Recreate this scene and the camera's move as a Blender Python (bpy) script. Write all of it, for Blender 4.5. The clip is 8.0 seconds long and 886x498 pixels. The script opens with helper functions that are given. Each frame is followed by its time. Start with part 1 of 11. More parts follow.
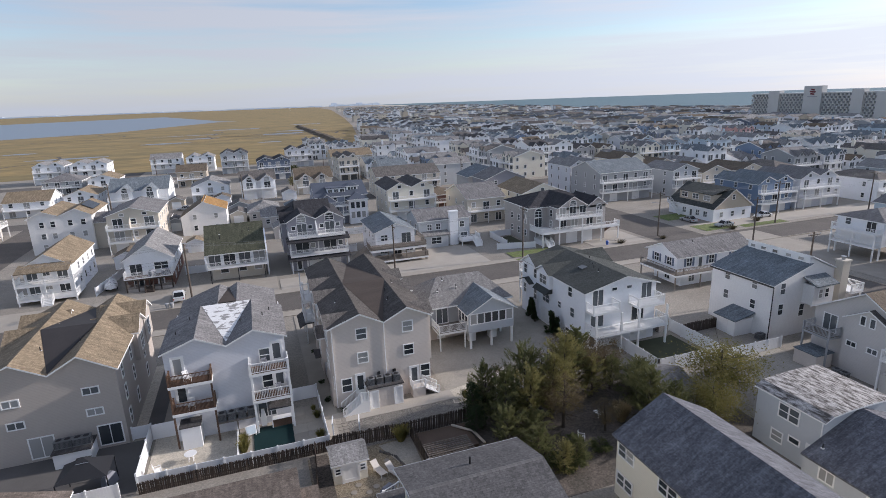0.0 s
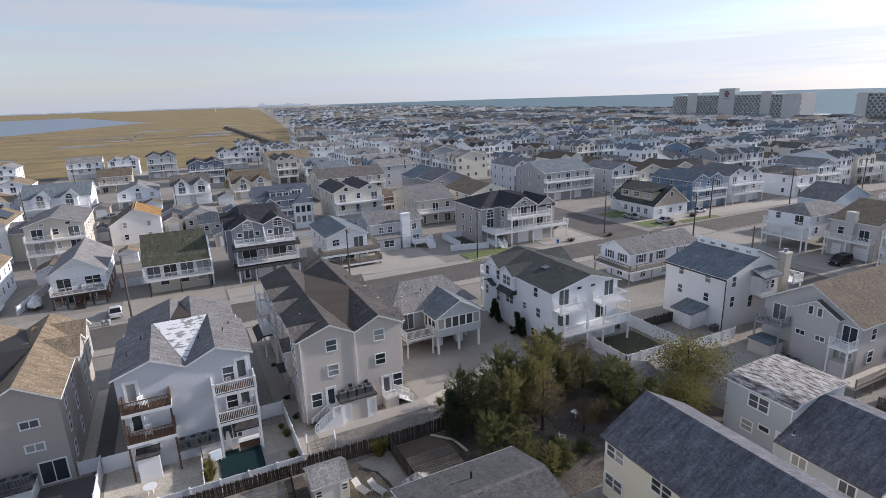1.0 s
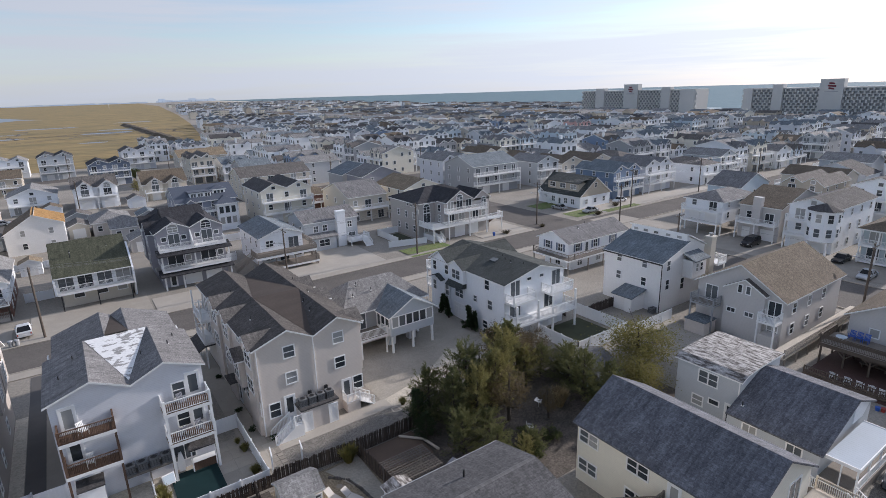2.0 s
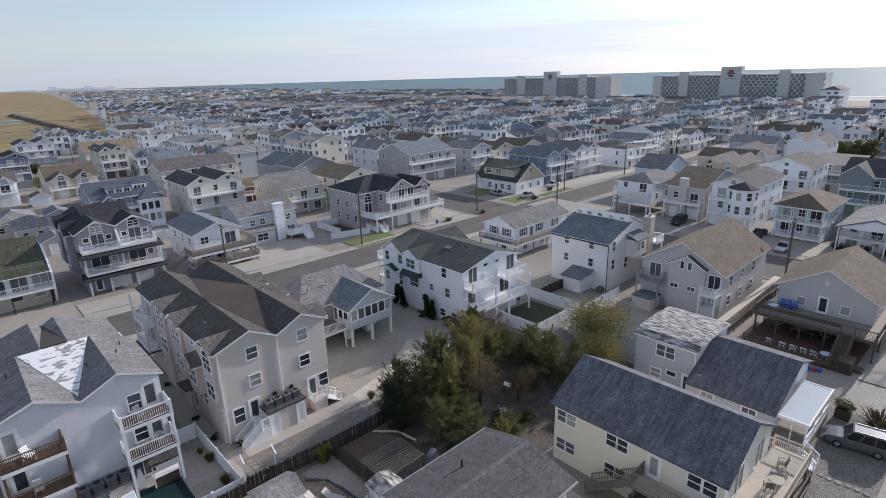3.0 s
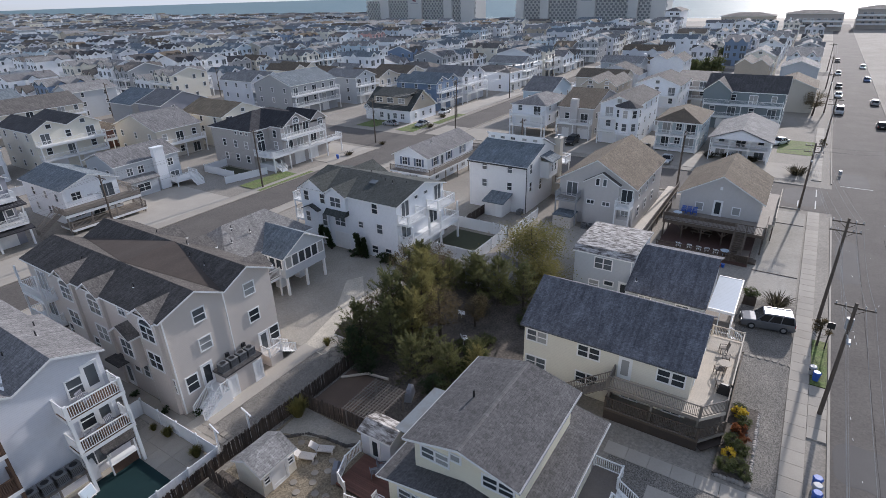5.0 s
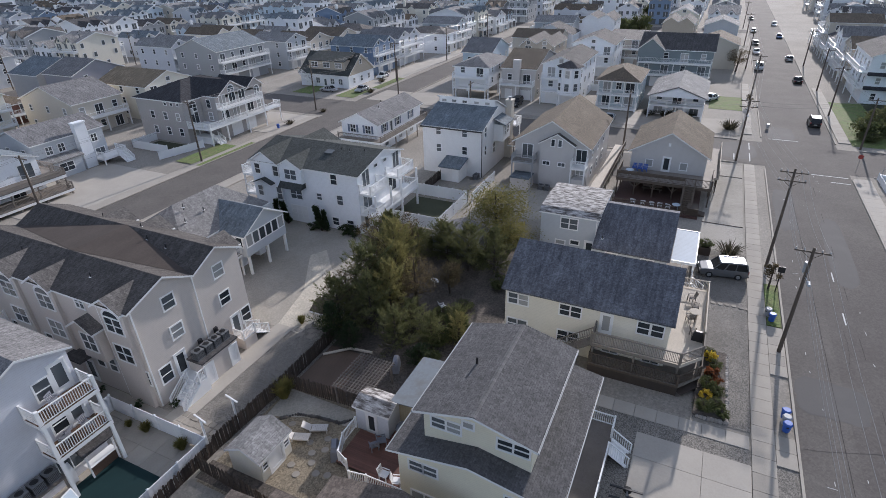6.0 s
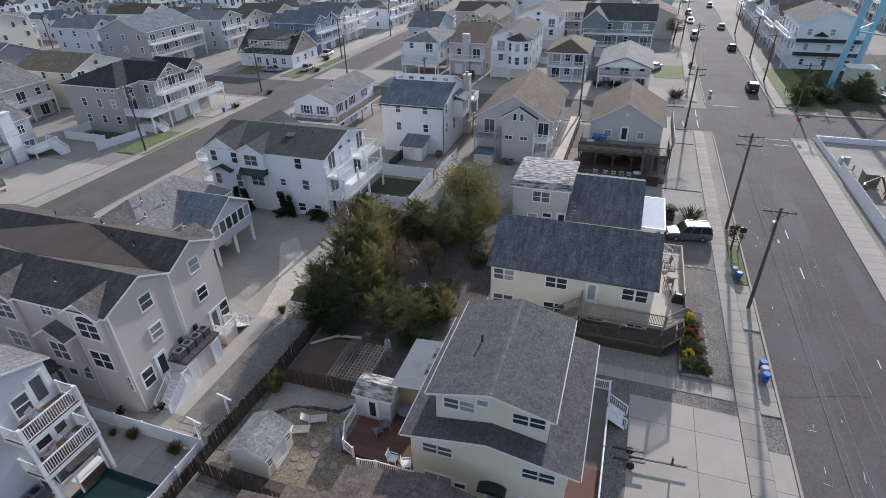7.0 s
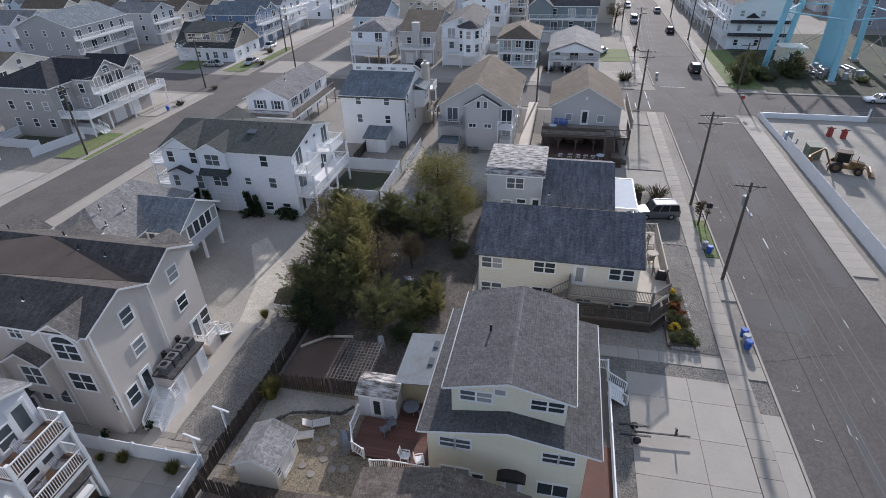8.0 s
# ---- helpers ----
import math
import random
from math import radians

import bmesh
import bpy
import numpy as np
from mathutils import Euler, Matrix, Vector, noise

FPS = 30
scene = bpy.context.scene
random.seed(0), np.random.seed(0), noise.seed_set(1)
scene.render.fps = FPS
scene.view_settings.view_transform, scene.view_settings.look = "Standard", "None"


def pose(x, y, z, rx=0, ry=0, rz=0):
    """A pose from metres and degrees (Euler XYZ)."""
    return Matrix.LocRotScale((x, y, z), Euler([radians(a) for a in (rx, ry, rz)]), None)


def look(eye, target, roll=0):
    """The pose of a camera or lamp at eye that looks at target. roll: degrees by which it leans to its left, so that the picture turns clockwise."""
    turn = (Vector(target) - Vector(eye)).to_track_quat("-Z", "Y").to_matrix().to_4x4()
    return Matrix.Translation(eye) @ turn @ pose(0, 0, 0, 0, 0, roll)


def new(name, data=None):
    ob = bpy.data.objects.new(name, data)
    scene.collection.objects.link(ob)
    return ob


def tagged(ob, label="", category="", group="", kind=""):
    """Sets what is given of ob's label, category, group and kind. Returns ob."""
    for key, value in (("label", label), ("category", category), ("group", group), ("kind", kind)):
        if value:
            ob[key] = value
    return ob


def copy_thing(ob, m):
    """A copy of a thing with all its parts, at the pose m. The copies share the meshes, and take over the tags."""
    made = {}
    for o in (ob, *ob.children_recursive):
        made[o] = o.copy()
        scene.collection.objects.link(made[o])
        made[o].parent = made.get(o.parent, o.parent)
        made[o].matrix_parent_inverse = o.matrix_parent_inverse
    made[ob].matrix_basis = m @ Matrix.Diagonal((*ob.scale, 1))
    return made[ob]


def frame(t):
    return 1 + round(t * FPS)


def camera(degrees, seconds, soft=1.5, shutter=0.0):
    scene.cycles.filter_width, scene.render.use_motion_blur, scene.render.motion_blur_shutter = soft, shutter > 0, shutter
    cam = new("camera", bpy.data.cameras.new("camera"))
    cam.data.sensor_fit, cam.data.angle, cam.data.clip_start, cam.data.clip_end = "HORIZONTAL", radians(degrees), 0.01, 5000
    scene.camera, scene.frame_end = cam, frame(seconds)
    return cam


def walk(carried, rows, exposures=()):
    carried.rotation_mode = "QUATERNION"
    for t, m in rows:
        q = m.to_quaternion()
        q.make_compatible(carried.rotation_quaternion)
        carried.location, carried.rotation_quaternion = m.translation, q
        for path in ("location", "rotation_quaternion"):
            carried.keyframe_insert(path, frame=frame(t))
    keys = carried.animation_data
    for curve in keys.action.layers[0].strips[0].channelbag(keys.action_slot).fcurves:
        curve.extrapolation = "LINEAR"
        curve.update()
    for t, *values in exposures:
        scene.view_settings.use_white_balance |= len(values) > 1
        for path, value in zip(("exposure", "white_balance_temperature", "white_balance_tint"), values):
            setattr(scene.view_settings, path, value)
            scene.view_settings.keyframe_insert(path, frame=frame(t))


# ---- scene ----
cam = camera(78.2, 8.0, soft=0.55)
PATH = [
    (0, (1.594, -0.994, 31.244), (2.22, 0.83, 30.713), -2.0),
    (0.5, (0.287, 0.4, 31.269), (1.026, 2.18, 30.735), -2.0),
    (1, (-1.14, 1.856, 31.323), (-0.299, 3.59, 30.787), -1.8),
    (1.5, (-2.593, 3.203, 31.302), (-1.62, 4.863, 30.758), -1.7),
    (2, (-4.056, 4.553, 31.221), (-2.966, 6.134, 30.661), -1.7),
    (2.2, (-4.61, 5.118, 31.212), (-3.463, 6.655, 30.645), -1.6),
    (3.5, (-7.668, 9.037, 31.104), (-6.313, 10.366, 30.473), -1.8),
    (4, (-8.673, 10.651, 31.011), (-7.245, 11.887, 30.354), -1.7),
    (4.5, (-9.506, 12.29, 30.969), (-8.029, 13.419, 30.23), -1.7),
    (4.7, (-9.818, 12.948, 30.96), (-8.326, 14.023, 30.173), -1.7),
    (5.8, (-11.353, 16.903, 30.914), (-9.797, 17.718, 29.958), -1.6),
    (6, (-11.573, 17.576, 30.927), (-9.998, 18.341, 29.96), -1.5),
    (6.5, (-12.095, 19.129, 30.955), (-10.498, 19.792, 29.95), -1.6),
    (7, (-12.461, 20.8, 30.944), (-10.85, 21.366, 29.903), -1.6),
    (7.5, (-12.763, 22.536, 30.906), (-11.138, 22.99, 29.831), -1.6),
    (8, (-12.956, 24.262, 30.875), (-11.312, 24.636, 29.799), -1.6),
]
walk(cam, [(t, look(eye, target, roll)) for t, eye, target, roll in PATH],
     exposures=((0.0, 0.03, 6420, 17), (4.0, 0.065, 6260, 15.5), (8.0, 0.10, 6160, 16)))

# ---- light ----
world = bpy.data.worlds.new("sky")
scene.world = world
world.use_nodes = True
wt = world.node_tree
wt.nodes.clear()
SUN_AZ, SUN_EL = -4.5, 20.5          # degrees from +x towards +y, and above the horizon


def wnode(kind, **values):
    n = wt.nodes.new(kind)
    for key, value in values.items():
        n.inputs[key].default_value = value
    return n


sky = wt.nodes.new("ShaderNodeTexSky")
sky.sky_type, sky.sun_disc = "NISHITA", False
sky.sun_elevation, sky.sun_rotation = radians(SUN_EL), radians(90 - SUN_AZ)
sky.air_density, sky.dust_density, sky.ozone_density = 1.0, 0.6, 2.5
coord = wt.nodes.new("ShaderNodeTexCoord")
stretch = wnode("ShaderNodeMapping", Scale=(0.9, 0.7, 15.0), Rotation=(0.0, 0.05, 0.5))
cirrus = wnode("ShaderNodeTexNoise", Scale=1.7, Detail=7.0, Roughness=0.56)
ramp = wt.nodes.new("ShaderNodeMapRange")
ramp.inputs["From Min"].default_value, ramp.inputs["From Max"].default_value = 0.40, 0.62
ramp.inputs["To Min"].default_value, ramp.inputs["To Max"].default_value = 0.06, 0.85
veil = wt.nodes.new("ShaderNodeMix")
veil.data_type = "RGBA"
back = wnode("ShaderNodeBackground", Strength=0.158)
out = wt.nodes.new("ShaderNodeOutputWorld")
wt.links.new(coord.outputs["Generated"], stretch.inputs["Vector"])
wt.links.new(stretch.outputs["Vector"], cirrus.inputs["Vector"])
wt.links.new(cirrus.outputs["Fac"], ramp.inputs["Value"])
wt.links.new(ramp.outputs["Result"], veil.inputs["Factor"])
# thin high cloud glows more towards the sun
toward = wt.nodes.new("ShaderNodeVectorMath")
toward.operation = "DOT_PRODUCT"
toward.inputs[1].default_value = (math.cos(radians(SUN_EL)) * math.cos(radians(SUN_AZ)), math.cos(radians(SUN_EL)) * math.sin(radians(SUN_AZ)), math.sin(radians(SUN_EL)))
half = wt.nodes.new("ShaderNodeMapRange")
for key, value in (("From Min", -1.0), ("From Max", 1.0), ("To Min", 0.0), ("To Max", 1.0)):
    half.inputs[key].default_value = value
cube = wt.nodes.new("ShaderNodeMath")
cube.operation = "POWER"
cube.inputs[1].default_value = 3.0
glow = wt.nodes.new("ShaderNodeMapRange")
for key, value in (("From Min", 0.0), ("From Max", 1.0), ("To Min", 0.68), ("To Max", 1.2)):
    glow.inputs[key].default_value = value
wt.links.new(half.outputs["Result"], cube.inputs[0])
wt.links.new(cube.outputs["Value"], glow.inputs["Value"])
tinted = wt.nodes.new("ShaderNodeVectorMath")
tinted.operation = "SCALE"
tinted.inputs[0].default_value = (4.76, 5.1, 5.6)
wt.links.new(coord.outputs["Generated"], toward.inputs[0])
wt.links.new(toward.outputs["Value"], half.inputs["Value"])
wt.links.new(glow.outputs["Result"], tinted.inputs["Scale"])
wt.links.new(tinted.outputs["Vector"], veil.inputs["B"])
wt.links.new(sky.outputs["Color"], veil.inputs["A"])
# pale haze low down
height = wt.nodes.new("ShaderNodeSeparateXYZ")
low = wt.nodes.new("ShaderNodeMapRange")
for key, value in (("From Min", 0.0), ("From Max", 0.1), ("To Min", 0.7), ("To Max", 0.05)):
    low.inputs[key].default_value = value
haze = wt.nodes.new("ShaderNodeMix")
haze.data_type = "RGBA"
pale = wt.nodes.new("ShaderNodeVectorMath")
pale.operation = "SCALE"
pale.inputs[0].default_value = (4.4, 5.0, 5.76)
wt.links.new(glow.outputs["Result"], pale.inputs["Scale"])
wt.links.new(pale.outputs["Vector"], haze.inputs["B"])
wt.links.new(coord.outputs["Generated"], height.inputs["Vector"])
wt.links.new(height.outputs["Z"], low.inputs["Value"])
wt.links.new(low.outputs["Result"], haze.inputs["Factor"])
wt.links.new(veil.outputs["Result"], haze.inputs["A"])
wt.links.new(haze.outputs["Result"], back.inputs["Color"])
wt.links.new(back.outputs["Background"], out.inputs["Surface"])

sun_data = bpy.data.lights.new("sun", "SUN")
sun_data.energy, sun_data.angle, sun_data.color = 4.85, radians(1.0), (1.0, 0.95, 0.88)
sun = new("sun", sun_data)
sun.matrix_world = look((0, 0, 0), (-math.cos(radians(SUN_EL)) * math.cos(radians(SUN_AZ)),
                                    -math.cos(radians(SUN_EL)) * math.sin(radians(SUN_AZ)), -math.sin(radians(SUN_EL))))

# ---- materials ----
def material(name, color, rough=0.8, metal=0.0, vary=0.12, fine=9.0, coarse=0.6, bump=0.15, each=0.0,
             pattern=None, second=None, blend=0.5, spec=0.5, stretch=(1, 1, 1), speckle=0.0, grit=9.0, bias=0.5, streak=0.0):
    """A surface with grain and stains in metres. pattern: lap (courses up the face, with their height), brick (row height, length),
    plank (board width). streak: weathering that runs down the slope. second: a second colour mixed in by the coarse noise. each: how far single objects differ."""
    m = bpy.data.materials.new(name)
    m.use_nodes = True
    nt = m.node_tree
    bsdf = nt.nodes["Principled BSDF"]
    bsdf.inputs["Roughness"].default_value, bsdf.inputs["Metallic"].default_value = rough, metal
    bsdf.inputs["Specular IOR Level"].default_value = spec
    link = nt.links.new

    def node(kind, **values):
        n = nt.nodes.new(kind)
        for key, value in values.items():
            n.inputs[key].default_value = value
        return n

    def mix(a, b, fac, way="MIX"):
        n = nt.nodes.new("ShaderNodeMix")
        n.data_type, n.blend_type = "RGBA", way
        for key, value in (("A", a), ("B", b), ("Factor", fac)):
            if isinstance(value, (tuple, float, int)):
                n.inputs[key].default_value = (*value, 1) if isinstance(value, tuple) else value
            else:
                link(value, n.inputs[key])
        return n.outputs["Result"]

    def ranged(value, lo, hi, a=0.3, b=0.7):
        n = nt.nodes.new("ShaderNodeMapRange")
        link(value, n.inputs["Value"])
        for key, v in (("From Min", a), ("From Max", b), ("To Min", lo), ("To Max", hi)):
            n.inputs[key].default_value = v
        return n.outputs["Result"]

    uv = nt.nodes.new("ShaderNodeUVMap")
    tc = nt.nodes.new("ShaderNodeTexCoord")
    mp = node("ShaderNodeMapping", Scale=stretch)
    link(uv.outputs["UV"] if pattern else tc.outputs["Object"], mp.inputs["Vector"])
    info = nt.nodes.new("ShaderNodeObjectInfo")
    grain = node("ShaderNodeTexNoise", Scale=fine, Detail=4.0, Roughness=0.65)
    stain = node("ShaderNodeTexNoise", Scale=coarse, Detail=5.0, Roughness=0.6)
    link(mp.outputs["Vector"], grain.inputs["Vector"])
    link(mp.outputs["Vector"], stain.inputs["Vector"])
    col = mix(color, second, ranged(stain.outputs["Fac"], 0.0, 1.0, bias - 0.25 * blend, bias + 0.25 * blend)) if second else color
    height = grain.outputs["Fac"]
    dark = tuple(c * (1 - 2.2 * vary) for c in color)
    col = mix(col, dark, ranged(grain.outputs["Fac"], 0.0, 0.55))
    if not second:
        col = mix(col, tuple(min(1, c * (1 + 1.4 * vary)) for c in color), ranged(stain.outputs["Fac"], 0.0, 0.6, 0.45, 0.75))
    if speckle:
        cells = node("ShaderNodeTexVoronoi", Scale=grit)
        link(tc.outputs["Object"], cells.inputs["Vector"])
        tone = nt.nodes.new("ShaderNodeSeparateColor")
        link(cells.outputs["Color"], tone.inputs["Color"])
        col = mix(col, ranged(tone.outputs["Red"], 1 - speckle, 1 + speckle, 0.0, 1.0), 1.0, "MULTIPLY")
    if pattern:
        kind, *size = pattern
        sep = nt.nodes.new("ShaderNodeSeparateXYZ")
        link(uv.outputs["UV"], sep.inputs["Vector"])
        if kind == "brick":
            tex = node("ShaderNodeTexBrick", Scale=1.0)
            tex.inputs["Brick Width"].default_value, tex.inputs["Row Height"].default_value = size[1], size[0]
            tex.inputs["Mortar Size"].default_value, tex.inputs["Bias"].default_value = size[0] * 0.07, 0.0
            tex.inputs["Color1"].default_value = (0.70, 0.70, 0.70, 1)
            tex.inputs["Color2"].default_value = (1.0, 1.0, 1.0, 1)
            tex.inputs["Mortar"].default_value = (0.5, 0.5, 0.5, 1)
            link(uv.outputs["UV"], tex.inputs["Vector"])
            col = mix(col, tex.outputs["Color"], 0.62, "MULTIPLY")
            height = tex.outputs["Color"]
        else:
            axis, period = ("Y", size[0]) if kind == "lap" else ("X", size[0])
            d = nt.nodes.new("ShaderNodeMath")
            d.operation = "DIVIDE"
            link(sep.outputs[axis], d.inputs[0])
            d.inputs[1].default_value = period
            f = nt.nodes.new("ShaderNodeMath")
            f.operation = "FRACT"
            link(d.outputs[0], f.inputs[0])
            shade = ranged(f.outputs[0], 0.72, 1.0, 0.0, 0.16)
            col = mix(col, shade, 0.55 if kind == "lap" else 0.8, "MULTIPLY")
            height = ranged(f.outputs[0], 1.0, 0.0, 0.0, 1.0) if kind == "lap" else ranged(f.outputs[0], 0.0, 1.0, 0.0, 0.12)
    if streak:
        run = node("ShaderNodeMapping", Scale=(2.4, 0.42, 1.0))
        link(uv.outputs["UV"], run.inputs["Vector"])
        runs = node("ShaderNodeTexNoise", Scale=1.0, Detail=6.0, Roughness=0.7)
        link(run.outputs["Vector"], runs.inputs["Vector"])
        col = mix(col, ranged(runs.outputs["Fac"], 1 - 1.3 * streak, 1 + streak, 0.34, 0.66), 1.0, "MULTIPLY")
    if each:
        col = mix(col, ranged(info.outputs["Random"], 1 - each, 1 + each, 0.0, 1.0), 1.0, "MULTIPLY")
    link(col, bsdf.inputs["Base Color"]) if not isinstance(col, tuple) else None
    if bump:
        bm_ = node("ShaderNodeBump", Strength=bump, Distance=0.03)
        link(height, bm_.inputs["Height"])
        link(bm_.outputs["Normal"], bsdf.inputs["Normal"])
    return m


def siding(name, color, lap=0.15):
    return material(name, color, rough=0.55, vary=0.05, fine=3.0, coarse=0.35, bump=0.25, pattern=("lap", lap))


def shingles(name, color, each=0.0, streak=0.24):
    return material(name, color, rough=0.9, vary=0.2, fine=4.5, coarse=0.4, bump=0.7, pattern=("brick", 0.15, 0.36), each=each, spec=0.2, streak=streak, speckle=0.22, grit=8.0)


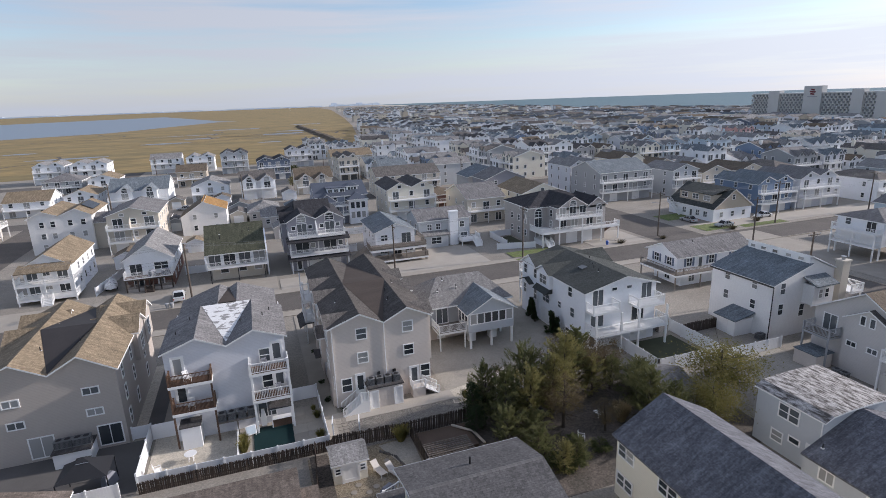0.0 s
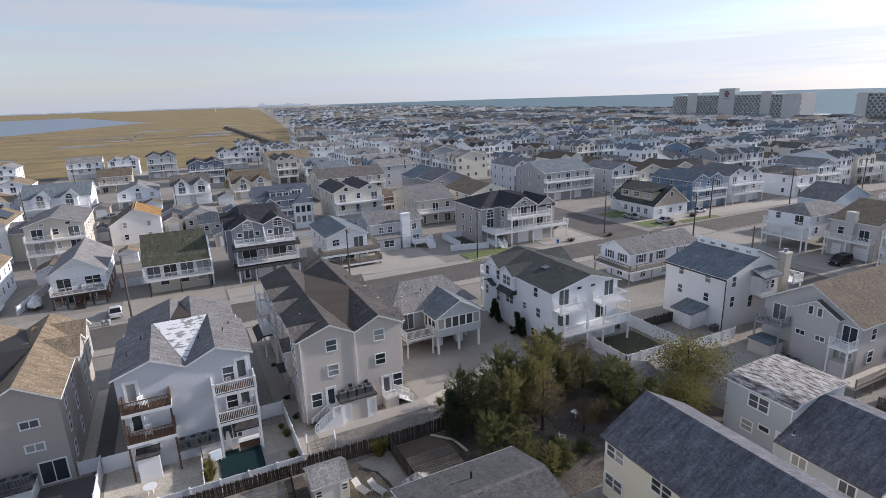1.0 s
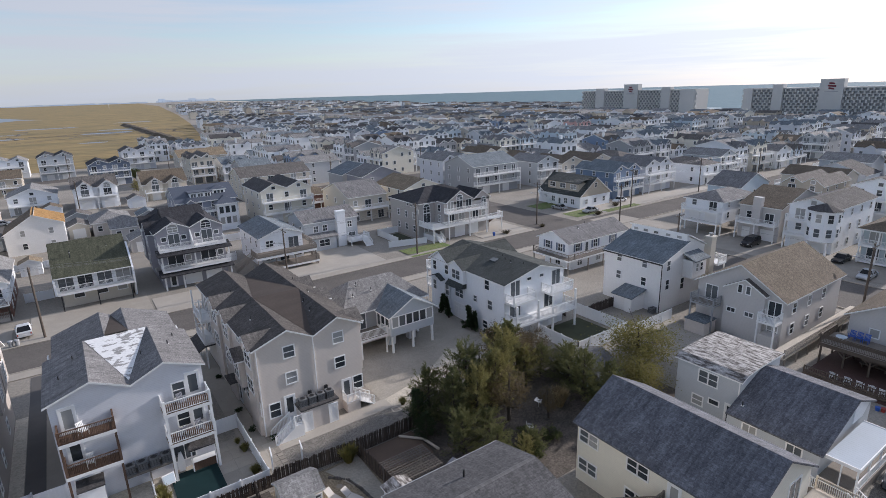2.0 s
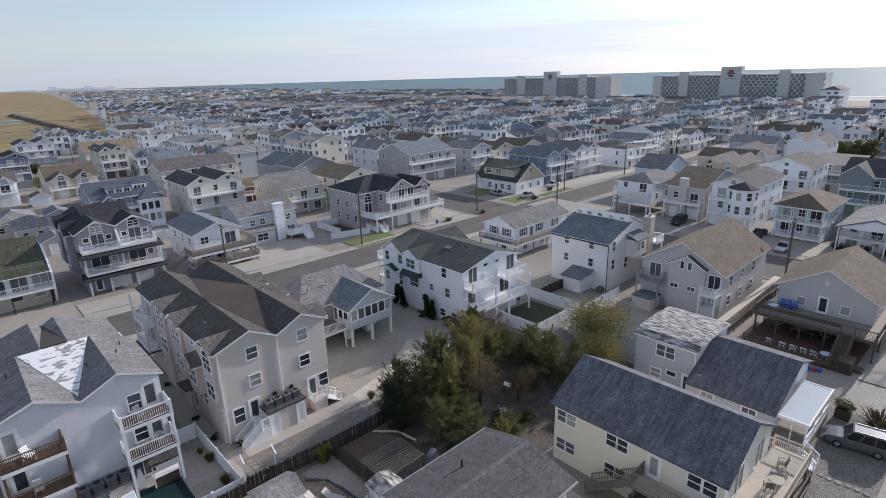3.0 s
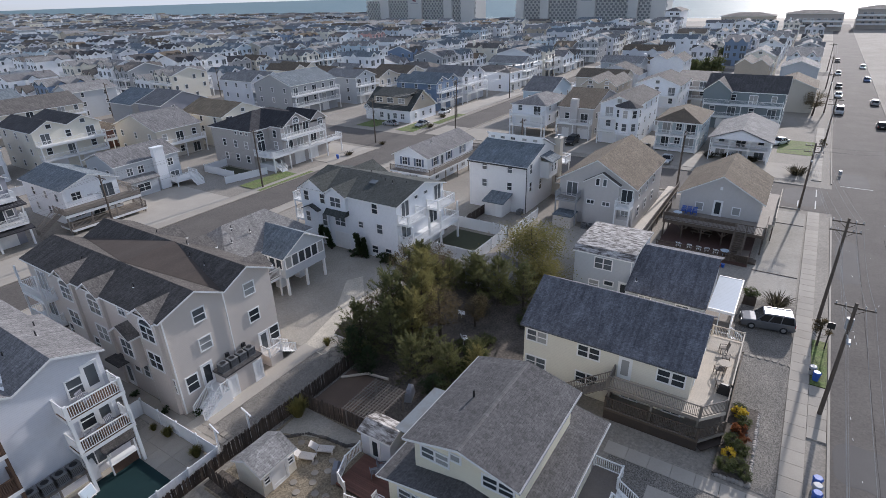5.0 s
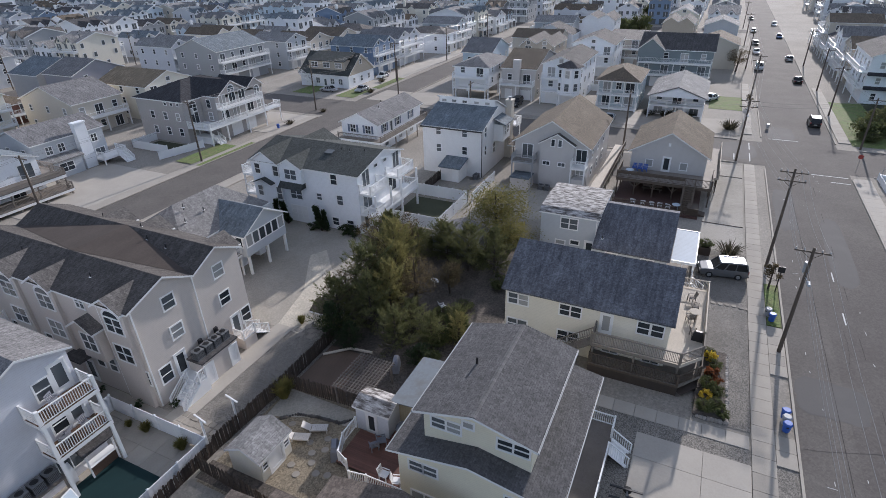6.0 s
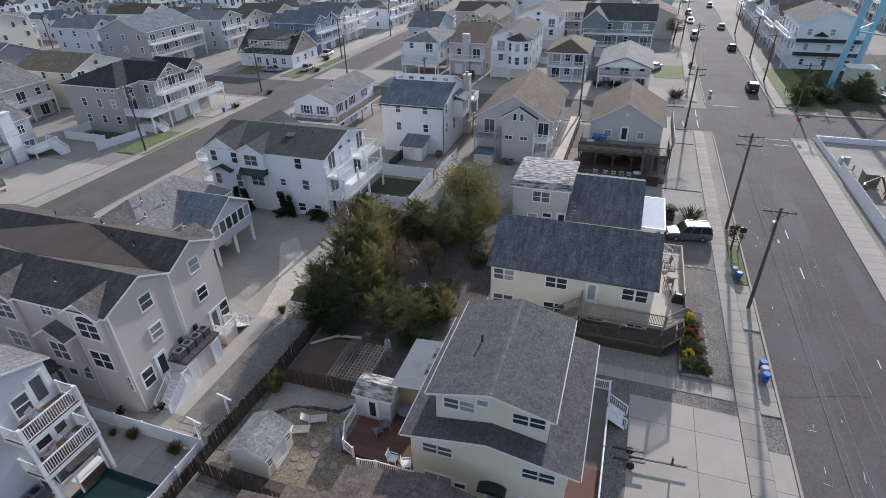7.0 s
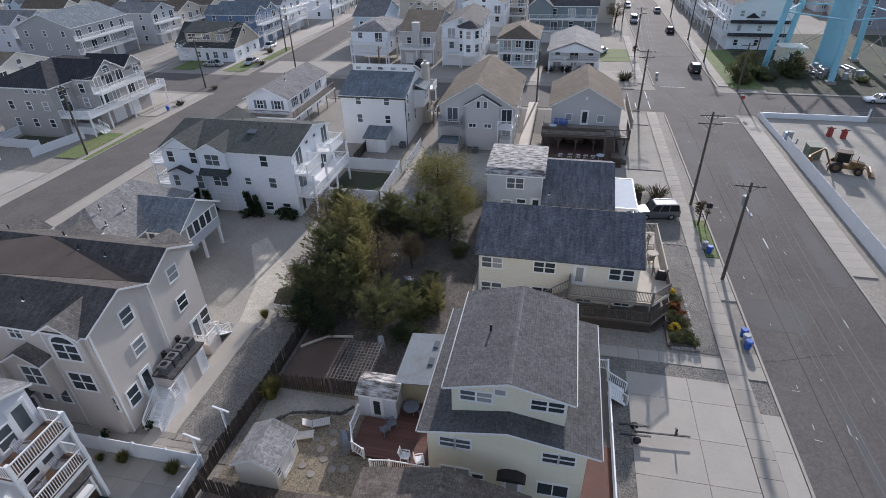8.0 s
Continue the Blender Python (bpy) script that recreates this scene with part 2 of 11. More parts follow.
M = {
    "white": siding("white_siding", (0.81, 0.825, 0.845)),
    "condo": siding("taupe_siding", (0.592, 0.535, 0.485)),
    "paleblue": siding("pale_blue_siding", (0.64, 0.65, 0.685)),
    "taupe": siding("brown_grey_siding", (0.43, 0.385, 0.345)),
    "cream": siding("cream_siding", (0.74, 0.70, 0.60)),
    "yellow": siding("yellow_siding", (0.79, 0.735, 0.575)),
    "grey": siding("grey_siding", (0.36, 0.37, 0.38)),
    "slate": siding("slate_blue_siding", (0.13, 0.16, 0.22)),
    "blue": siding("blue_siding", (0.18, 0.25, 0.36)),
    "green": siding("green_siding", (0.19, 0.226, 0.238)),
    "sky": siding("light_blue_siding", (0.50, 0.585, 0.65)),
    "beige": siding("beige_siding", (0.58, 0.53, 0.45)),
    "tan": siding("tan_siding", (0.46, 0.40, 0.32)),
    "brick": material("red_brown_brick", (0.20, 0.10, 0.075), pattern=("brick", 0.075, 0.22), vary=0.15),
    "pink": siding("rose_siding", (0.55, 0.34, 0.32)),
    "teal": siding("pale_teal_siding", (0.46, 0.53, 0.555)),
    "r_dark": shingles("charcoal_shingles", (0.099, 0.094, 0.094)),
    "r_grey": shingles("grey_shingles", (0.224, 0.218, 0.218)),
    "r_light": shingles("light_grey_shingles", (0.280, 0.274, 0.269)),
    "r_brown": shingles("brown_shingles", (0.172, 0.138, 0.103), streak=0.12),
    "r_tan": shingles("tan_shingles", (0.285, 0.225, 0.155)),
    "r_blue": shingles("blue_grey_shingles", (0.150, 0.155, 0.176), streak=0.3),
    "r_slate": shingles("weathered_slate_shingles", (0.195, 0.226, 0.25)),
    "r_green": shingles("dull_green_shingles", (0.095, 0.099, 0.069)),
    "r_lowgrey": shingles("ash_beige_shingles", (0.265, 0.257, 0.25), streak=0.14),
    "ivory": siding("ivory_siding", (0.76, 0.75, 0.735)),
    "r_dusk": shingles("dark_taupe_shingles", (0.165, 0.152, 0.142)),
    "r_condo": shingles("brown_black_shingles", (0.105, 0.095, 0.088)),
    "r_orange": shingles("orange_shingles", (0.403, 0.235, 0.095)),
    "r_flat": material("weathered_flat_roofing", (0.64, 0.61, 0.58), second=(0.085, 0.07, 0.06), blend=0.42, bias=0.5, vary=0.4, fine=8, coarse=1.9, rough=0.9, stretch=(1.9, 0.55, 1)),
    "membrane": material("worn_white_membrane", (0.80, 0.80, 0.79), second=(0.15, 0.14, 0.13), blend=0.1, bias=0.55, vary=0.14, fine=6, coarse=1.5, rough=0.7, stretch=(0.8, 1.3, 1)),
    "decktimber": material("weathered_brown_timber", (0.105, 0.08, 0.06), vary=0.22, fine=11, coarse=1.0, each=0.2),
    "rustroof": material("rusty_brown_steel", (0.10, 0.062, 0.042), rough=0.7, vary=0.25, fine=8),
    "tar": material("black_roof_tar", (0.03, 0.026, 0.026), rough=0.75, vary=0.2, fine=5, coarse=0.4),
    "rolled": material("brown_rolled_roofing", (0.072, 0.059, 0.052), second=(0.094, 0.078, 0.068), blend=0.8, vary=0.15, fine=9, coarse=0.5, rough=0.95, stretch=(0.5, 1.4, 1), spec=0.2, bump=0.1),
    "warmgrey": siding("warm_grey_siding", (0.40, 0.375, 0.355)),
    "mist": siding("misty_grey_siding", (0.47, 0.495, 0.52)),
    "pewter": siding("pewter_grey_siding", (0.53, 0.505, 0.485)),
    "slategrey": siding("slate_grey_siding", (0.285, 0.283, 0.315)),
    "trim": material("white_trim", (0.80, 0.80, 0.79), rough=0.45, vary=0.03, bump=0.03),
    "vinyl": material("white_vinyl", (0.79, 0.80, 0.81), rough=0.4, vary=0.04, bump=0.04, coarse=0.3),
    "metal": material("galvanised_metal", (0.42, 0.43, 0.44), rough=0.4, metal=0.8, vary=0.08),
    "awning": material("white_metal_awning", (0.44, 0.49, 0.54), rough=0.7, spec=0.15, vary=0.04, bump=0.06, pattern=("plank", 0.3)),
    "black": material("black_metal", (0.02, 0.02, 0.022), rough=0.45, vary=0.1),
    "seal": material("crack_sealer", (0.07, 0.066, 0.063), rough=1.0, spec=0.0, vary=0.1, bump=0.0),
    "chalk": material("sprayed_white_marks", (0.62, 0.62, 0.60), rough=0.9, vary=0.25, fine=12),
    "r_cap": material("ridge_shingle", (0.155, 0.15, 0.15), rough=0.9, vary=0.15, fine=6, each=0.16, spec=0.2),
    "r_ash": shingles("ash_grey_shingles", (0.122, 0.119, 0.121), streak=0.1),
    "r_night": shingles("blue_black_shingles", (0.052, 0.052, 0.058)),
    "r_umber": shingles("dull_brown_shingles", (0.185, 0.153, 0.13)),
    "r_seam": material("blue_grey_standing_seam", (0.075, 0.088, 0.115), rough=0.55, pattern=("plank", 0.45), vary=0.08, fine=3, bump=0.3),
    "harbour": siding("harbour_blue_siding", (0.225, 0.25, 0.31)),
    "r_moss": shingles("green_black_shingles", (0.075, 0.082, 0.078), streak=0.1),
    "leanto": material("rusting_metal_sheet", (0.20, 0.225, 0.245), second=(0.16, 0.15, 0.14), blend=0.7, bias=0.6, rough=0.65, vary=0.1, fine=4, coarse=1.0, spec=0.2, bump=0.05),
    "oldwood": material("old_grey_timber", (0.15, 0.13, 0.115), vary=0.2, fine=12, each=0.2),
    "berm": material("brown_scrub_bank", (0.15, 0.105, 0.075), second=(0.085, 0.075, 0.045), blend=0.8, vary=0.3, fine=0.5, coarse=0.06, rough=1.0, bump=0.0),
    "acgrey": material("cooler_casing_paint", (0.17, 0.175, 0.18), rough=0.5, vary=0.08),
    "cable": material("grey_cable", (0.22, 0.22, 0.22), rough=0.45, metal=0.3, vary=0.05, bump=0.0),
    "rubber": material("tyre_rubber", (0.022, 0.022, 0.023), rough=0.85, vary=0.1),
    "weathered": material("weathered_grey_wood", (0.235, 0.205, 0.175), pattern=("plank", 0.14), vary=0.18, fine=12, each=0.18),
    "deckwood": material("brown_deck_wood", (0.135, 0.078, 0.05), pattern=("plank", 0.14), vary=0.2, fine=12, each=0.12),
    "reddeck": material("red_stained_deck", (0.15, 0.068, 0.05), pattern=("plank", 0.14), vary=0.15, fine=12, each=0.1),
    "redboard": material("red_stained_board", (0.15, 0.07, 0.052), vary=0.18, fine=12, each=0.2),
    "fence": material("dark_fence_wood", (0.062, 0.046, 0.036), vary=0.25, fine=10, coarse=1.2, each=0.3),
    "sunwood": material("bleached_deck_wood", (0.50, 0.44, 0.36), pattern=("plank", 0.14), vary=0.14, fine=10, each=0.1),
    "pole": material("creosote_pole", (0.12, 0.095, 0.075), vary=0.25, fine=14, stretch=(1, 1, 0.12)),
    "concrete": material("old_concrete", (0.35, 0.318, 0.272), vary=0.12, fine=10, coarse=0.45, rough=0.9, each=0.09, bump=0.1),
    "newconcrete": material("pale_concrete", (0.385, 0.352, 0.305), vary=0.09, fine=8, coarse=0.35, rough=0.88, each=0.05, bump=0.08),
    "asphalt": material("worn_asphalt", (0.128, 0.116, 0.106), second=(0.158, 0.144, 0.131), spec=0.2, speckle=0.12, grit=7.0, vary=0.16, fine=18, coarse=0.18, rough=0.92, bump=0.15),
    "lane": material("relaid_asphalt", (0.119, 0.107, 0.099), second=(0.143, 0.13, 0.119), spec=0.2, speckle=0.12, grit=7.0, vary=0.16, fine=18, coarse=0.18, rough=0.92, bump=0.15),
    "patch": material("asphalt_patch", (0.108, 0.102, 0.098), vary=0.14, fine=18, coarse=0.4, rough=0.92),
    "gravel": material("grey_gravel", (0.225, 0.206, 0.18), second=(0.165, 0.153, 0.135), speckle=0.5, grit=15.0, vary=0.16, fine=14.0, coarse=0.35, rough=0.95, bump=0.2),
    "sandlot": material("pale_sand_and_shell", (0.385, 0.355, 0.31), second=(0.24, 0.225, 0.18), blend=0.9, bias=0.58, speckle=0.14, grit=10.0, vary=0.14, fine=9, coarse=0.2, rough=0.95, bump=0.1),
    "shell": material("white_shell_gravel", (0.56, 0.51, 0.425), second=(0.46, 0.42, 0.35), speckle=0.16, grit=8.0, vary=0.16, fine=11, coarse=0.6, rough=0.95, bump=0.15),
    "ground": material("town_ground", (0.265, 0.24, 0.205), second=(0.335, 0.305, 0.262), speckle=0.14, grit=7.0, vary=0.18, fine=4, coarse=0.09, rough=0.95, bump=0.1),
    "soil": material("dark_yard_soil", (0.135, 0.112, 0.095), second=(0.085, 0.075, 0.062), speckle=0.35, grit=8.0, vary=0.3, fine=6, coarse=0.6, rough=0.95, bump=0.15),
    "pebble": material("tan_pebbles", (0.215, 0.178, 0.125), speckle=0.42, grit=12.0, vary=0.14, fine=14, coarse=0.5, rough=0.92, bump=0.15),
    "grass": material("lawn_grass", (0.125, 0.185, 0.045), second=(0.17, 0.18, 0.07), speckle=0.35, grit=7.0, vary=0.25, fine=16, coarse=0.5, rough=0.95, bump=0.5),
    "scrubby": material("dry_patchy_grass", (0.062, 0.068, 0.032), second=(0.034, 0.034, 0.022), speckle=0.4, grit=3.0, vary=0.25, fine=4, coarse=0.2, rough=0.95),
    "turf": material("dark_green_turf", (0.052, 0.058, 0.03), vary=0.2, fine=12, rough=0.95),
    "poolcover": material("dark_green_pool_cover", (0.008, 0.030, 0.032), spec=0.25, rough=0.7, vary=0.15, fine=4, coarse=0.5),
    "marsh": material("autumn_marsh_grass", (0.34, 0.235, 0.09), second=(0.185, 0.15, 0.062), blend=0.7, vary=0.3, fine=0.12, coarse=0.03, rough=1.0, bump=0.0, stretch=(0.5, 1.0, 1)),
    "beach": material("beach_sand", (0.52, 0.46, 0.38), vary=0.1, fine=0.2, coarse=0.02, rough=1.0, bump=0.0),
    "surf": material("surf_foam", (0.82, 0.84, 0.85), rough=0.8, vary=0.1, fine=0.2, coarse=0.03, bump=0.0),
    # pale blue: distance haze is put into this colour
    "far": material("far_shore_haze", (0.34, 0.39, 0.45), rough=1.0, vary=0.1, bump=0.0),
    "lounge": material("pale_sling_fabric", (0.52, 0.49, 0.46), rough=0.8, vary=0.08),
    "hotel": material("hotel_concrete", (0.56, 0.555, 0.535), vary=0.05, fine=0.6, coarse=0.05, bump=0.0),
    "hoteldark": material("hotel_bays", (0.27, 0.283, 0.295), rough=0.4, vary=0.15, fine=0.3, bump=0.0),
    "sign": material("dark_red_sign", (0.16, 0.012, 0.025), rough=0.5, vary=0.05),
    "towerblue": material("pale_blue_tower_paint", (0.27, 0.55, 0.66), rough=0.4, vary=0.06, coarse=0.3, bump=0.05),
    "machine": material("worn_yellow_paint", (0.30, 0.155, 0.035), rough=0.5, vary=0.25, fine=6, coarse=1.4, second=(0.12, 0.075, 0.04)),
    "redpaint": material("faded_red_paint", (0.33, 0.05, 0.04), rough=0.5, vary=0.1),
    "boxgreen": material("olive_utility_paint", (0.16, 0.18, 0.13), rough=0.5, vary=0.08),
    "bluebin": material("blue_plastic", (0.035, 0.11, 0.42), rough=0.45, vary=0.06),
    "greybin": material("grey_plastic", (0.34, 0.35, 0.36), rough=0.5, vary=0.06),
    "cloth": material("grey_cover_cloth", (0.20, 0.21, 0.24), rough=0.9, vary=0.12, fine=5),
    "bark": material("tree_bark", (0.075, 0.06, 0.048), rough=0.95, vary=0.25, fine=14, stretch=(1, 1, 0.25)),
    "stone": material("grey_garden_stone", (0.34, 0.31, 0.28), rough=0.9, vary=0.2, fine=8, each=0.25),
    "darkstone": material("dark_garden_stone", (0.09, 0.083, 0.078), rough=0.9, vary=0.2, fine=8, each=0.3),
    "leanwall": material("yellowed_corrugated_panel", (0.46, 0.40, 0.27), pattern=("plank", 0.2), vary=0.12, fine=8),
    "tile": material("stepping_stone", (0.27, 0.245, 0.21), rough=0.9, vary=0.12, each=0.15),
    "brownpatio": material("brown_patio_boards", (0.115, 0.078, 0.055), pattern=("plank", 0.14), vary=0.2, fine=12),
    "winedeck": material("dark_wine_deck_boards", (0.085, 0.045, 0.036), pattern=("plank", 0.14), vary=0.2, fine=12),
    "lamp": material("frosted_lamp_glass", (0.7, 0.7, 0.68), rough=0.3, vary=0.03),
}


def leaf_material(name, a, b):
    m = bpy.data.materials.new(name)
    m.use_nodes = True
    nt = m.node_tree
    bsdf = nt.nodes["Principled BSDF"]
    bsdf.inputs["Roughness"].default_value, bsdf.inputs["Specular IOR Level"].default_value = 0.7, 0.25
    geo, tc = nt.nodes.new("ShaderNodeNewGeometry"), nt.nodes.new("ShaderNodeTexCoord")
    noise_ = nt.nodes.new("ShaderNodeTexNoise")
    noise_.inputs["Scale"].default_value = 0.7
    nt.links.new(tc.outputs["Object"], noise_.inputs["Vector"])
    add = nt.nodes.new("ShaderNodeMath")
    add.operation = "MULTIPLY_ADD"
    nt.links.new(geo.outputs["Random Per Island"], add.inputs[0])
    add.inputs[1].default_value = 0.6
    sub = nt.nodes.new("ShaderNodeMapRange")
    for key, v in (("From Min", 0.35), ("From Max", 0.65), ("To Min", 0.0), ("To Max", 0.45)):
        sub.inputs[key].default_value = v
    nt.links.new(noise_.outputs["Fac"], sub.inputs["Value"])
    nt.links.new(sub.outputs["Result"], add.inputs[2])
    mx = nt.nodes.new("ShaderNodeMix")
    mx.data_type = "RGBA"
    mx.inputs["A"].default_value, mx.inputs["B"].default_value = (*a, 1), (*b, 1)
    nt.links.new(add.outputs[0], mx.inputs["Factor"])
    nt.links.new(mx.outputs["Result"], bsdf.inputs["Base Color"])
    through_ = nt.nodes.new("ShaderNodeBsdfTranslucent")
    nt.links.new(mx.outputs["Result"], through_.inputs["Color"])
    both = nt.nodes.new("ShaderNodeMixShader")
    both.inputs["Fac"].default_value = 0.4
    nt.links.new(bsdf.outputs["BSDF"], both.inputs[1])
    nt.links.new(through_.outputs["BSDF"], both.inputs[2])
    nt.links.new(both.outputs["Shader"], nt.nodes["Material Output"].inputs["Surface"])
    return m


M["cedar"] = leaf_material("cedar_sprays", (0.07, 0.088, 0.038), (0.215, 0.21, 0.095))
M["olivecedar"] = leaf_material("olive_cedar_sprays", (0.125, 0.132, 0.05), (0.33, 0.29, 0.12))
M["olive"] = leaf_material("thin_olive_leaves", (0.11, 0.115, 0.035), (0.27, 0.23, 0.08))
M["shrub"] = leaf_material("shrub_leaves", (0.055, 0.078, 0.030), (0.145, 0.15, 0.065))
M["darkshrub"] = leaf_material("dark_evergreen_leaves", (0.028, 0.048, 0.024), (0.07, 0.095, 0.042))
M["straw"] = leaf_material("straw_grass_blades", (0.26, 0.20, 0.11), (0.42, 0.34, 0.20))
M["mums"] = leaf_material("yellow_flower_heads", (0.55, 0.38, 0.03), (0.62, 0.5, 0.08))
M["rust"] = leaf_material("rust_red_leaves", (0.16, 0.05, 0.025), (0.28, 0.12, 0.05))
M["spike"] = leaf_material("brown_green_spikes", (0.045, 0.042, 0.026), (0.10, 0.085, 0.055))
M["russet"] = leaf_material("russet_leaves", (0.08, 0.062, 0.036), (0.16, 0.125, 0.07))


def glass_material(name, blinds):
    """Window glass over a dark room, its greys lifted to stand in for reflected sky; by object, some panes have pale
    blinds close behind.
    """
    m = bpy.data.materials.new(name)
    m.use_nodes = True
    nt = m.node_tree
    bsdf = nt.nodes["Principled BSDF"]
    info = nt.nodes.new("ShaderNodeObjectInfo")
    ramp_ = nt.nodes.new("ShaderNodeValToRGB")
    ramp_.color_ramp.interpolation = "CONSTANT"
    e = ramp_.color_ramp.elements
    e[0].color, e[1].position, e[1].color = (0.04, 0.047, 0.053, 1), 0.4, (0.11, 0.122, 0.13, 1)
    last = e.new(1 - blinds)
    last.color = (0.34, 0.34, 0.33, 1)
    nt.links.new(info.outputs["Random"], ramp_.inputs["Fac"])
    nt.links.new(ramp_.outputs["Color"], bsdf.inputs["Base Color"])
    bsdf.inputs["Roughness"].default_value, bsdf.inputs["IOR"].default_value = 0.06, 1.5
    return m


M["glass"] = glass_material("window_glass", 0.22)
M["carglass"] = material("tinted_car_glass", (0.012, 0.013, 0.015), rough=0.2, vary=0.0, bump=0.0, spec=0.35)


def water_material(name, color, scale, strength, rough):
    m = bpy.data.materials.new(name)
    m.use_nodes = True
    nt = m.node_tree
    bsdf = nt.nodes["Principled BSDF"]
    bsdf.inputs["Base Color"].default_value = (*color, 1)
    bsdf.inputs["Roughness"].default_value, bsdf.inputs["IOR"].default_value = rough, 1.33
    bsdf.inputs["Specular IOR Level"].default_value = 0.3
    tc = nt.nodes.new("ShaderNodeTexCoord")
    mp = nt.nodes.new("ShaderNodeMapping")
    mp.inputs["Scale"].default_value = (1.0, 0.4, 1.0)
    n = nt.nodes.new("ShaderNodeTexNoise")
    n.inputs["Scale"].default_value, n.inputs["Detail"].default_value = scale, 6.0
    b = nt.nodes.new("ShaderNodeBump")
    b.inputs["Strength"].default_value, b.inputs["Distance"].default_value = strength, 2.0
    nt.links.new(tc.outputs["Object"], mp.inputs["Vector"])
    nt.links.new(mp.outputs["Vector"], n.inputs["Vector"])
    nt.links.new(n.outputs["Fac"], b.inputs["Height"])
    nt.links.new(b.outputs["Normal"], bsdf.inputs["Normal"])
    return m


M["ocean"] = water_material("ocean_water", (0.066, 0.13, 0.145), 0.05, 1.0, 0.4)
M["bay"] = water_material("bay_water", (0.19, 0.235, 0.285), 0.1, 0.3, 0.4)


def paint(name, color, metal=0.35):
    m = material(name, color, rough=0.28, metal=metal, vary=0.04, bump=0.0)
    return m


for key, color in (("car_grey", (0.15, 0.155, 0.165)), ("car_white", (0.72, 0.73, 0.74)), ("car_black", (0.02, 0.021, 0.024)),
                   ("car_silver", (0.42, 0.44, 0.46)), ("car_blue", (0.05, 0.10, 0.22))):
    M[key] = paint(key, color)
# emission stands in for the pale haze over the far skyline and woods
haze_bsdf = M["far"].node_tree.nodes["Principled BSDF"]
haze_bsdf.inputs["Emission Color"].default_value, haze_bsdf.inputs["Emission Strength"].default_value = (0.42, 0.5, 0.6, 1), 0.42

# ---- building tools ----
class Shape:
    """Collects faces for one mesh; every face gets texture coordinates in metres (level direction, and up the face)."""

    def __init__(self):
        self.v, self.f, self.m = [], [], []

    def face(self, pts, m=0):
        n = len(self.v)
        self.v += [tuple(p) for p in pts]
        self.f.append(tuple(range(n, n + len(pts))))
        self.m.append(m)

    def face3(self, a, b, c, m=0):
        self.face((a, b, c), m)
        return self

    def box(self, x0, x1, y0, y1, z0, z1, m=0, top=None):
        a = [(x0, y0, z0), (x1, y0, z0), (x1, y1, z0), (x0, y1, z0), (x0, y0, z1), (x1, y0, z1), (x1, y1, z1), (x0, y1, z1)]
        self.hexa(a, m, top)
        return self

    def hexa(self, a, m=0, top=None):
        n = len(self.v)
        self.v += [tuple(p) for p in a]
        for i, q in enumerate(((3, 2, 1, 0), (4, 5, 6, 7), (0, 1, 5, 4), (1, 2, 6, 5), (2, 3, 7, 6), (3, 0, 4, 7))):
            self.f.append(tuple(n + k for k in q))
            self.m.append(top if top is not None and i == 1 else m)
        return self

    def block(self, mat, sx, sy, sz, m=0):
        """A box of these sizes, centred, set by a matrix."""
        h = [(-1, -1, -1), (1, -1, -1), (1, 1, -1), (-1, 1, -1), (-1, -1, 1), (1, -1, 1), (1, 1, 1), (-1, 1, 1)]
        return self.hexa([mat @ Vector((x * sx / 2, y * sy / 2, z * sz / 2)) for x, y, z in h], m)

    def beam(self, a, b, w, h=None, m=0):
        """A square bar from a to b."""
        a, b = Vector(a), Vector(b)
        d = b - a
        q = d.to_track_quat("Z", "X" if abs(d.normalized().x) < 0.9 else "Y").to_matrix().to_4x4()
        return self.block(Matrix.Translation((a + b) / 2) @ q, w, h or w, d.length, m)

    def tube(self, a, b, r0, r1=None, n=8, m=0, caps=True):
        a, b = Vector(a), Vector(b)
        r1 = r0 if r1 is None else r1
        q = (b - a).to_track_quat("Z", "X").to_matrix()
        base = len(self.v)
        for c, r in ((a, r0), (b, r1)):
            for i in range(n):
                t = 2 * math.pi * i / n
                self.v.append(tuple(c + q @ Vector((r * math.cos(t), r * math.sin(t), 0))))
        for i in range(n):
            j = (i + 1) % n
            self.f.append((base + i, base + j, base + n + j, base + n + i))
            self.m.append(m)
        if caps:
            self.f.append(tuple(base + i for i in reversed(range(n))))
            self.f.append(tuple(base + n + i for i in range(n)))
            self.m += [m, m]
        return self

    def prism(self, poly, axis, a0, a1, m=0, cap=None):
        """A polygon of (u, z), drawn out along x or y."""
        at = (lambda u, z, a: (a, u, z)) if axis == "x" else (lambda u, z, a: (u, a, z))
        lo, hi = [at(u, z, a0) for u, z in poly], [at(u, z, a1) for u, z in poly]
        n = len(poly)
        area = sum(poly[i][0] * poly[(i + 1) % n][1] - poly[(i + 1) % n][0] * poly[i][1] for i in range(n))
        flip = (area > 0) == (axis == "x")
        cap = m if cap is None else cap
        self.face(lo[::-1] if flip else lo, cap)
        self.face(hi if flip else hi[::-1], cap)
        for i in range(n):
            j = (i + 1) % n
            q = (lo[i], lo[j], hi[j], hi[i])
            self.face(q if flip else q[::-1], m)
        return self

    def weld(self):
        """Joins corners that lie in one place."""
        seen, swap, keep = {}, [], []
        for p in self.v:
            k = tuple(round(c, 4) for c in p)
            if k not in seen:
                seen[k] = len(keep)
                keep.append(p)
            swap.append(seen[k])
        self.v, self.f = keep, [tuple(swap[i] for i in f) for f in self.f]
        return self

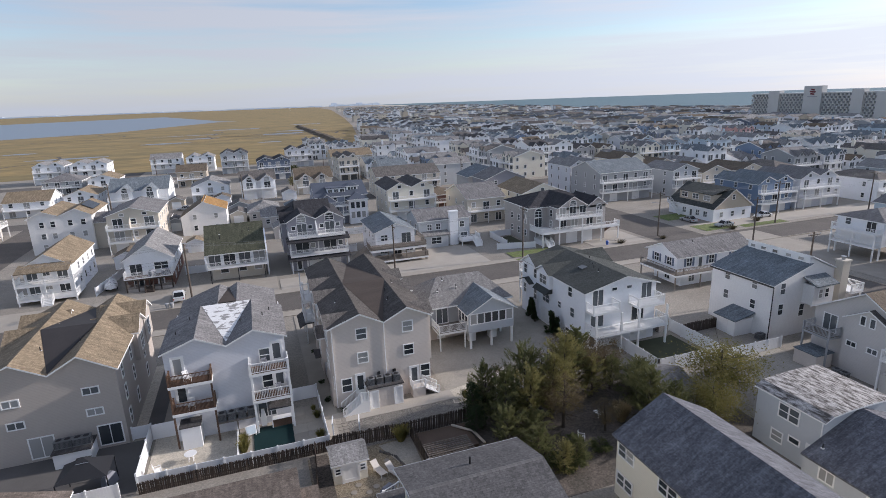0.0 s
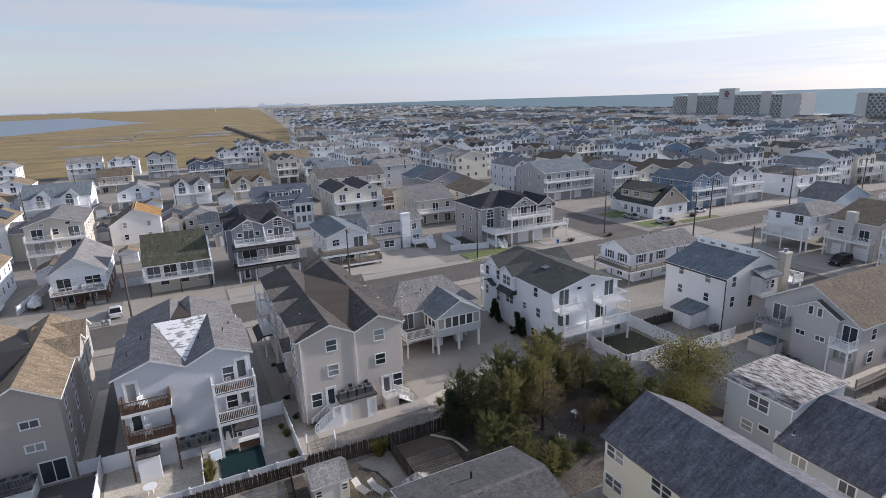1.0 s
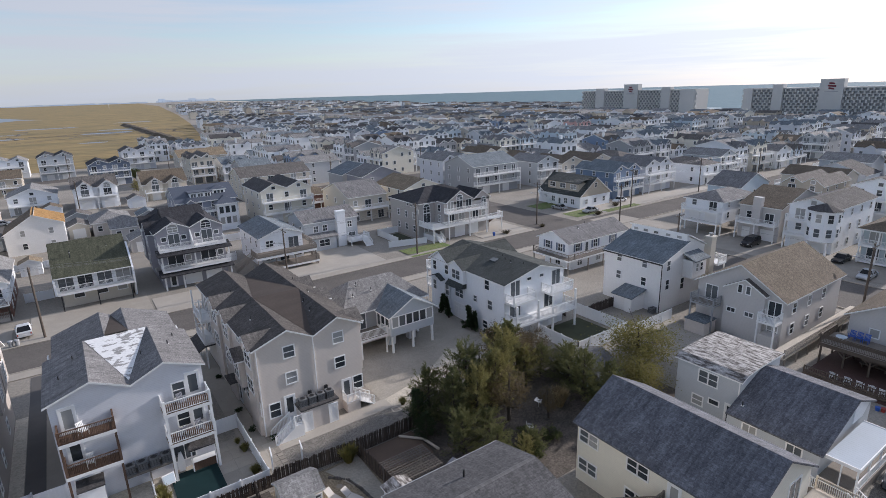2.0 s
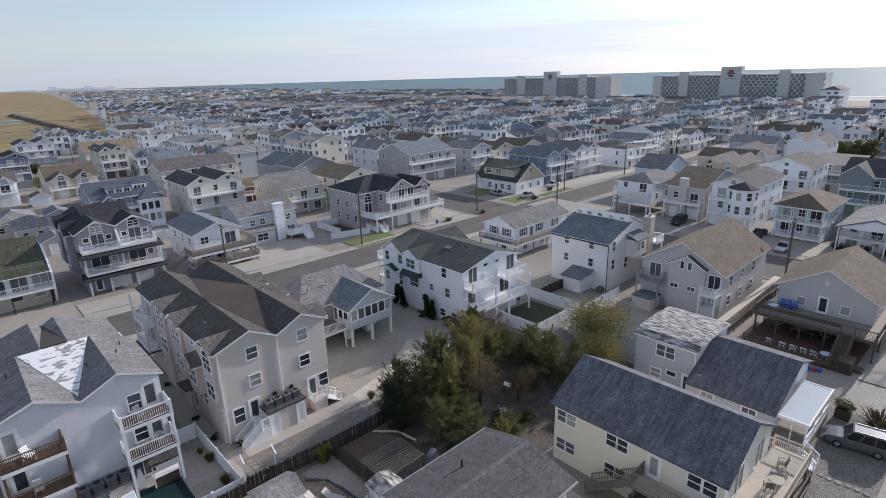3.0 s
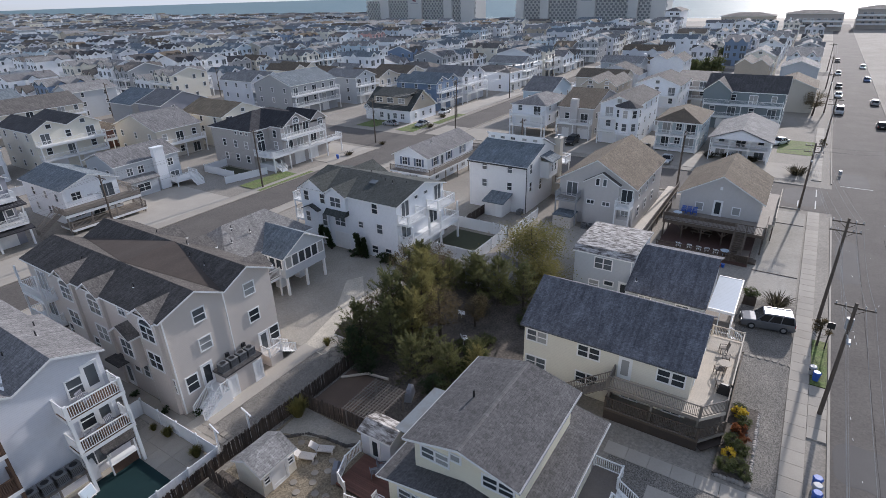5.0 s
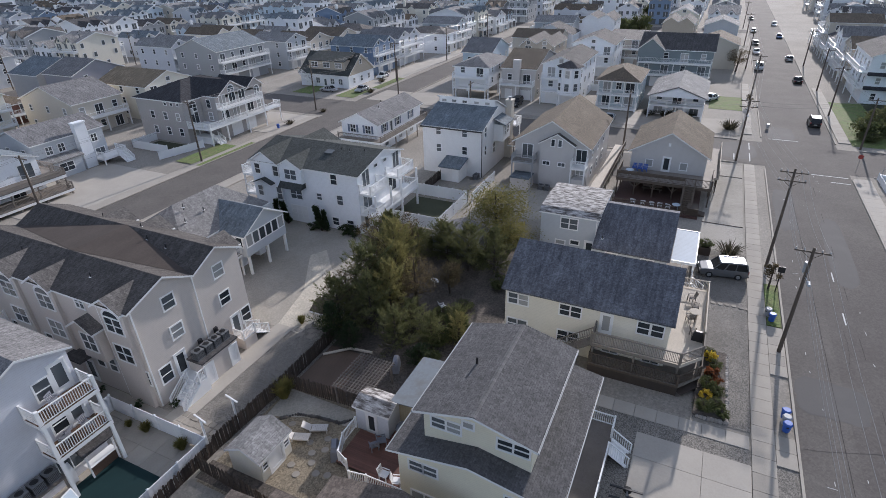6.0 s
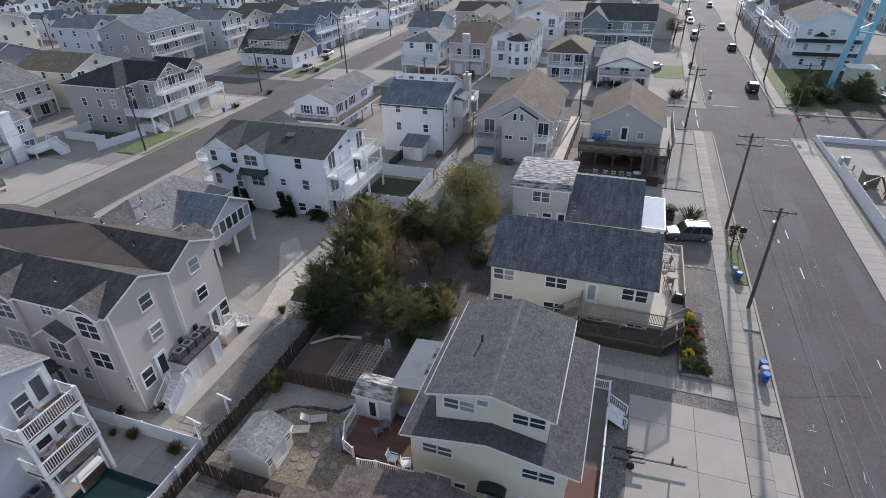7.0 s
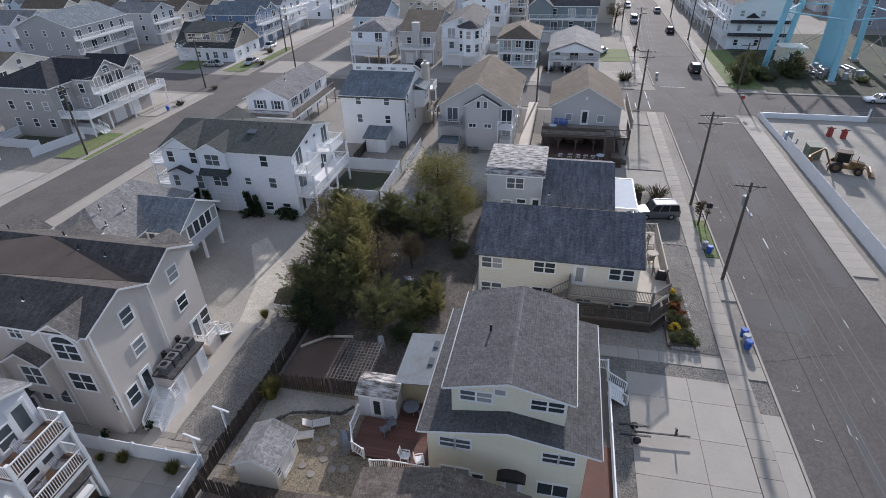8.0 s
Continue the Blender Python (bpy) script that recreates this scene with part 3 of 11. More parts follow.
    def mesh(self, name, mats, smooth=False):
        me = bpy.data.meshes.new(name)
        me.from_pydata(self.v, [], self.f)
        for k in mats:
            me.materials.append(M[k])
        me.polygons.foreach_set("material_index", np.array(self.m, dtype=np.int32))
        if smooth:
            me.polygons.foreach_set("use_smooth", np.ones(len(self.f), dtype=bool))
        uv = me.uv_layers.new(name="UVMap")
        co = []
        for f in self.f:
            p = [Vector(self.v[i]) for i in f[:4]]
            nrm = (p[1] - p[0]).cross(p[2] - p[0])
            if len(p) > 3 and nrm.length < 1e-9:
                nrm = (p[2] - p[0]).cross(p[3] - p[0])
            nrm = nrm.normalized() if nrm.length > 0 else Vector((0, 0, 1))
            u = Vector((-nrm.y, nrm.x, 0))
            u = u.normalized() if u.length > 0.02 else Vector((1, 0, 0))
            w = nrm.cross(u)
            for i in f:
                q = Vector(self.v[i])
                co += (q.dot(u), q.dot(w))
        uv.data.foreach_set("uv", np.array(co, dtype=np.float32))
        me.update()
        return me


def part(name, shape, mats, parent, label="", smooth=False, m=None):
    me = shape.mesh(name, (mats,) if isinstance(mats, str) else mats, smooth) if isinstance(shape, Shape) else shape
    ob = new(name, me)
    ob.parent = parent
    if m is not None:
        ob.matrix_basis = m
    return tagged(ob, label) if label else ob


def thing(name, label, category, x=0.0, y=0.0, z=0.0, rz=0.0, group="", kind=""):
    ob = new(name)
    ob.empty_display_size = 0.5
    ob.matrix_basis = pose(x, y, z, 0, 0, rz)
    return tagged(ob, label, category, group, kind)


def solid(name, shape, mats, label, category, x=0.0, y=0.0, z=0.0, rz=0.0, group="", kind="", smooth=False):
    ob = new(name, shape.mesh(name, (mats,) if isinstance(mats, str) else mats, smooth))
    ob.matrix_basis = pose(x, y, z, 0, 0, rz)
    return tagged(ob, label, category, group, kind)


FACING = {"S": 0, "W": -90, "E": 90, "N": 180}
SHARED = {}


def lattice(sh, w, h, cols, rows, t, bar, d):
    """A frame with its glazing bars as one joined grid: bars round cols by rows openings, d deep."""
    def lines(a, b, n):
        out_ = [a - t, a]
        for i in range(1, n):
            c = a + (b - a) * i / n
            out_ += [c - bar, c + bar]
        return out_ + [b, b + t]
    xs, zs = lines(-w / 2, w / 2, cols), lines(0, h, rows)
    full = lambda i, k: 0 <= i < len(xs) - 1 and 0 <= k < len(zs) - 1 and (i % 2 == 0 or k % 2 == 0)
    for i in range(len(xs) - 1):
        for k in range(len(zs) - 1):
            if full(i, k):
                x0, x1, z0, z1 = xs[i], xs[i + 1], zs[k], zs[k + 1]
                sh.face([(x0, -d, z0), (x1, -d, z0), (x1, -d, z1), (x0, -d, z1)])
                for j, l, q in ((i - 1, k, ((x0, z1), (x0, z0))), (i + 1, k, ((x1, z0), (x1, z1))), (i, k - 1, ((x0, z0), (x1, z0))), (i, k + 1, ((x1, z1), (x0, z1)))):
                    if not full(j, l):
                        (a, b), (e, f) = q
                        sh.face([(a, -d, b), (a, 0.04, b), (e, 0.04, f), (e, -d, f)])


def window_meshes(w, h, kind):
    """Frame and pane of a window that faces -y, its sill's middle at the origin."""
    key = (round(w, 2), round(h, 2), kind)
    if key not in SHARED:
        fr, pn, t, d = Shape(), Shape(), 0.11, 0.06
        cols, rows = {"hung": (1, 2), "double": (2, 2), "slider": (2, 1), "wide": (4, 2), "garage": (3, 4), "arch": (2, 2)}.get(kind, (1, 1))
        lattice(fr, w, h, cols, rows, t, 0.035, d)
        if kind == "garage":
            pn.box(-w / 2, w / 2, -0.03, 0.03, 0, h)
        else:
            s = 0.025
            if kind in ("door", "panel"):
                fr.box(-w / 2, w / 2, -0.045, 0.03, 0, 0.25)
                fr.box(-w / 2, w / 2, -0.045, 0.03, h - 0.15, h)
                fr.box(-w / 2, -w / 2 + 0.13, -0.045, 0.03, 0.25, h - 0.15)
                fr.box(w / 2 - 0.13, w / 2, -0.045, 0.03, 0.25, h - 0.15)
            if kind == "arch":
                n, prev = 10, None
                for i in range(n + 1):
                    a = math.pi * i / n
                    c, sn = math.cos(a), math.sin(a) * 0.75
                    cur = ((w / 2 * c, h + w / 2 * sn), ((w / 2 + t) * c, h + t + (w / 2 + t) * sn))
                    if prev:
                        (p0, p1), (c0, c1) = prev, cur
                        fr.hexa([(p0[0], -d, p0[1]), (p1[0], -d, p1[1]), (p1[0], 0.04, p1[1]), (p0[0], 0.04, p0[1]),
                                 (c0[0], -d, c0[1]), (c1[0], -d, c1[1]), (c1[0], 0.04, c1[1]), (c0[0], 0.04, c0[1])])
                        pn.face([(0, -0.015, h), (p0[0], -0.015, p0[1]), (c0[0], -0.015, c0[1])][::-1])
                    prev = cur
            pn.box(-w / 2, w / 2, -0.015, 0.03, 0, h)
        both = Shape()
        both.v, both.f, both.m = fr.v + pn.v, fr.f + [tuple(i + len(fr.v) for i in q) for q in pn.f], [0] * len(fr.f) + [1] * len(pn.f)
        name = "garage_door" if kind == "garage" else "door" if kind in ("door", "panel") else "window"
        glass = "trim" if kind in ("garage", "panel") else "glass"
        fr.weld()
        SHARED[key] = (fr.mesh(name, ("trim",)), pn.mesh("pane", (glass,)), both.mesh(name, ("trim", glass)), name)
    return SHARED[key]


def railing(sh, pts, z, h=1.0, gap=0.14, m=0, w=0.035, skip=()):
    """A baluster rail along a line of (x, y), with a post at each of its points that is not to be skipped."""
    for (x0, y0), (x1, y1) in zip(pts, pts[1:]):
        n = max(2, round(math.hypot(x1 - x0, y1 - y0) / gap))
        sh.beam((x0, y0, z + h), (x1, y1, z + h), 0.09, 0.06, m)
        sh.beam((x0, y0, z + 0.1), (x1, y1, z + 0.1), 0.06, 0.05, m)
        for i in range(1, n):
            x, y = x0 + (x1 - x0) * i / n, y0 + (y1 - y0) * i / n
            sh.box(x - w / 2, x + w / 2, y - w / 2, y + w / 2, z + 0.1, z + h, m)
    for x, y in pts:
        if (round(x, 2), round(y, 2)) not in skip:
            sh.box(x - 0.063, x + 0.063, y - 0.063, y + 0.063, z + 0.002, z + h + 0.08, m)
    return sh


class House:
    """A house in world metres, axis aligned; near: its panes are parts of their own."""

    def __init__(self, label, x, y, category="house", name="house", near=True, rz=None, group="houses of the town", rail_gap=0.15):
        """With rz its parts are built round its own middle, and turned."""
        self.e = thing(name, label, category, x, y, 0, rz or 0.0, group)
        self.x, self.y, self.near, self.gap = (x, y, near, rail_gap) if rz is None else (0, 0, near, rail_gap)

    def put(self, name, shape, mats, label="", smooth=False):
        o = part(name, shape, mats, self.e, label, smooth)
        if self.x or self.y:
            o.matrix_basis = Matrix.Translation((-self.x, -self.y, 0))
        return o

    def body(self, x0, x1, y0, y1, z0, axis, prof, wall, name="wall"):
        """Walls under a roof line. prof: (place across the ridge, height) from side to side."""
        u0, u1 = (x0, x1) if axis == "y" else (y0, y1)
        poly = [(u0, z0)] + [(u, z - 0.03) for u, z in prof] + [(u1, z0)]
        a0, a1 = (y0, y1) if axis == "y" else (x0, x1)
        return self.put(name, Shape().prism(poly, axis, a0, a1), wall)

    def roof(self, x0, x1, y0, y1, axis, prof, mat, over=0.35, ends=None, thick=0.16, name="roof", edge="trim"):
        """Slabs along a roof line, with white edges; outer slabs run out past the walls."""
        a0, a1 = (y0, y1) if axis == "y" else (x0, x1)
        e0, e1 = ends if ends else (over, over)
        a0, a1 = a0 - e0, a1 + e1
        sh = Shape()
        at = (lambda u, z, a: (a, u, z)) if axis == "x" else (lambda u, z, a: (u, a, z))
        pr = list(prof)
        for k, j in ((0, 1), (-1, -2)):
            (u, z), (v, w) = pr[k], pr[j]
            g = over / max(0.1, abs(u - v))
            pr[k] = (u + (u - v) * g, z + (z - w) * g)
        for (u, z), (v, w) in zip(pr, pr[1:]):
            lo = [at(u, z, a0), at(v, w, a0), at(v, w, a1), at(u, z, a1)]
            if axis == "x":
                lo = [lo[0], lo[3], lo[2], lo[1]]
            sh.hexa(lo + [(x, y, h + thick) for x, y, h in lo], 1, 0)
        return self.put(name, sh.weld(), (mat, edge))

    def gable(self, x0, x1, y0, y1, z0, eave, ridge, axis, wall, roof, over=0.35, at=0.5, ends=None, wall_name="wall"):
        u0, u1 = (x0, x1) if axis == "y" else (y0, y1)
        prof = [(u0, eave), (u0 + (u1 - u0) * at, ridge), (u1, eave)]
        self.body(x0, x1, y0, y1, z0, axis, prof, wall, wall_name)
        self.roof(x0, x1, y0, y1, axis, prof, roof, over, ends)

    def box(self, x0, x1, y0, y1, z0, z1, wall, name="wall", label=""):
        return self.put(name, Shape().box(x0, x1, y0, y1, z0, z1), wall, label)

    def hip(self, x0, x1, y0, y1, eave, rise, mat, over=0.4, name="roof", ridge=None):
        x0, x1, y0, y1 = x0 - over, x1 + over, y0 - over, y1 + over
        w, d = x1 - x0, y1 - y0
        z, t = eave + rise, eave - 0.18
        if w >= d:
            k = d / 2 if ridge is None else ridge
            a, b = (x0 + k, (y0 + y1) / 2, z), (x1 - k, (y0 + y1) / 2, z)
        else:
            k = w / 2 if ridge is None else ridge
            a, b = ((x0 + x1) / 2, y0 + k, z), ((x0 + x1) / 2, y1 - k, z)
        c = [(x0, y0, eave), (x1, y0, eave), (x1, y1, eave), (x0, y1, eave)]
        sh = Shape()
        if w >= d:
            for q in ((c[0], c[1], b, a), (c[1], c[2], b), (c[2], c[3], a, b), (c[3], c[0], a)):
                sh.face(q)
        else:
            for q in ((c[0], c[1], a), (c[1], c[2], b, a), (c[2], c[3], b), (c[3], c[0], a, b)):
                sh.face(q)
        lo = [(x, y, t) for x, y, _ in c]
        for i in range(4):
            j = (i + 1) % 4
            sh.face((lo[i], lo[j], c[j], c[i]), 1)
        sh.face(lo[::-1], 1)
        return self.put(name, sh, (mat, "trim"))

    def win(self, face, plane, u, z, w=0.9, h=1.4, kind="hung", label=""):
        fr, pn, both, name = window_meshes(w, h, kind)
        x, y = (u, plane) if face in "SN" else (plane, u)
        m = Matrix.Translation((x - self.x, y - self.y, z)) @ Matrix.Rotation(radians(FACING[face]), 4, "Z")
        if self.near:
            o = part(name, fr, None, self.e, label, m=m)
            part("panel" if name == "garage_door" else "pane", pn, None, o)
        else:
            o = part(name, both, None, self.e, label, m=m)
        return o

    def wins(self, face, plane, us, zs, w=0.9, h=1.4, kind="hung"):
        for u in us:
            for z in zs:
                self.win(face, plane, u, z, w, h, kind)

    def deck(self, x0, x1, y0, y1, z, sides, floor="trim", rail="trim", thick=0.25, posts=(), post_to=0.0, post_w=0.16, rail_h=1.0, roof=None, gap=None):
        """A raised deck with rails on the sides named, and posts at the places given."""
        self.put("balcony_floor", Shape().box(x0, x1, y0, y1, z - thick, z, 1, 0), (floor, rail if rail != floor else "trim"))
        lines = {"S": [(x0, y0), (x1, y0)], "N": [(x0, y1), (x1, y1)], "W": [(x0, y0), (x0, y1)], "E": [(x1, y0), (x1, y1)]}
        i, done = 0.07, set()
        for s in sides:
            (ax, ay), (bx, by) = lines[s]
            ax, ay, bx, by = (min(max(ax, x0 + i), x1 - i), min(max(ay, y0 + i), y1 - i), min(max(bx, x0 + i), x1 - i), min(max(by, y0 + i), y1 - i))
            self.put("railing", railing(Shape(), [(ax, ay), (bx, by)], z, rail_h, gap or self.gap, skip=done), rail)
            done |= {(round(ax, 2), round(ay, 2)), (round(bx, 2), round(by, 2))}
        for px, py in posts:
            self.put("post", Shape().box(px - post_w / 2, px + post_w / 2, py - post_w / 2, py + post_w / 2, post_to, z - thick), rail)

    def post(self, x, y, z0, z1, w=0.16, mat="trim"):
        self.put("post", Shape().box(x - w / 2, x + w / 2, y - w / 2, y + w / 2, z0, z1), mat)

    def stairs(self, x, y, z, dx, dy, n, width, mat="trim", rail=True, rise=0.18, run=0.27):
        """A flight that goes down from (x, y, z) along (dx, dy), rails on both sides."""
        sh = Shape()
        px, py = -dy * width / 2, dx * width / 2
        for i in range(n):
            cx, cy, cz = x + dx * run * (i + 0.5), y + dy * run * (i + 0.5), z - rise * (i + 1)
            sh.block(pose(cx, cy, cz, 0, 0, math.degrees(math.atan2(dy, dx))), run + 0.03, width, 0.05)
            sh.block(pose(cx + dx * run * 0.45, cy + dy * run * 0.45, cz - rise / 2 + 0.02, 0, 0, math.degrees(math.atan2(dy, dx))), 0.02, width, rise)
        for s in (-1, 1):
            a = Vector((x + s * px, y + s * py, z - 0.05))
            b = Vector((x + dx * run * n + s * px, y + dy * run * n + s * py, z - rise * n))
            sh.beam(a, b, 0.05, 0.28)
            if rail:
                up = Vector((0, 0, 0.95))
                sh.beam(a + up, b + up, 0.07, 0.07)
                k = max(2, int((b - a).length / 0.16))
                for i in range(k + 1):
                    p = a.lerp(b, i / k)
                    sh.beam(p, p + up, 0.035 if 0 < i < k else 0.1)
        self.put("staircase", sh, mat)

def vent(house, x, y, z0, z1):
    """A dark vent pipe through the roof, with its pale flashing."""
    zf = z1 - 0.42
    house.put("vent_pipe", Shape().tube((x, y, z0), (x, y, z1), 0.05, n=8).block(Matrix.Translation((x, y, zf)), 0.22, 0.22, 0.05, 1), ("black", "trim"))


# ---- the land ----
def sheet(name, x0, x1, y0, y1, z, mat, label, category, thick=0.0):
    sh = Shape()
    if thick:
        sh.box(x0, x1, y0, y1, z - thick, z)
    else:
        sh.face([(x0, y0, z), (x1, y0, z), (x1, y1, z), (x0, y1, z)])
    return solid(name, sh, mat, label, category, kind="structure")


def field(name, pts, z, mat, label, category):
    sh = Shape()
    sh.face([(x, y, z) for x, y in pts])
    return solid(name, sh, mat, label, category, kind="structure")


sheet("ground", -4900, 4900, -4900, 4900, 0.0, "ground", "pale sandy and paved ground of the beach town", "ground")
field("ocean", [(640, -4900), (4900, -4900), (4900, 4900), (1080, 4900), (800, 1600), (665, 700), (640, 200)], 0.06, "ocean", "grey-blue ocean water reaching the horizon", "ocean")
field("beach", [(585, -4900), (640, -4900), (640, 200), (665, 700), (800, 1600), (1080, 4900), (1000, 4900), (740, 1600), (606, 700), (585, 200)], 0.05, "beach", "pale sand beach along the ocean", "beach")
for k, off in enumerate((2, 15, 34, 60)):
    rnd = random.Random(k)
    sh = Shape()
    base = [(640, -900), (640, 200), (665, 700), (800, 1600), (1080, 4900)]
    for (ax, ay), (bx, by) in zip(base, base[1:]):
        n = int((by - ay) / 45)
        for i in range(n):
            if rnd.random() < 0.75 - 0.12 * k:
                t0, t1 = i / n, (i + 0.95) / n
                w = rnd.uniform(2.5, 8) * (1 - 0.15 * k)
                o = off + rnd.uniform(-3, 3)
                sh.face([(ax + (bx - ax) * t0 + o, ay + (by - ay) * t0, 0.09), (ax + (bx - ax) * t0 + o + w, ay + (by - ay) * t0, 0.09),
                         (ax + (bx - ax) * t1 + o + w * 0.8, ay + (by - ay) * t1, 0.09), (ax + (bx - ax) * t1 + o, ay + (by - ay) * t1, 0.09)])
    solid("breaking_wave", sh, "surf", "white line of breaking surf on the ocean", "surf", kind="structure")
field("marsh", [(-4900, 312), (-60, 314), (34, 318), (58, 350), (76, 385), (88, 450), (138, 760), (194, 1160), (375, 2600), (560, 4900), (-4900, 4900)], 0.05, "marsh", "golden brown salt marsh in autumn", "marsh")
field("bay", [(-4900, 640), (-700, 660), (-287, 830), (-180, 900), (-55, 1240), (-15, 1230), (-50, 1320), (-280, 2300), (-690, 2000), (-4900, 1900)], 0.09, "bay", "calm blue-grey bay water behind the marsh", "water")
rnd = random.Random(5)
sh = Shape()
for cx, cy, w, d in ((-118, 440, 26, 7), (-70, 560, 22, 9), (-45, 620, 18, 8), (40, 640, 26, 16), (60, 700, 22, 12), (-170, 520, 12, 6), (20, 505, 10, 5), (-10, 820, 40, 14), (90, 900, 25, 12), (-60, 700, 40, 5)):
    n = 14
    sh.face([(cx + w * (0.7 + 0.5 * rnd.random()) * math.cos(6.283 * i / n), cy + d * (0.6 + 0.6 * rnd.random()) * math.sin(6.283 * i / n), 0.1) for i in range(n)])
solid("marsh_pool", sh, "bay", "small pools of still water in the marsh", "pool", kind="structure")
sh = Shape()
for k in range(16):
    x, y, a = rnd.uniform(-260, 90), rnd.uniform(410, 900), rnd.uniform(-0.5, 0.5)
    for i in range(14):
        nx, ny = x + 14 * math.cos(a), y + 14 * math.sin(a)
        px, py = -1.1 * math.sin(a), 1.1 * math.cos(a)
        sh.face([(x - px, y - py, 0.11), (nx - px, ny - py, 0.11), (nx + px, ny + py, 0.11), (x + px, y + py, 0.11)])
        x, y, a = nx, ny, a + rnd.uniform(-0.6, 0.6)
solid("marsh_creek", sh, "soil", "narrow muddy creeks winding through the marsh", "creek", kind="structure")

bank = Shape()
rnd = random.Random(9)
prev = None
for i in range(41):
    y = 396 + 10.2 * i
    c, w, t = 71.5 + rnd.uniform(-0.8, 0.8), 5.5 + rnd.uniform(-1.2, 1.2), 2.2 + rnd.uniform(-0.5, 0.5)
    cur = [(c - w, y, 0.0), (c - 1.8, y, t), (c + 1.8, y, t), (c + w, y, 0.0)]
    if prev:
        for k in range(3):
            bank.face([prev[k], prev[k + 1], cur[k + 1], cur[k]][::-1])
    prev = cur
solid("dike", bank, "berm", "low brown overgrown dike along the marsh", "dike", kind="structure")

# streets
ROAD_S, ROAD_N = -4.0, 7.1           # the main street, along x
CROSS_W, CROSS_E = 82.6, 95.2        # the cross street, along y
A_S, A_N = 82.5, 91.2                # the street behind the row
PITCH = 94.0
for i, (a, b) in enumerate(((-420, CROSS_W), (CROSS_W, CROSS_E), (CROSS_E, 545))):
    sheet("road", a, b, ROAD_S, ROAD_N, 0.02, "asphalt", "worn grey asphalt of the wide main street", "road")
sheet("road", CROSS_W, CROSS_E, ROAD_N, 380, 0.02, "asphalt", "worn grey asphalt cross street", "road")
sheet("road", CROSS_W, CROSS_E, -300, ROAD_S, 0.02, "asphalt", "worn grey asphalt cross street", "road")
sheet("road", -250, CROSS_W, A_S, A_N, 0.02, "asphalt", "worn grey asphalt side street", "road")
sheet("road", CROSS_E, 545, A_S, A_N, 0.02, "asphalt", "worn grey asphalt side street", "road")
for k in (2, 3, 4, 5, 6, 7):
    y = A_S + PITCH * (k - 1)
    x0 = -250 if y < 370 else 70 + 0.15 * (y - 370)
    if y < 372:
        sheet("road", x0, CROSS_W, y, y + 9.5, 0.02, "asphalt", "worn grey asphalt side street", "road")
    sheet("road", CROSS_E if y < 372 else x0, 560, y, y + 9.5, 0.02, "asphalt", "worn grey asphalt side street", "road")
for x in (-60.0, 236.0, 380.0, 505.0):
    sheet("road", x, x + 10, ROAD_N, A_S, 0.024, "asphalt", "worn grey asphalt cross street", "road")
    for k in range(1, 7):
        y = A_S + PITCH * (k - 1) + 9.5
        if x > 0 or y < 300:
            sheet("road", x, x + 10, y, y + PITCH - 9.5, 0.024, "asphalt", "worn grey asphalt cross street", "road")
sheet("road_lane", -30.0, 58.0, ROAD_S + 0.1, 3.55, 0.024, "lane", "darker relaid asphalt lane of the main street", "road")
rnd = random.Random(11)
for cx, cy, w, d in ((28.6, 4.5, 2.3, 2.5), (56.0, 0.8, 9.0, 1.2), (66.0, 5.4, 7.0, 1.3), (6.0, 2.8, 13.0, 0.5), (12.8, -1.4, 2.6, 1.5), (101.5, 4.0, 4.5, 2.2), (89.0, 11.0, 4.5, 2.8), (40.0, -2.6, 6.0, 0.8)):
    n = 22
    pts = []
    for i in range(n):
        a = 6.2832 * i / n
        r = (abs(math.cos(a)) ** 4 + abs(math.sin(a)) ** 4) ** -0.25 * rnd.uniform(0.9, 1.05)
        pts.append((cx + w * r * math.cos(a), min(cy + d * r * math.sin(a), 7.05 if cy < 7.1 else 99)))
    field("road_patch", pts, 0.028, "patch", "darker asphalt patch in the street", "road patch")
seam = Shape()
for y in (4.25, 1.3):
    for k in range(36):
        if y > 4 or k % 3 == 0:
            seam.box(-30 + 3.1 * k, -27 + 3.1 * k, y - 0.018 + 0.02 * (k % 2), y + 0.018 + 0.02 * (k % 2), 0.02, 0.031)
solid("road_seam", seam, "seal", "dark paving seams along the street", "road seam", kind="stuff")
for k in range(5):
    x, y = rnd.uniform(8, 90), rnd.uniform(-2.6, 5.4)
    sh = Shape()
    a, n = rnd.uniform(-0.2, 0.2) + (1.57 if k % 2 == 0 else 0), 7
    px, py = x, y
    for i in range(n):
        qx, qy = px + 0.9 * math.cos(a), py + 0.9 * math.sin(a)
        ox, oy = -0.013 * math.sin(a), 0.013 * math.cos(a)
        sh.face([(px - ox, py - oy, 0.033), (qx - ox, qy - oy, 0.033), (qx + ox, qy + oy, 0.033), (px + ox, py + oy, 0.033)])
        px, py, a = qx, qy, a + rnd.uniform(-0.16, 0.16)
    solid("sealed_crack", sh, "seal", "dark sealed crack in the asphalt", "crack", kind="structure")
# sprayed marks of the utility surveys
sh = Shape()
for k in range(30):
    x, y, a = rnd.uniform(14, 80), rnd.choice((5.2, 5.5, 3.1, 0.6)) + rnd.uniform(-0.25, 0.25), rnd.uniform(-0.2, 0.2) + (1.57 if k % 5 == 0 else 0)
    sh.block(pose(x, y, 0.031, 0, 0, math.degrees(a)), rnd.uniform(0.2, 0.6), 0.04, 0.006)
solid("survey_mark", sh, "chalk", "short sprayed white survey marks on asphalt", "road marking", kind="stuff")
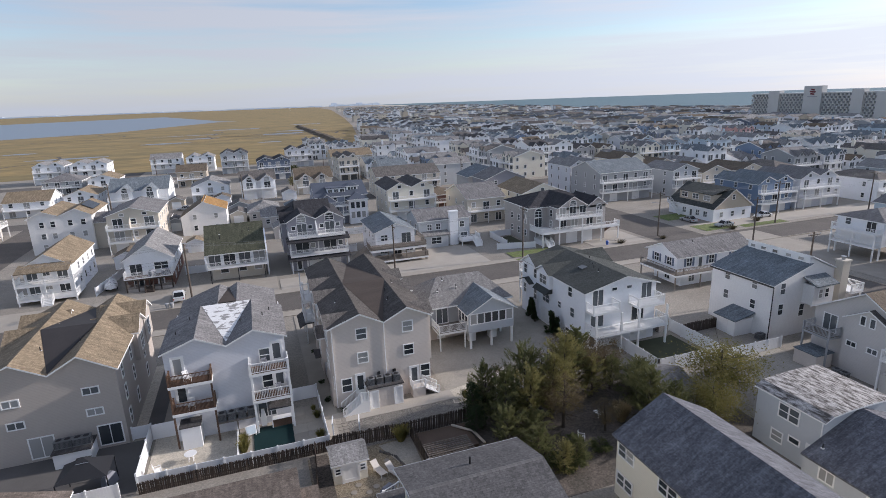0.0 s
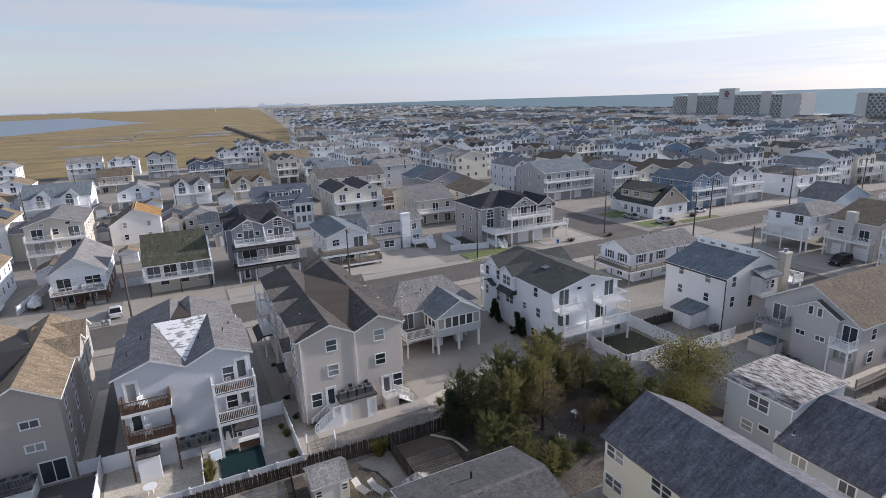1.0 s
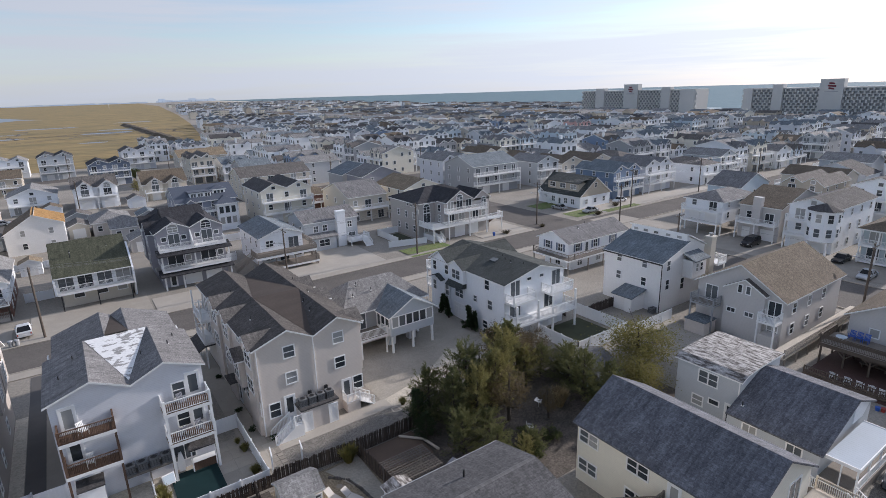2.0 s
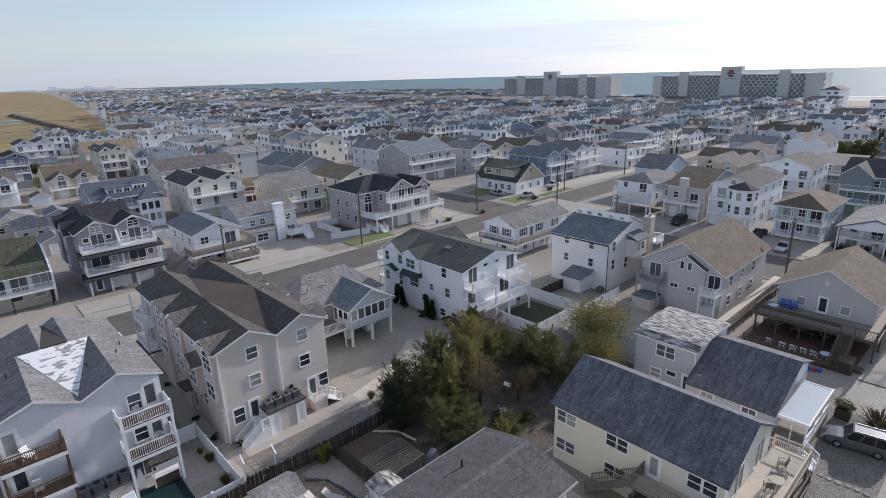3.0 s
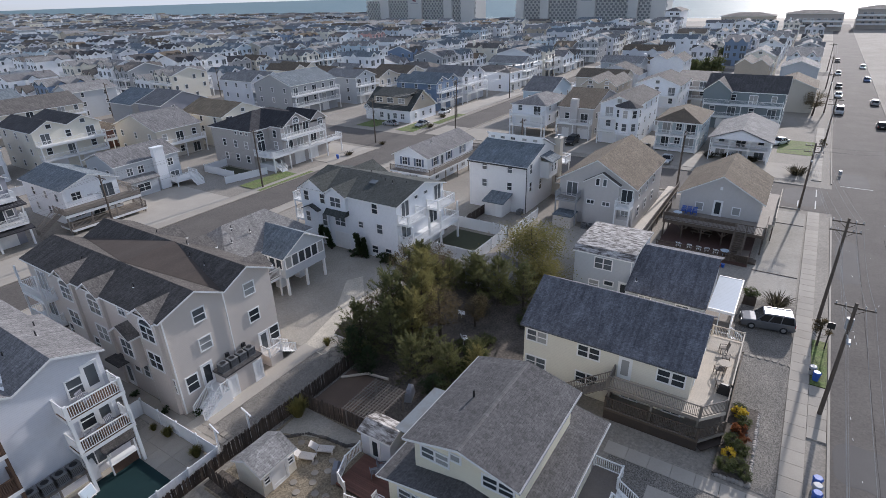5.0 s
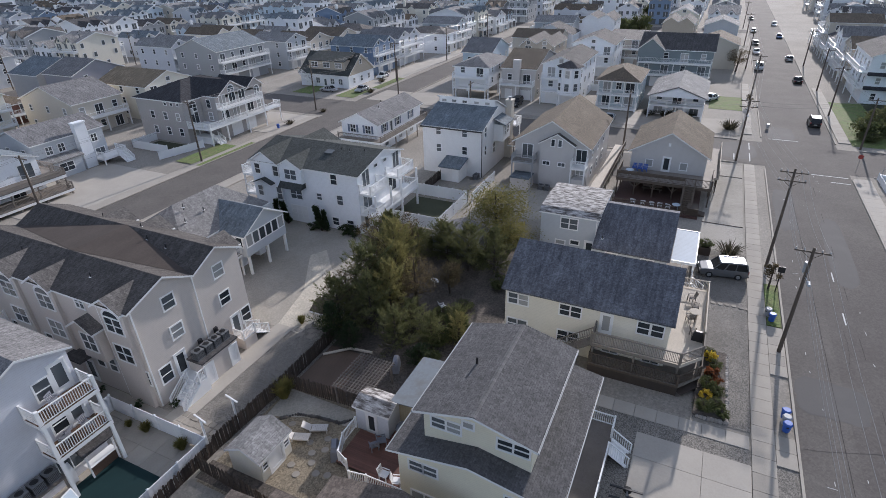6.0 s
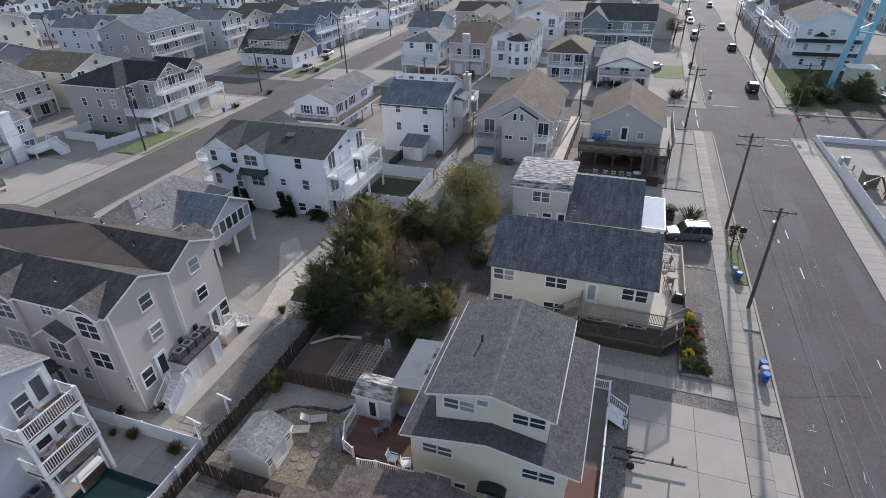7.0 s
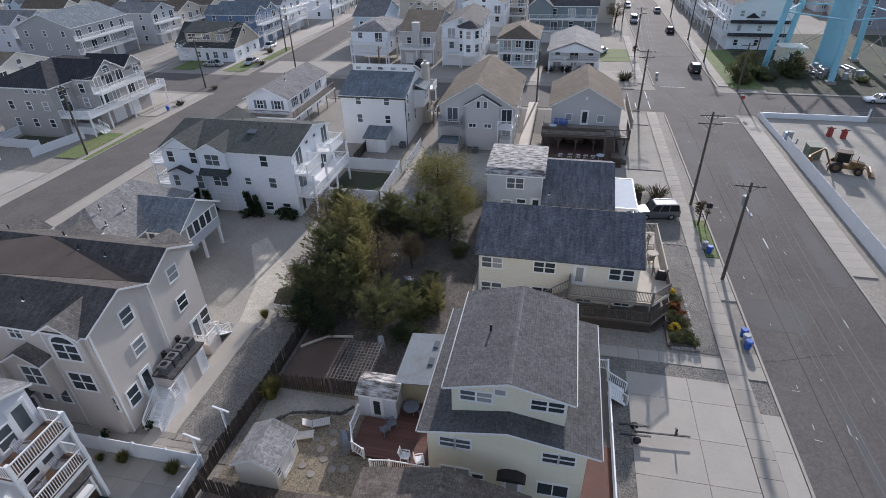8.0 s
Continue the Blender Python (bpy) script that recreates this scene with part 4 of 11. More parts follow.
# white road marks at the crossing
sh = Shape()
for x0, x1, y0, y1 in ((80.9, 81.1, -3.6, 1.0), (78.4, 78.6, -3.6, -1.2), (84, 88, 9.1, 9.25), (90, 94, 9.1, 9.25), (84, 87, 11.4, 11.55), (97.5, 97.7, 1.5, 6), (40, 42, 2.0, 2.12), (48, 50, 2.0, 2.12), (28, 29, -1, -0.9)):
    sh.box(x0, x1, y0, y1, 0.02, 0.034)
solid("road_mark", sh, "chalk", "faded white painted road markings", "road marking", kind="structure")


def kerb(x0, x1, y0, y1):
    sh = Shape().box(x0, x1, y0, y1, 0.0, 0.15)
    solid("kerb", sh, "concrete", "grey concrete kerb along the street", "kerb", kind="structure")


kerb(-120, 81, ROAD_N, ROAD_N + 0.18)
kerb(-120, 80.4, ROAD_S - 0.18, ROAD_S)
kerb(98, 330, ROAD_N, ROAD_N + 0.18)
kerb(98, 330, ROAD_S - 0.18, ROAD_S)
kerb(CROSS_W - 0.18, CROSS_W, 11, A_S - 2)
kerb(CROSS_E, CROSS_E + 0.18, 11, A_S - 2)
kerb(CROSS_W - 0.18, CROSS_W, -200, -7)
kerb(CROSS_E, CROSS_E + 0.18, -200, -7)
kerb(-58, 81, A_N, A_N + 0.18)
kerb(-58, 81, A_S - 0.18, A_S)
kerb(97, 330, A_N, A_N + 0.18)
kerb(97, 330, A_S - 0.18, A_S)

WALK = tagged(new("pavement"), "pale concrete pavement slabs beside the main street", "pavement", kind="structure")
SLAB = {}


def slab(parent, x0, x1, y0, y1, mat="concrete", z0=0.0, z1=0.12):
    """One flagstone with a small joint round it."""
    key = (round(x1 - x0, 2), round(y1 - y0, 2), mat, z0, z1)
    if key not in SLAB:
        w, d, b = key[0] / 2 - 0.006, key[1] / 2 - 0.006, 0.01
        SLAB[key] = Shape().hexa([(-w, -d, z0), (w, -d, z0), (w, d, z0), (-w, d, z0), (-w + b, -d + b, z1), (w - b, -d + b, z1), (w - b, d - b, z1), (-w + b, d - b, z1)]).mesh("slab", (mat,))
    part("slab", SLAB[key], None, parent, m=Matrix.Translation(((x0 + x1) / 2, (y0 + y1) / 2, 0)))


# the block's yards
sheet("gravel_yard", -2, 21.0, ROAD_N + 0.18, 20.6, 0.030, "gravel", "grey gravel yard beside a driveway", "gravel")
sheet("gravel_yard", 22.6, 50.4, 10.1, 14.0, 0.030, "gravel", "grey gravel parking strip", "gravel")
sheet("gravel_yard", 36.0, 50.4, 14.0, 17.5, 0.030, "gravel", "grey gravel parking strip", "gravel")
sheet("gravel_yard", 6.0, 22.5, 43.6, 48.5, 0.030, "gravel", "coarse grey gravel behind the duplex", "gravel")
sheet("sandy_lot", 19.0, 38.2, 47.9, 80.0, 0.026, "sandlot", "pale sand and shell parking lot", "sandy lot")
field("shell_strip", [(18.9, 47.4), (24.2, 47.3), (27.6, 49.4), (33.2, 54.6), (31.4, 55.6), (25.0, 51.6), (19.2, 50.2)], 0.034, "shell", "white crushed shell strip", "shell gravel")
sheet("wooded_yard", 17.2, 42.0, 30.8, 47.6, 0.022, "soil", "dark leaf-littered soil under the trees", "soil")
sheet("garden_soil", 34.0, 45.0, 30.5, 42.5, 0.026, "soil", "dark mulch of a back garden", "soil")
sheet("side_yard", 3.4, 5.0, 30.6, 43.9, 0.044, "soil", "dark narrow side yard along a fence", "soil")
sheet("terrace_soil", 13.4, 17.2, 34.6, 43.6, 0.042, "soil", "dark trodden soil beside the terrace", "soil")
# white gravel in shade: the shade is put into the greyer colour
field("stone_bed", [(9.7, 43.3), (10.4, 41.5), (11.2, 39.4), (11.3, 37.2), (11.9, 36.4), (12.8, 36.6), (12.9, 43.5)], 0.048, "sandlot", "pale gravel bed with dark edging", "gravel bed")
sheet("pebble_yard", 3.2, 17.2, 30.5, 43.6, 0.036, "pebble", "tan pebble back garden", "pebbles")
sheet("gravel_yard", 50.4, 60.5, 28.0, 44.0, 0.018, "sandlot", "pale gravel back yard", "gravel")
sheet("asphalt_yard", 50.6, 81.0, 10.3, 15.0, 0.018, "sandlot", "worn gravelly parking apron", "apron")
for x in (57.9, 75.5):
    solid("timber_edging", Shape().box(x - 0.07, x + 0.07, 10.35, 15.0, 0, 0.08), "fence", "dark timber edging across the gravel apron", "edging")
sheet("asphalt_yard", 69.5, 81.0, 25.5, 31.0, 0.030, "patch", "dark asphalt parking pad", "apron")
sheet("fenced_lot", 20, 81.5, -60, -7.6, 0.02, "sandlot", "bare pale gravel construction lot", "gravel lot")
sheet("grass_verge", 98, 130, -12.5, -6.5, 0.03, "grass", "strip of short green grass", "grass")
sheet("grass_yard", 96.5, 150, -75, -12.5, 0.024, "scrubby", "patchy grass under the water tower", "grass")
sheet("lawn", 97, 103, 10.6, 15.5, 0.03, "gravel", "bare gravel corner lot", "gravel")
sheet("lawn", 116.0, 128.0, 9.8, 16.5, 0.04, "grass", "small green lawn", "lawn")
sheet("lawn", 49.0, 59.4, 93.5, 97.4, 0.105, "grass", "bright green front lawn", "lawn")
sheet("grass_verge", 48.8, 62.0, 91.45, 92.4, 0.11, "grass", "narrow green verge along the kerb", "grass")
sheet("lawn", 52.2, 56.4, 103.0, 110.0, 0.05, "turf", "dark green fenced lawn", "lawn")
sheet("lawn", 98.0, 107.5, 93.6, 99.0, 0.05, "grass", "green front lawn", "lawn")
sheet("lawn", 108.5, 122.0, 92.6, 95.0, 0.05, "grass", "green front lawn", "lawn")
sheet("lawn", 98.0, 116.0, 106.0, 112.0, 0.05, "grass", "green side lawn", "lawn")
sheet("lawn", 43.6, 51.4, 45.4, 52.2, 0.05, "turf", "dark green artificial turf in a fenced yard", "turf")
sheet("apron", -58, 81, A_N + 0.18, A_N + 2.2, 0.1, "concrete", "concrete pavement along the side street", "pavement", 0.1)
sheet("apron", -58, 81, A_S - 2.2, A_S - 0.18, 0.1, "concrete", "concrete pavement along the side street", "pavement", 0.1)
sheet("apron", 68, 81, A_N + 2.2, 104, 0.06, "newconcrete", "pale concrete corner apron", "apron", 0.06)
for x0, x1, y1 in ((24.0, 44.0, 108), (4, 17.5, 99.8), (-12, 3.6, 103.0), (-26, -14, 100), (-42, -28, 100)):
    sheet("apron", x0, x1, A_N + 2.2, y1, 0.05, "newconcrete" if x0 > 0 else "concrete", "concrete driveway before a house", "driveway", 0.05)
sheet("apron", 98.0, 108, 10.0, 90.0, 0.05, "concrete", "concrete parking aprons before the houses", "driveway", 0.05)
sheet("apron", 100.0, 170, A_N + 2.2, 100.0, 0.04, "newconcrete", "concrete driveways before the houses", "driveway", 0.04)
sheet("apron", 6.2, 17.6, 74.5, A_S - 2.2, 0.05, "newconcrete", "concrete driveway before the duplex", "driveway", 0.05)
sheet("walkway", 4.9, 7.0, 46.5, 80, 0.06, "concrete", "concrete path beside the duplex", "path", 0.06)
sheet("walkway", 6.4, 19.4, 48.4, 50.3, 0.07, "newconcrete", "concrete path behind the duplex", "path", 0.07)
sheet("pebble_strip", -12.65, -11.6, 53.6, 70.0, 0.03, "shell", "white pebble strip along the wall", "pebbles")
sheet("alley", -10.0, -8.5, 53.0, 80.0, 0.026, "concrete", "grey concrete strip between two houses", "path")
sheet("alley", -11.55, -10.05, 53.0, 80.0, 0.022, "patch", "dark asphalt alley between two houses", "alley")
sheet("patio", -10.4, -2.8, 45.0, 53.0, 0.04, "shell", "white pebble patio", "patio")
sheet("patio", -2.6, 5.2, 44.9, 53.0, 0.05, "concrete", "grey paved pool terrace", "patio", 0.05)
sheet("patio", -25, -10.9, 44.6, 53.0, 0.03, "patch", "dark paved patio", "patio")

# ---- the houses of the near block ----
GABLE_DUPLEX = "taupe three-storey duplex with two gables and charcoal roof"
h = House(GABLE_DUPLEX, 12.3, 62.0)
prof = [(7.1, 9.1), (10.15, 10.2), (12.65, 8.9), (15.2, 10.15), (17.6, 9.0)]
h.body(7.1, 17.6, 51.4, 73.5, 0, "y", prof, "condo")
h.roof(7.1, 17.6, 51.4, 73.5, "y", prof, "r_condo", 0.35)
for y in (53.1, 61.0, 65.8):
    y0, y1 = y - 1.35, y + 1.35
    h.gable(6.85, 9.7, y0, y1, 0.02, 9.1, 9.92, "x", "condo", "r_dusk", 0.3, ends=(0.35, 0.0))
    h.gable(15.4, 17.9, y0, y1, 3.6, 9.05, 9.86, "x", "condo", "r_dusk", 0.3, ends=(0.0, 0.35))
    h.win("E", 17.9, y, 4.25, 1.7, 1.5, "double")
    h.win("W", 6.85, y, 6.95, 1.75, 1.25, "arch")
    h.win("W", 6.85, y, 4.25, 1.75, 1.45, "double")
fill = Shape()
for a, b, c in (((12.65, 51.3, 9.08), (15.2, 61.3, 10.35), (10.15, 61.3, 10.39)), ((12.65, 73.6, 9.08), (10.15, 61.3, 10.39), (15.2, 61.3, 10.35))):
    fill.face((a, b, c))
h.put("roof_fill", fill, "rolled", "smooth brown rolled roofing between the ridges")
h.gable(6.45, 7.3, 55.15, 57.55, 3.7, 6.75, 7.5, "x", "condo", "r_dusk", 0.3, ends=(0.45, 0.0))
h.win("W", 6.45, 56.35, 4.6, 1.5, 1.5, "double")
h.win("W", 7.1, 56.9, 7.95, 0.95, 0.95, "double")
h.wins("W", 7.1, (51.95, 55.7, 57.2, 63.4, 68.0), (2.25,), 0.8, 1.25)
h.win("W", 7.1, 59.0, 0.2, 0.95, 2.05, "door")
h.put("porch_roof", Shape().prism([(57.9, 3.0), (58.0, 3.2), (60.0, 3.2), (60.1, 3.0)], "x", 5.9, 7.1), "r_dark")
h.put("downspout", Shape().beam((7.03, 54.75, 0.1), (7.03, 54.75, 9.0), 0.09), "trim")
h.deck(5.9, 7.1, 69.0, 73.4, 6.1, "WSN", "trim", "trim", 0.28)
h.deck(5.9, 7.1, 69.0, 73.4, 3.3, "WSN", "trim", "trim", 0.28)
h.put("skirt_roof", Shape().prism([(5.1, 2.55), (5.9, 3.05), (7.1, 3.05), (7.1, 2.95), (5.9, 2.9), (5.1, 2.45)], "y", 68.8, 73.6), "r_dark")
h.wins("W", 7.1, (71.0,), (6.3, 3.5), 1.6, 2.0, "slider")
for y in (69.1, 73.3):
    h.post(6.0, y, 0, 8.8, 0.16)
for x in (10.25, 15.25):
    h.wins("S", 51.4, (x,), (7.45, 4.75), 1.0, 1.1)
h.wins("S", 51.4, (8.35, 17.0), (1.75,), 0.95, 1.4)
h.win("S", 51.4, 9.8, 1.4, 0.9, 2.05, "door")
h.win("S", 51.4, 15.75, 1.1, 0.9, 2.05, "door")
for x in (11.8, 13.5):
    h.put("electric_meter", Shape().box(x - 0.16, x + 0.16, 51.2, 51.4, 2.85, 3.35).tube((x, 51.2, 3.15), (x, 51.1, 3.15), 0.12, n=10), "black")
h.wins("E", 17.6, (54.5, 58.5, 63, 68), (2.0, 4.8, 7.3), 0.9, 1.3)
h.put("downspout", Shape().beam((12.65, 51.33, 0.1), (12.65, 51.33, 8.9), 0.09), "trim")
h.put("downspout", Shape().beam((7.2, 51.33, 0.1), (7.2, 51.33, 9.0), 0.09), "trim")
# the platform that carries the coolers, with its store below
h.box(10.3, 14.0, 49.75, 51.4, 0, 2.35, "condo", "store")
h.box(10.2, 14.1, 49.65, 51.4, 2.35, 2.5, "r_dark", "store_roof")
h.win("S", 49.75, 10.85, 0.1, 0.75, 1.9, "panel")
h.win("S", 49.75, 13.45, 0.1, 0.75, 1.9, "panel")
h.box(15.2, 16.6, 50.2, 51.4, 0, 1.05, "condo", "porch_base")
h.put("railing", railing(Shape(), [(15.2, 51.3), (15.2, 50.25), (16.6, 50.25)], 1.05, 0.95), "trim")
h.stairs(16.6, 50.8, 1.05, 1, 0, 6, 1.1)
h.box(9.4, 10.28, 49.35, 51.4, 0, 1.35, "trim", "porch_base")
h.put("railing", railing(Shape(), [(10.2, 49.42), (9.45, 49.42)], 1.35, 0.95), "trim")
h.stairs(9.4, 50.0, 1.35, -1, 0, 7, 1.3, rise=0.19)
h.put("stair_skirt", Shape().prism([(7.6, 0), (9.4, 0), (9.4, 1.2), (7.6, 0.05)], "y", 49.33, 49.37), "trim")
h.put("stair_skirt", Shape().prism([(7.6, 0), (9.4, 0), (9.4, 1.2), (7.6, 0.05)], "y", 50.63, 50.67), "trim")
for i, (x, y) in enumerate(((8.6, 57.0), (9.0, 66.0), (14.2, 55.5), (14.5, 58.0), (15.9, 60.5), (13.6, 63.0), (16.2, 66.0))):
    zz = 9.1 + 1.1 * (x - 7.1) / 3.05 if x < 10.1 else 8.9 + 1.2 * (x - 12.65) / 2.55 if x < 15.2 else 10.15 - 1.15 * (x - 15.2) / 2.4
    vent(h, x, y, zz, zz + 0.55)

# pale blue duplex
h = House("pale blue-grey three-storey duplex with balconies and patched grey roof", -2.8, 57.5)
prof = [(-8.3, 9.3), (-5.4, 10.35), (-2.75, 9.15), (-0.2, 10.35), (2.6, 9.3)]
h.body(-8.3, 2.6, 51.3, 60.0, 0, "y", prof, "paleblue")
h.roof(-8.3, 2.6, 51.3, 60.0, "y", prof, "r_grey", 0.3, ends=(0.3, 0.05))
prof = [(-7.7, 9.0), (-3.7, 10.4), (-2.75, 9.85), (-1.75, 10.4), (2.1, 9.0)]
h.body(-7.7, 2.1, 60.0, 66.8, 0, "y", prof, "paleblue")
h.roof(-7.7, 2.1, 60.0, 66.8, "y", prof, "r_grey", 0.3, ends=(0.0, 0.3))
h.put("roof_fill", Shape().face3((-2.75, 67.0, 10.03), (-3.7, 60.05, 10.585), (-1.75, 60.05, 10.585)), "rolled")
h.put("roof_membrane", Shape().face3((-2.75, 51.9, 9.33), (-0.32, 60.0, 10.5), (-5.28, 60.0, 10.5)), "membrane", "worn white membrane patch")
for x, y, z in ((-6.3, 57.2, 10.1), (0.8, 55.5, 10.1), (1.5, 57.6, 9.8), (-1.4, 55.2, 9.85), (-7.4, 54.6, 9.7)):
    vent(h, x, y, z - 0.1, z + 0.4)
h.wins("S", 51.3, (-7.2, 1.75), (6.75, 3.9), 0.95, 2.0, "door")
h.wins("S", 51.3, (0.6,), (6.9, 4.1), 0.9, 1.3)
h.wins("S", 51.3, (-6.9, 0.2), (0.9,), 1.6, 1.5, "slider")
h.wins("W", -8.3, (54, 58, 63), (1.5, 4.5, 7.2), 0.9, 1.3)
h.wins("E", 2.6, (55.5, 59, 63), (1.5, 4.5, 7.2), 0.9, 1.3)
for z in (6.55, 3.7):
    h.deck(-8.1, -4.3, 49.9, 51.3, z, "SWE", "deckwood", "deckwood", 0.3, gap=0.11)
    h.deck(-1.0, 2.75, 49.6, 51.3, z - 0.05, "SWE", "deckwood", "trim", 0.3)
for x, y in ((-0.84, 49.73), (2.61, 49.73)):
    h.post(x, y, 0, 7.6, 0.2)
for x, y in ((-8.0, 50.0), (-4.4, 50.0)):
    h.post(x, y, 0, 6.4, 0.16, "deckwood")
h.box(-7.6, -5.9, 49.6, 51.3, 0, 2.3, "vinyl", "store")
h.box(-7.7, -5.8, 49.5, 51.3, 2.3, 2.42, "r_dark", "store_roof")

# taupe duplex
h = House("brown-grey three-storey duplex with tan shingle roof", -18.2, 62.0)
prof = [(-23.6, 8.6), (-20.7, 9.85), (-18.0, 8.35), (-15.5, 9.75), (-12.7, 8.1)]
h.body(-23.6, -12.7, 53.0, 70.6, 0, "y", prof, "taupe")
h.roof(-23.6, -12.7, 53.0, 70.6, "y", prof, "r_tan", 0.3)
h.put("roof_fill", Shape().face3((-18.0, 52.9, 8.53), (-15.6, 61.2, 9.93), (-20.6, 61.2, 10.0)).face3((-18.0, 70.8, 8.53), (-20.6, 61.2, 10.0), (-15.6, 61.2, 9.93)), "tar", "dark tarred roof saddle")
for y in (63.2, 67.7):
    h.gable(-16.4, -12.2, y - 2.0, y + 2.0, 5, 8.3, 9.55, "x", "taupe", "r_tan", 0.3)
    h.gable(-24.1, -19.8, y - 2.0, y + 2.0, 5, 8.3, 9.55, "x", "taupe", "r_tan", 0.3)
h.wins("S", 53.0, (-21.3, -15.0), (5.9, 3.7), 1.25, 0.6, "slider")
h.wins("S", 53.0, (-19.7, -14.1), (0.4,), 1.9, 2.0, "slider")
h.wins("E", -12.7, (55.2, 59.4), (1.2, 3.8, 6.1), 0.7, 1.4)
h.wins("E", -12.7, (65.4,), (1.2, 3.6), 0.7, 1.4)
h.wins("E", -12.2, (63.2, 67.7), (5.7,), 1.3, 1.7, "double")
h.box(-18.4, -15.4, 50.9, 53.0, 0, 1.5, "vinyl", "store")
h.box(-18.5, -15.3, 50.8, 53.0, 1.5, 1.62, "r_dark", "store_roof")
for x, y in ((-19.5, 57), (-20.2, 60), (-17, 62.5), (-16.4, 58)):
    vent(h, x, y, 8.2, 9.75)

# white house with balconies
h = House("white three-storey house with green-black roof and corner balconies", 43.5, 60.5)
h.gable(38.4, 49.0, 52.9, 69.0, 0, 7.6, 9.0, "y", "white", "r_moss", 0.35, at=0.55)
h.gable(38.1, 44.2, 64.45, 68.95, 0, 7.6, 9.0, "x", "white", "r_moss", 0.3, ends=(0.3, 0))
h.gable(37.9, 43.8, 60.75, 64.2, 5.3, 7.65, 8.6, "x", "white", "r_moss", 0.28, ends=(0.3, 0))
h.gable(44.2, 49.3, 63.0, 68.0, 0, 7.6, 8.95, "x", "white", "r_moss", 0.3, ends=(0, 0.3))
h.wins("W", 38.1, (67.9, 64.95), (6.05,), 0.8, 1.3)
h.win("W", 37.9, 62.45, 6.05, 1.75, 1.25, "double")
h.put("bay_skirt", Shape().prism([(37.2, 4.95), (37.9, 5.6), (38.4, 5.6), (38.4, 4.95)], "y", 60.7, 64.25), "r_moss")
h.win("W", 38.1, 68.0, 3.0, 0.75, 1.35)
h.win("W", 38.1, 64.9, 2.9, 0.8, 1.6)
h.win("W", 38.4, 62.4, 3.25, 1.75, 1.2, "double")
h.win("W", 38.4, 56.3, 6.1, 0.85, 1.25)
h.win("W", 38.4, 58.8, 3.7, 0.7, 0.8)
h.win("W", 38.4, 55.7, 3.5, 0.85, 1.2)
h.wins("W", 38.4, (56.7, 54.5), (0.6,), 0.9, 0.95)
h.win("W", 38.4, 62.3, 0.1, 2.4, 2.1, "garage")
h.put("entry_hood", Shape().prism([(65.4, 4.95), (66.9, 5.6), (68.4, 4.95), (68.4, 5.05), (66.9, 5.72), (65.4, 5.05)], "x", 37.3, 38.1), ("r_moss",))
h.win("S", 52.9, 40.2, 5.75, 1.5, 2.0, "slider")
h.win("S", 52.9, 47.5, 5.75, 1.5, 2.0, "slider")
h.win("S", 52.9, 40.2, 2.9, 1.8, 2.0, "slider")
h.win("S", 52.9, 46.3, 2.9, 1.8, 2.0, "slider")
h.wins("S", 52.9, (42.6, 44.8), (7.4,), 0.7, 0.35, "plain")
h.win("S", 52.9, 39.6, 0.1, 0.95, 2.05, "door")
h.win("S", 52.9, 46.6, 0.1, 2.4, 2.1, "garage")
h.deck(38.5, 42.4, 51.2, 52.9, 5.45, "SWE", "trim", "trim", 0.3)
h.deck(44.8, 48.9, 51.0, 52.9, 5.5, "SWE", "trim", "trim", 0.3)
h.deck(38.5, 49.3, 50.6, 52.9, 2.75, "SWE", "trim", "trim", 0.3)
for x in (38.65, 42.3, 44.9, 49.1):
    h.post(x, 50.75, 0, 5.3, 0.22)
h.deck(38.8, 43.5, 69.5, 71.4, 5.4, "NWE", "trim", "trim", 0.3, posts=((38.95, 71.3), (43.4, 71.3)))
h.deck(38.8, 43.5, 69.5, 71.4, 2.7, "NWE", "trim", "trim", 0.3)
h.put("skylight", Shape().hexa([(41.6, 58.6, 8.58), (42.4, 58.6, 8.78), (42.4, 59.7, 8.78), (41.6, 59.7, 8.58), (41.6, 58.6, 8.72), (42.4, 58.6, 8.92), (42.4, 59.7, 8.92), (41.6, 59.7, 8.72)]), "glass")
for x, y in ((42.8, 56.6), (43.0, 58.0), (43.4, 54.8), (43.6, 59.2), (45.0, 62.0)):
    vent(h, x, y, 8.5, 9.2)

# low house with the glazed porch
h = House("low grey-roofed stilt house with a glazed sun porch", 27.0, 66.0)
h.box(20.9, 32.4, 62.4, 70.2, 2.6, 5.1, "grey")
h.hip(20.9, 32.4, 62.4, 70.2, 5.1, 2.75, "r_lowgrey", 0.55, ridge=3.2)
h.gable(25.2, 31.5, 58.7, 66.2, 2.6, 5.0, 6.75, "y", "mist", "r_slate", 0.4, ends=(0.4, 0))
h.wins("S", 58.7, tuple(25.85 + 1.0 * i for i in range(6)), (3.45,), 0.82, 1.3, "plain")
h.wins("E", 31.5, (59.6, 60.7, 61.8), (3.45,), 0.82, 1.3, "plain")
h.wins("W", 25.2, (59.5, 60.6), (3.45,), 0.82, 1.3, "plain")
h.win("W", 25.2, 61.7, 2.75, 0.9, 2.05, "door")
h.deck(21.4, 25.2, 59.4, 62.4, 2.6, "SW", "weathered", "trim", 0.3, posts=((21.6, 59.6), (25.0, 59.6)))
h.box(25.2, 31.5, 58.7, 66.2, 2.3, 2.6, "mist", "porch_beam")
for x, y in ((25.5, 58.9), (28.4, 58.9), (31.3, 58.9), (31.3, 62.4)):
    h.post(x, y, 0, 2.35, 0.25)
